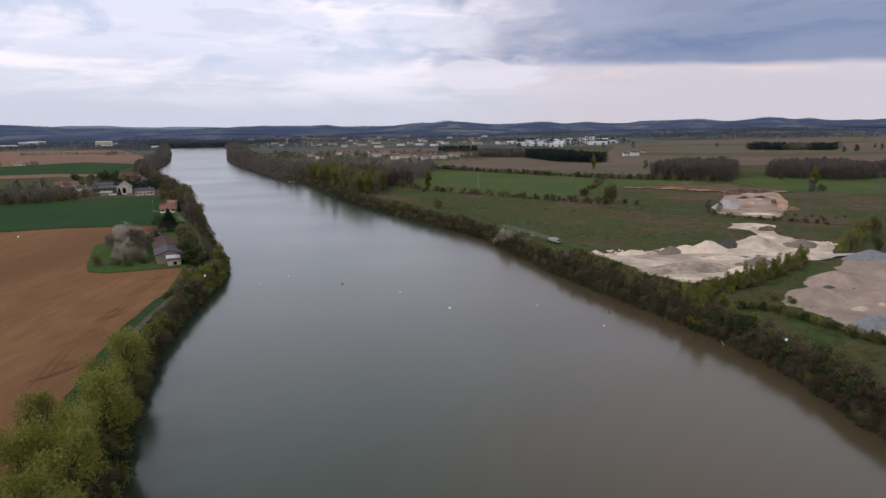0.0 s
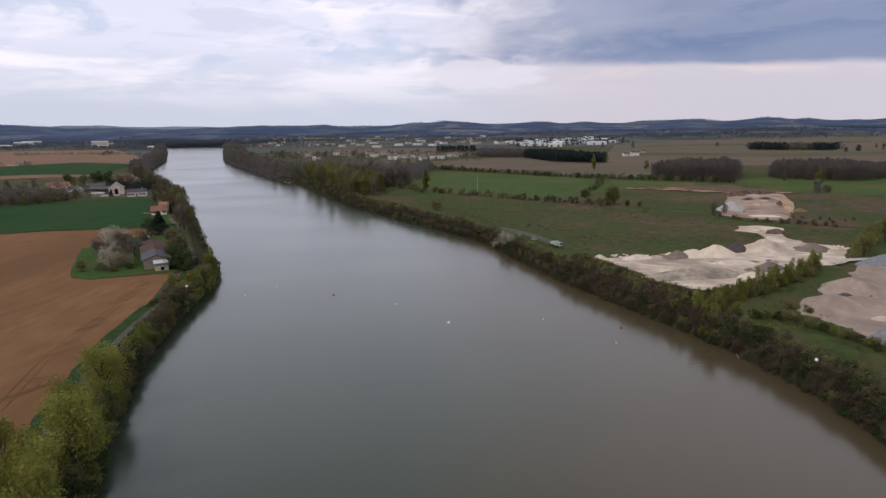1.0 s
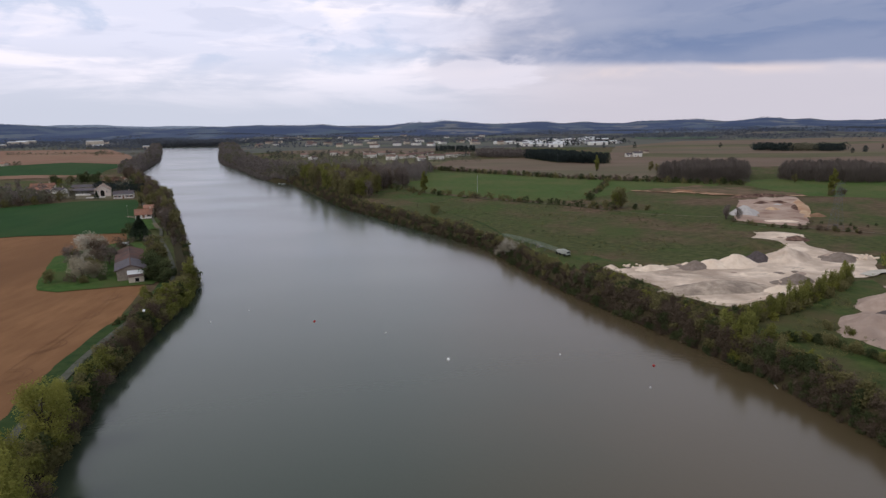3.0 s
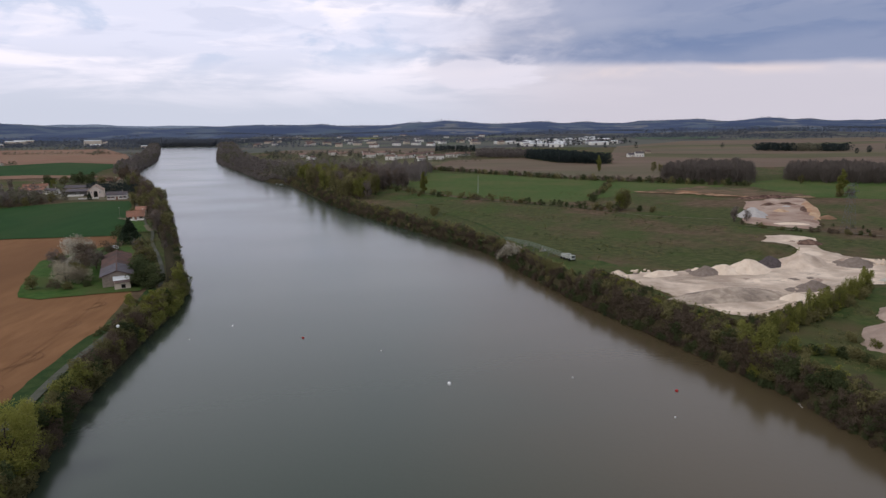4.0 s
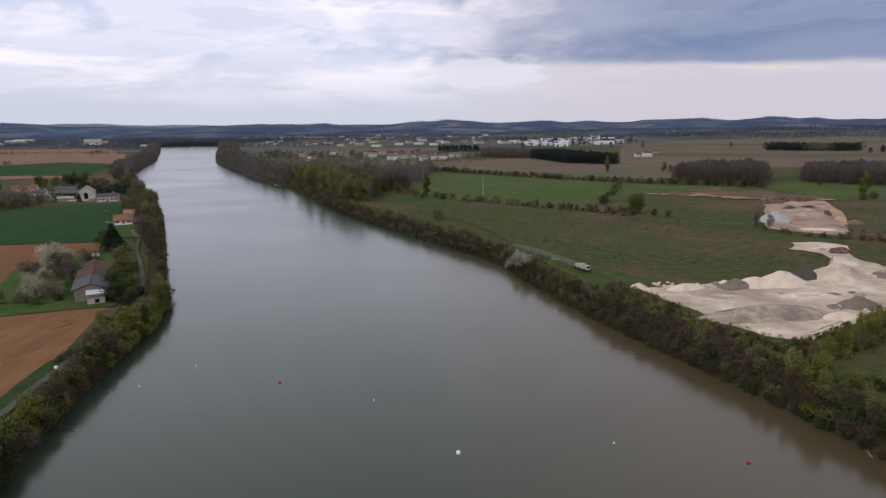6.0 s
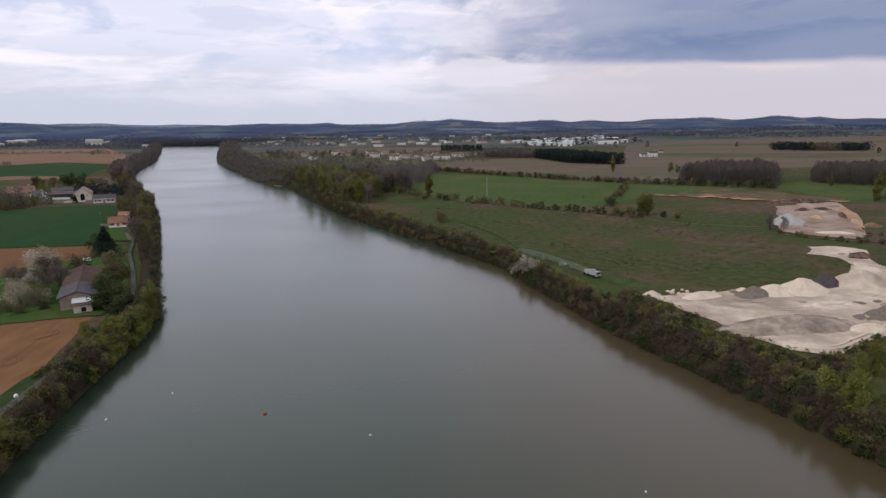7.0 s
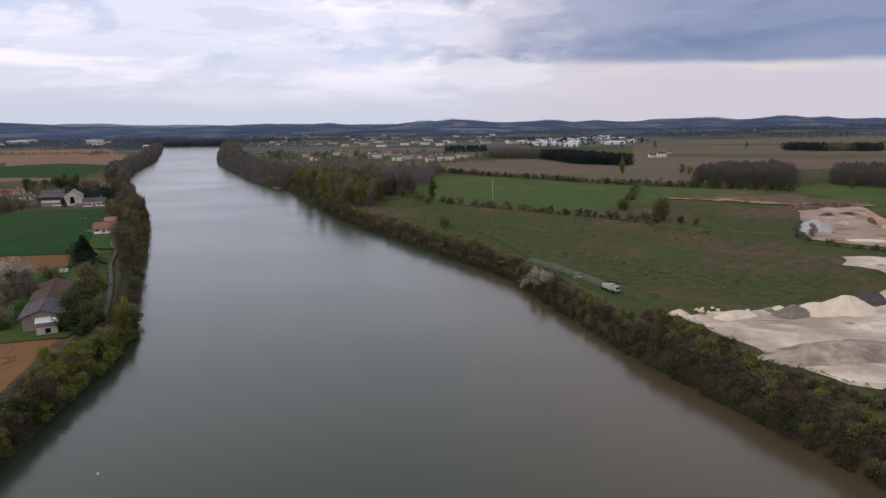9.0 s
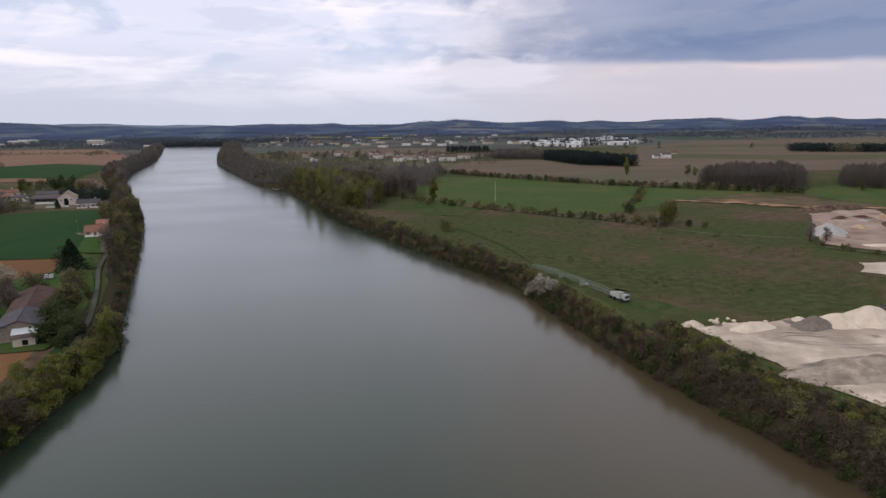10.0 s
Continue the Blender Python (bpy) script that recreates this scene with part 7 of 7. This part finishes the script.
# ---- landing stages and boats ----
def jetty(x, y, rz, L):
    root = empty("landing_stage", x, y, 0.35, rz)
    for i in range(int(L / 0.5)):
        V, F = box(i * 0.5, 0, 0.25, 0.44, 2.2, 0.08)
        link_mesh("plank", V, F, M["wood_grey"], root)
    for i in range(0, int(L) + 1, 3):
        for s in (-1, 1):
            V, F = tube((i, s * 1.0, -1.5), (i, s * 1.0, 0.9), 0.12, 0.12, 6)
            link_mesh("pile", V, F, M["wood_grey"], root)
    return tagged(root, "weathered wooden landing stage at the wood", "jetty")


def boat(x, y, rz):
    root = empty("rowing_boat", x, y, 0.0, rz)
    n, V, F = 9, [], []
    for i in range(n):
        t = i / (n - 1)
        w = 0.85 * math.sin(math.pi * (0.12 + 0.8 * t)) ** 0.7
        for a, z in ((-1, 0.55), (-0.75, 0.05), (0, -0.15), (0.75, 0.05), (1, 0.55)):
            V.append((-2.6 + 5.2 * t, a * w, z))
    for i in range(n - 1):
        for j in range(4):
            F.append((i * 5 + j, i * 5 + j + 1, i * 5 + j + 6, i * 5 + j + 5))
    link_mesh("hull", V, F, M["sheet_white"], root)
    for q in (-1, 0.6):
        V, F = box(q, 0, 0.3, 0.3, 1.3, 0.05)
        link_mesh("thwart", V, F, M["wood_grey"], root)
    return tagged(root, "pale small boat moored at the bank", "boat", "moored boats")


jetty(-136, 640, 160, 9)
boat(-150, 648, 20)
boat(-146, 641, 60)
boat(-160, 668, 110)


# pale snags washed up along the east waterline
def driftwood(x, y, rz, L, seed):
    rs = random.Random(seed)
    root = empty("driftwood", x, y, 0.12, rz)
    V, F = join(tube((0, 0, 0), (L * 0.5, 0.15, 0.12), 0.12, 0.09, 7), tube((L * 0.5, 0.15, 0.12), (L, 0.0, 0.35), 0.09, 0.04, 7))
    link_mesh("log", V, F, M["drift"], root)
    for k in range(3):
        q = L * rs.uniform(0.3, 0.9)
        V, F = tube((q, 0.1, 0.12), (q + rs.uniform(0.2, 0.8), rs.uniform(-0.9, 0.9), rs.uniform(0.4, 1.0)), 0.06, 0.02, 5)
        link_mesh("branch", V, F, M["drift"], root)
    return tagged(root, "pale bleached driftwood snag at the waterline", "driftwood", "snags of the east bank")


for k, (x, y, rz, L) in enumerate(((78.2, 115, 100, 1.6), (70.6, 154.5, 100, 0.7))):
    driftwood(x, y, rz, L, k)


# white marker post where the lane leaves the barn
def marker_post(x, y):
    root = empty("marker_post", x, y, float(land(x, y)))
    V, F = tube((0, 0, -0.3), (0, 0, 0.9), 0.12, 0.11, 8)
    link_mesh("shaft", V, F, M["frame_white"], root)
    V, F = tube((0, 0, 0.9), (0, 0, 1.0), 0.15, 0.05, 8)
    link_mesh("cap", V, F, M["frame_white"], root)
    return tagged(root, "short white marker post beside the lane", "post")


marker_post(-87.6, 237.5)
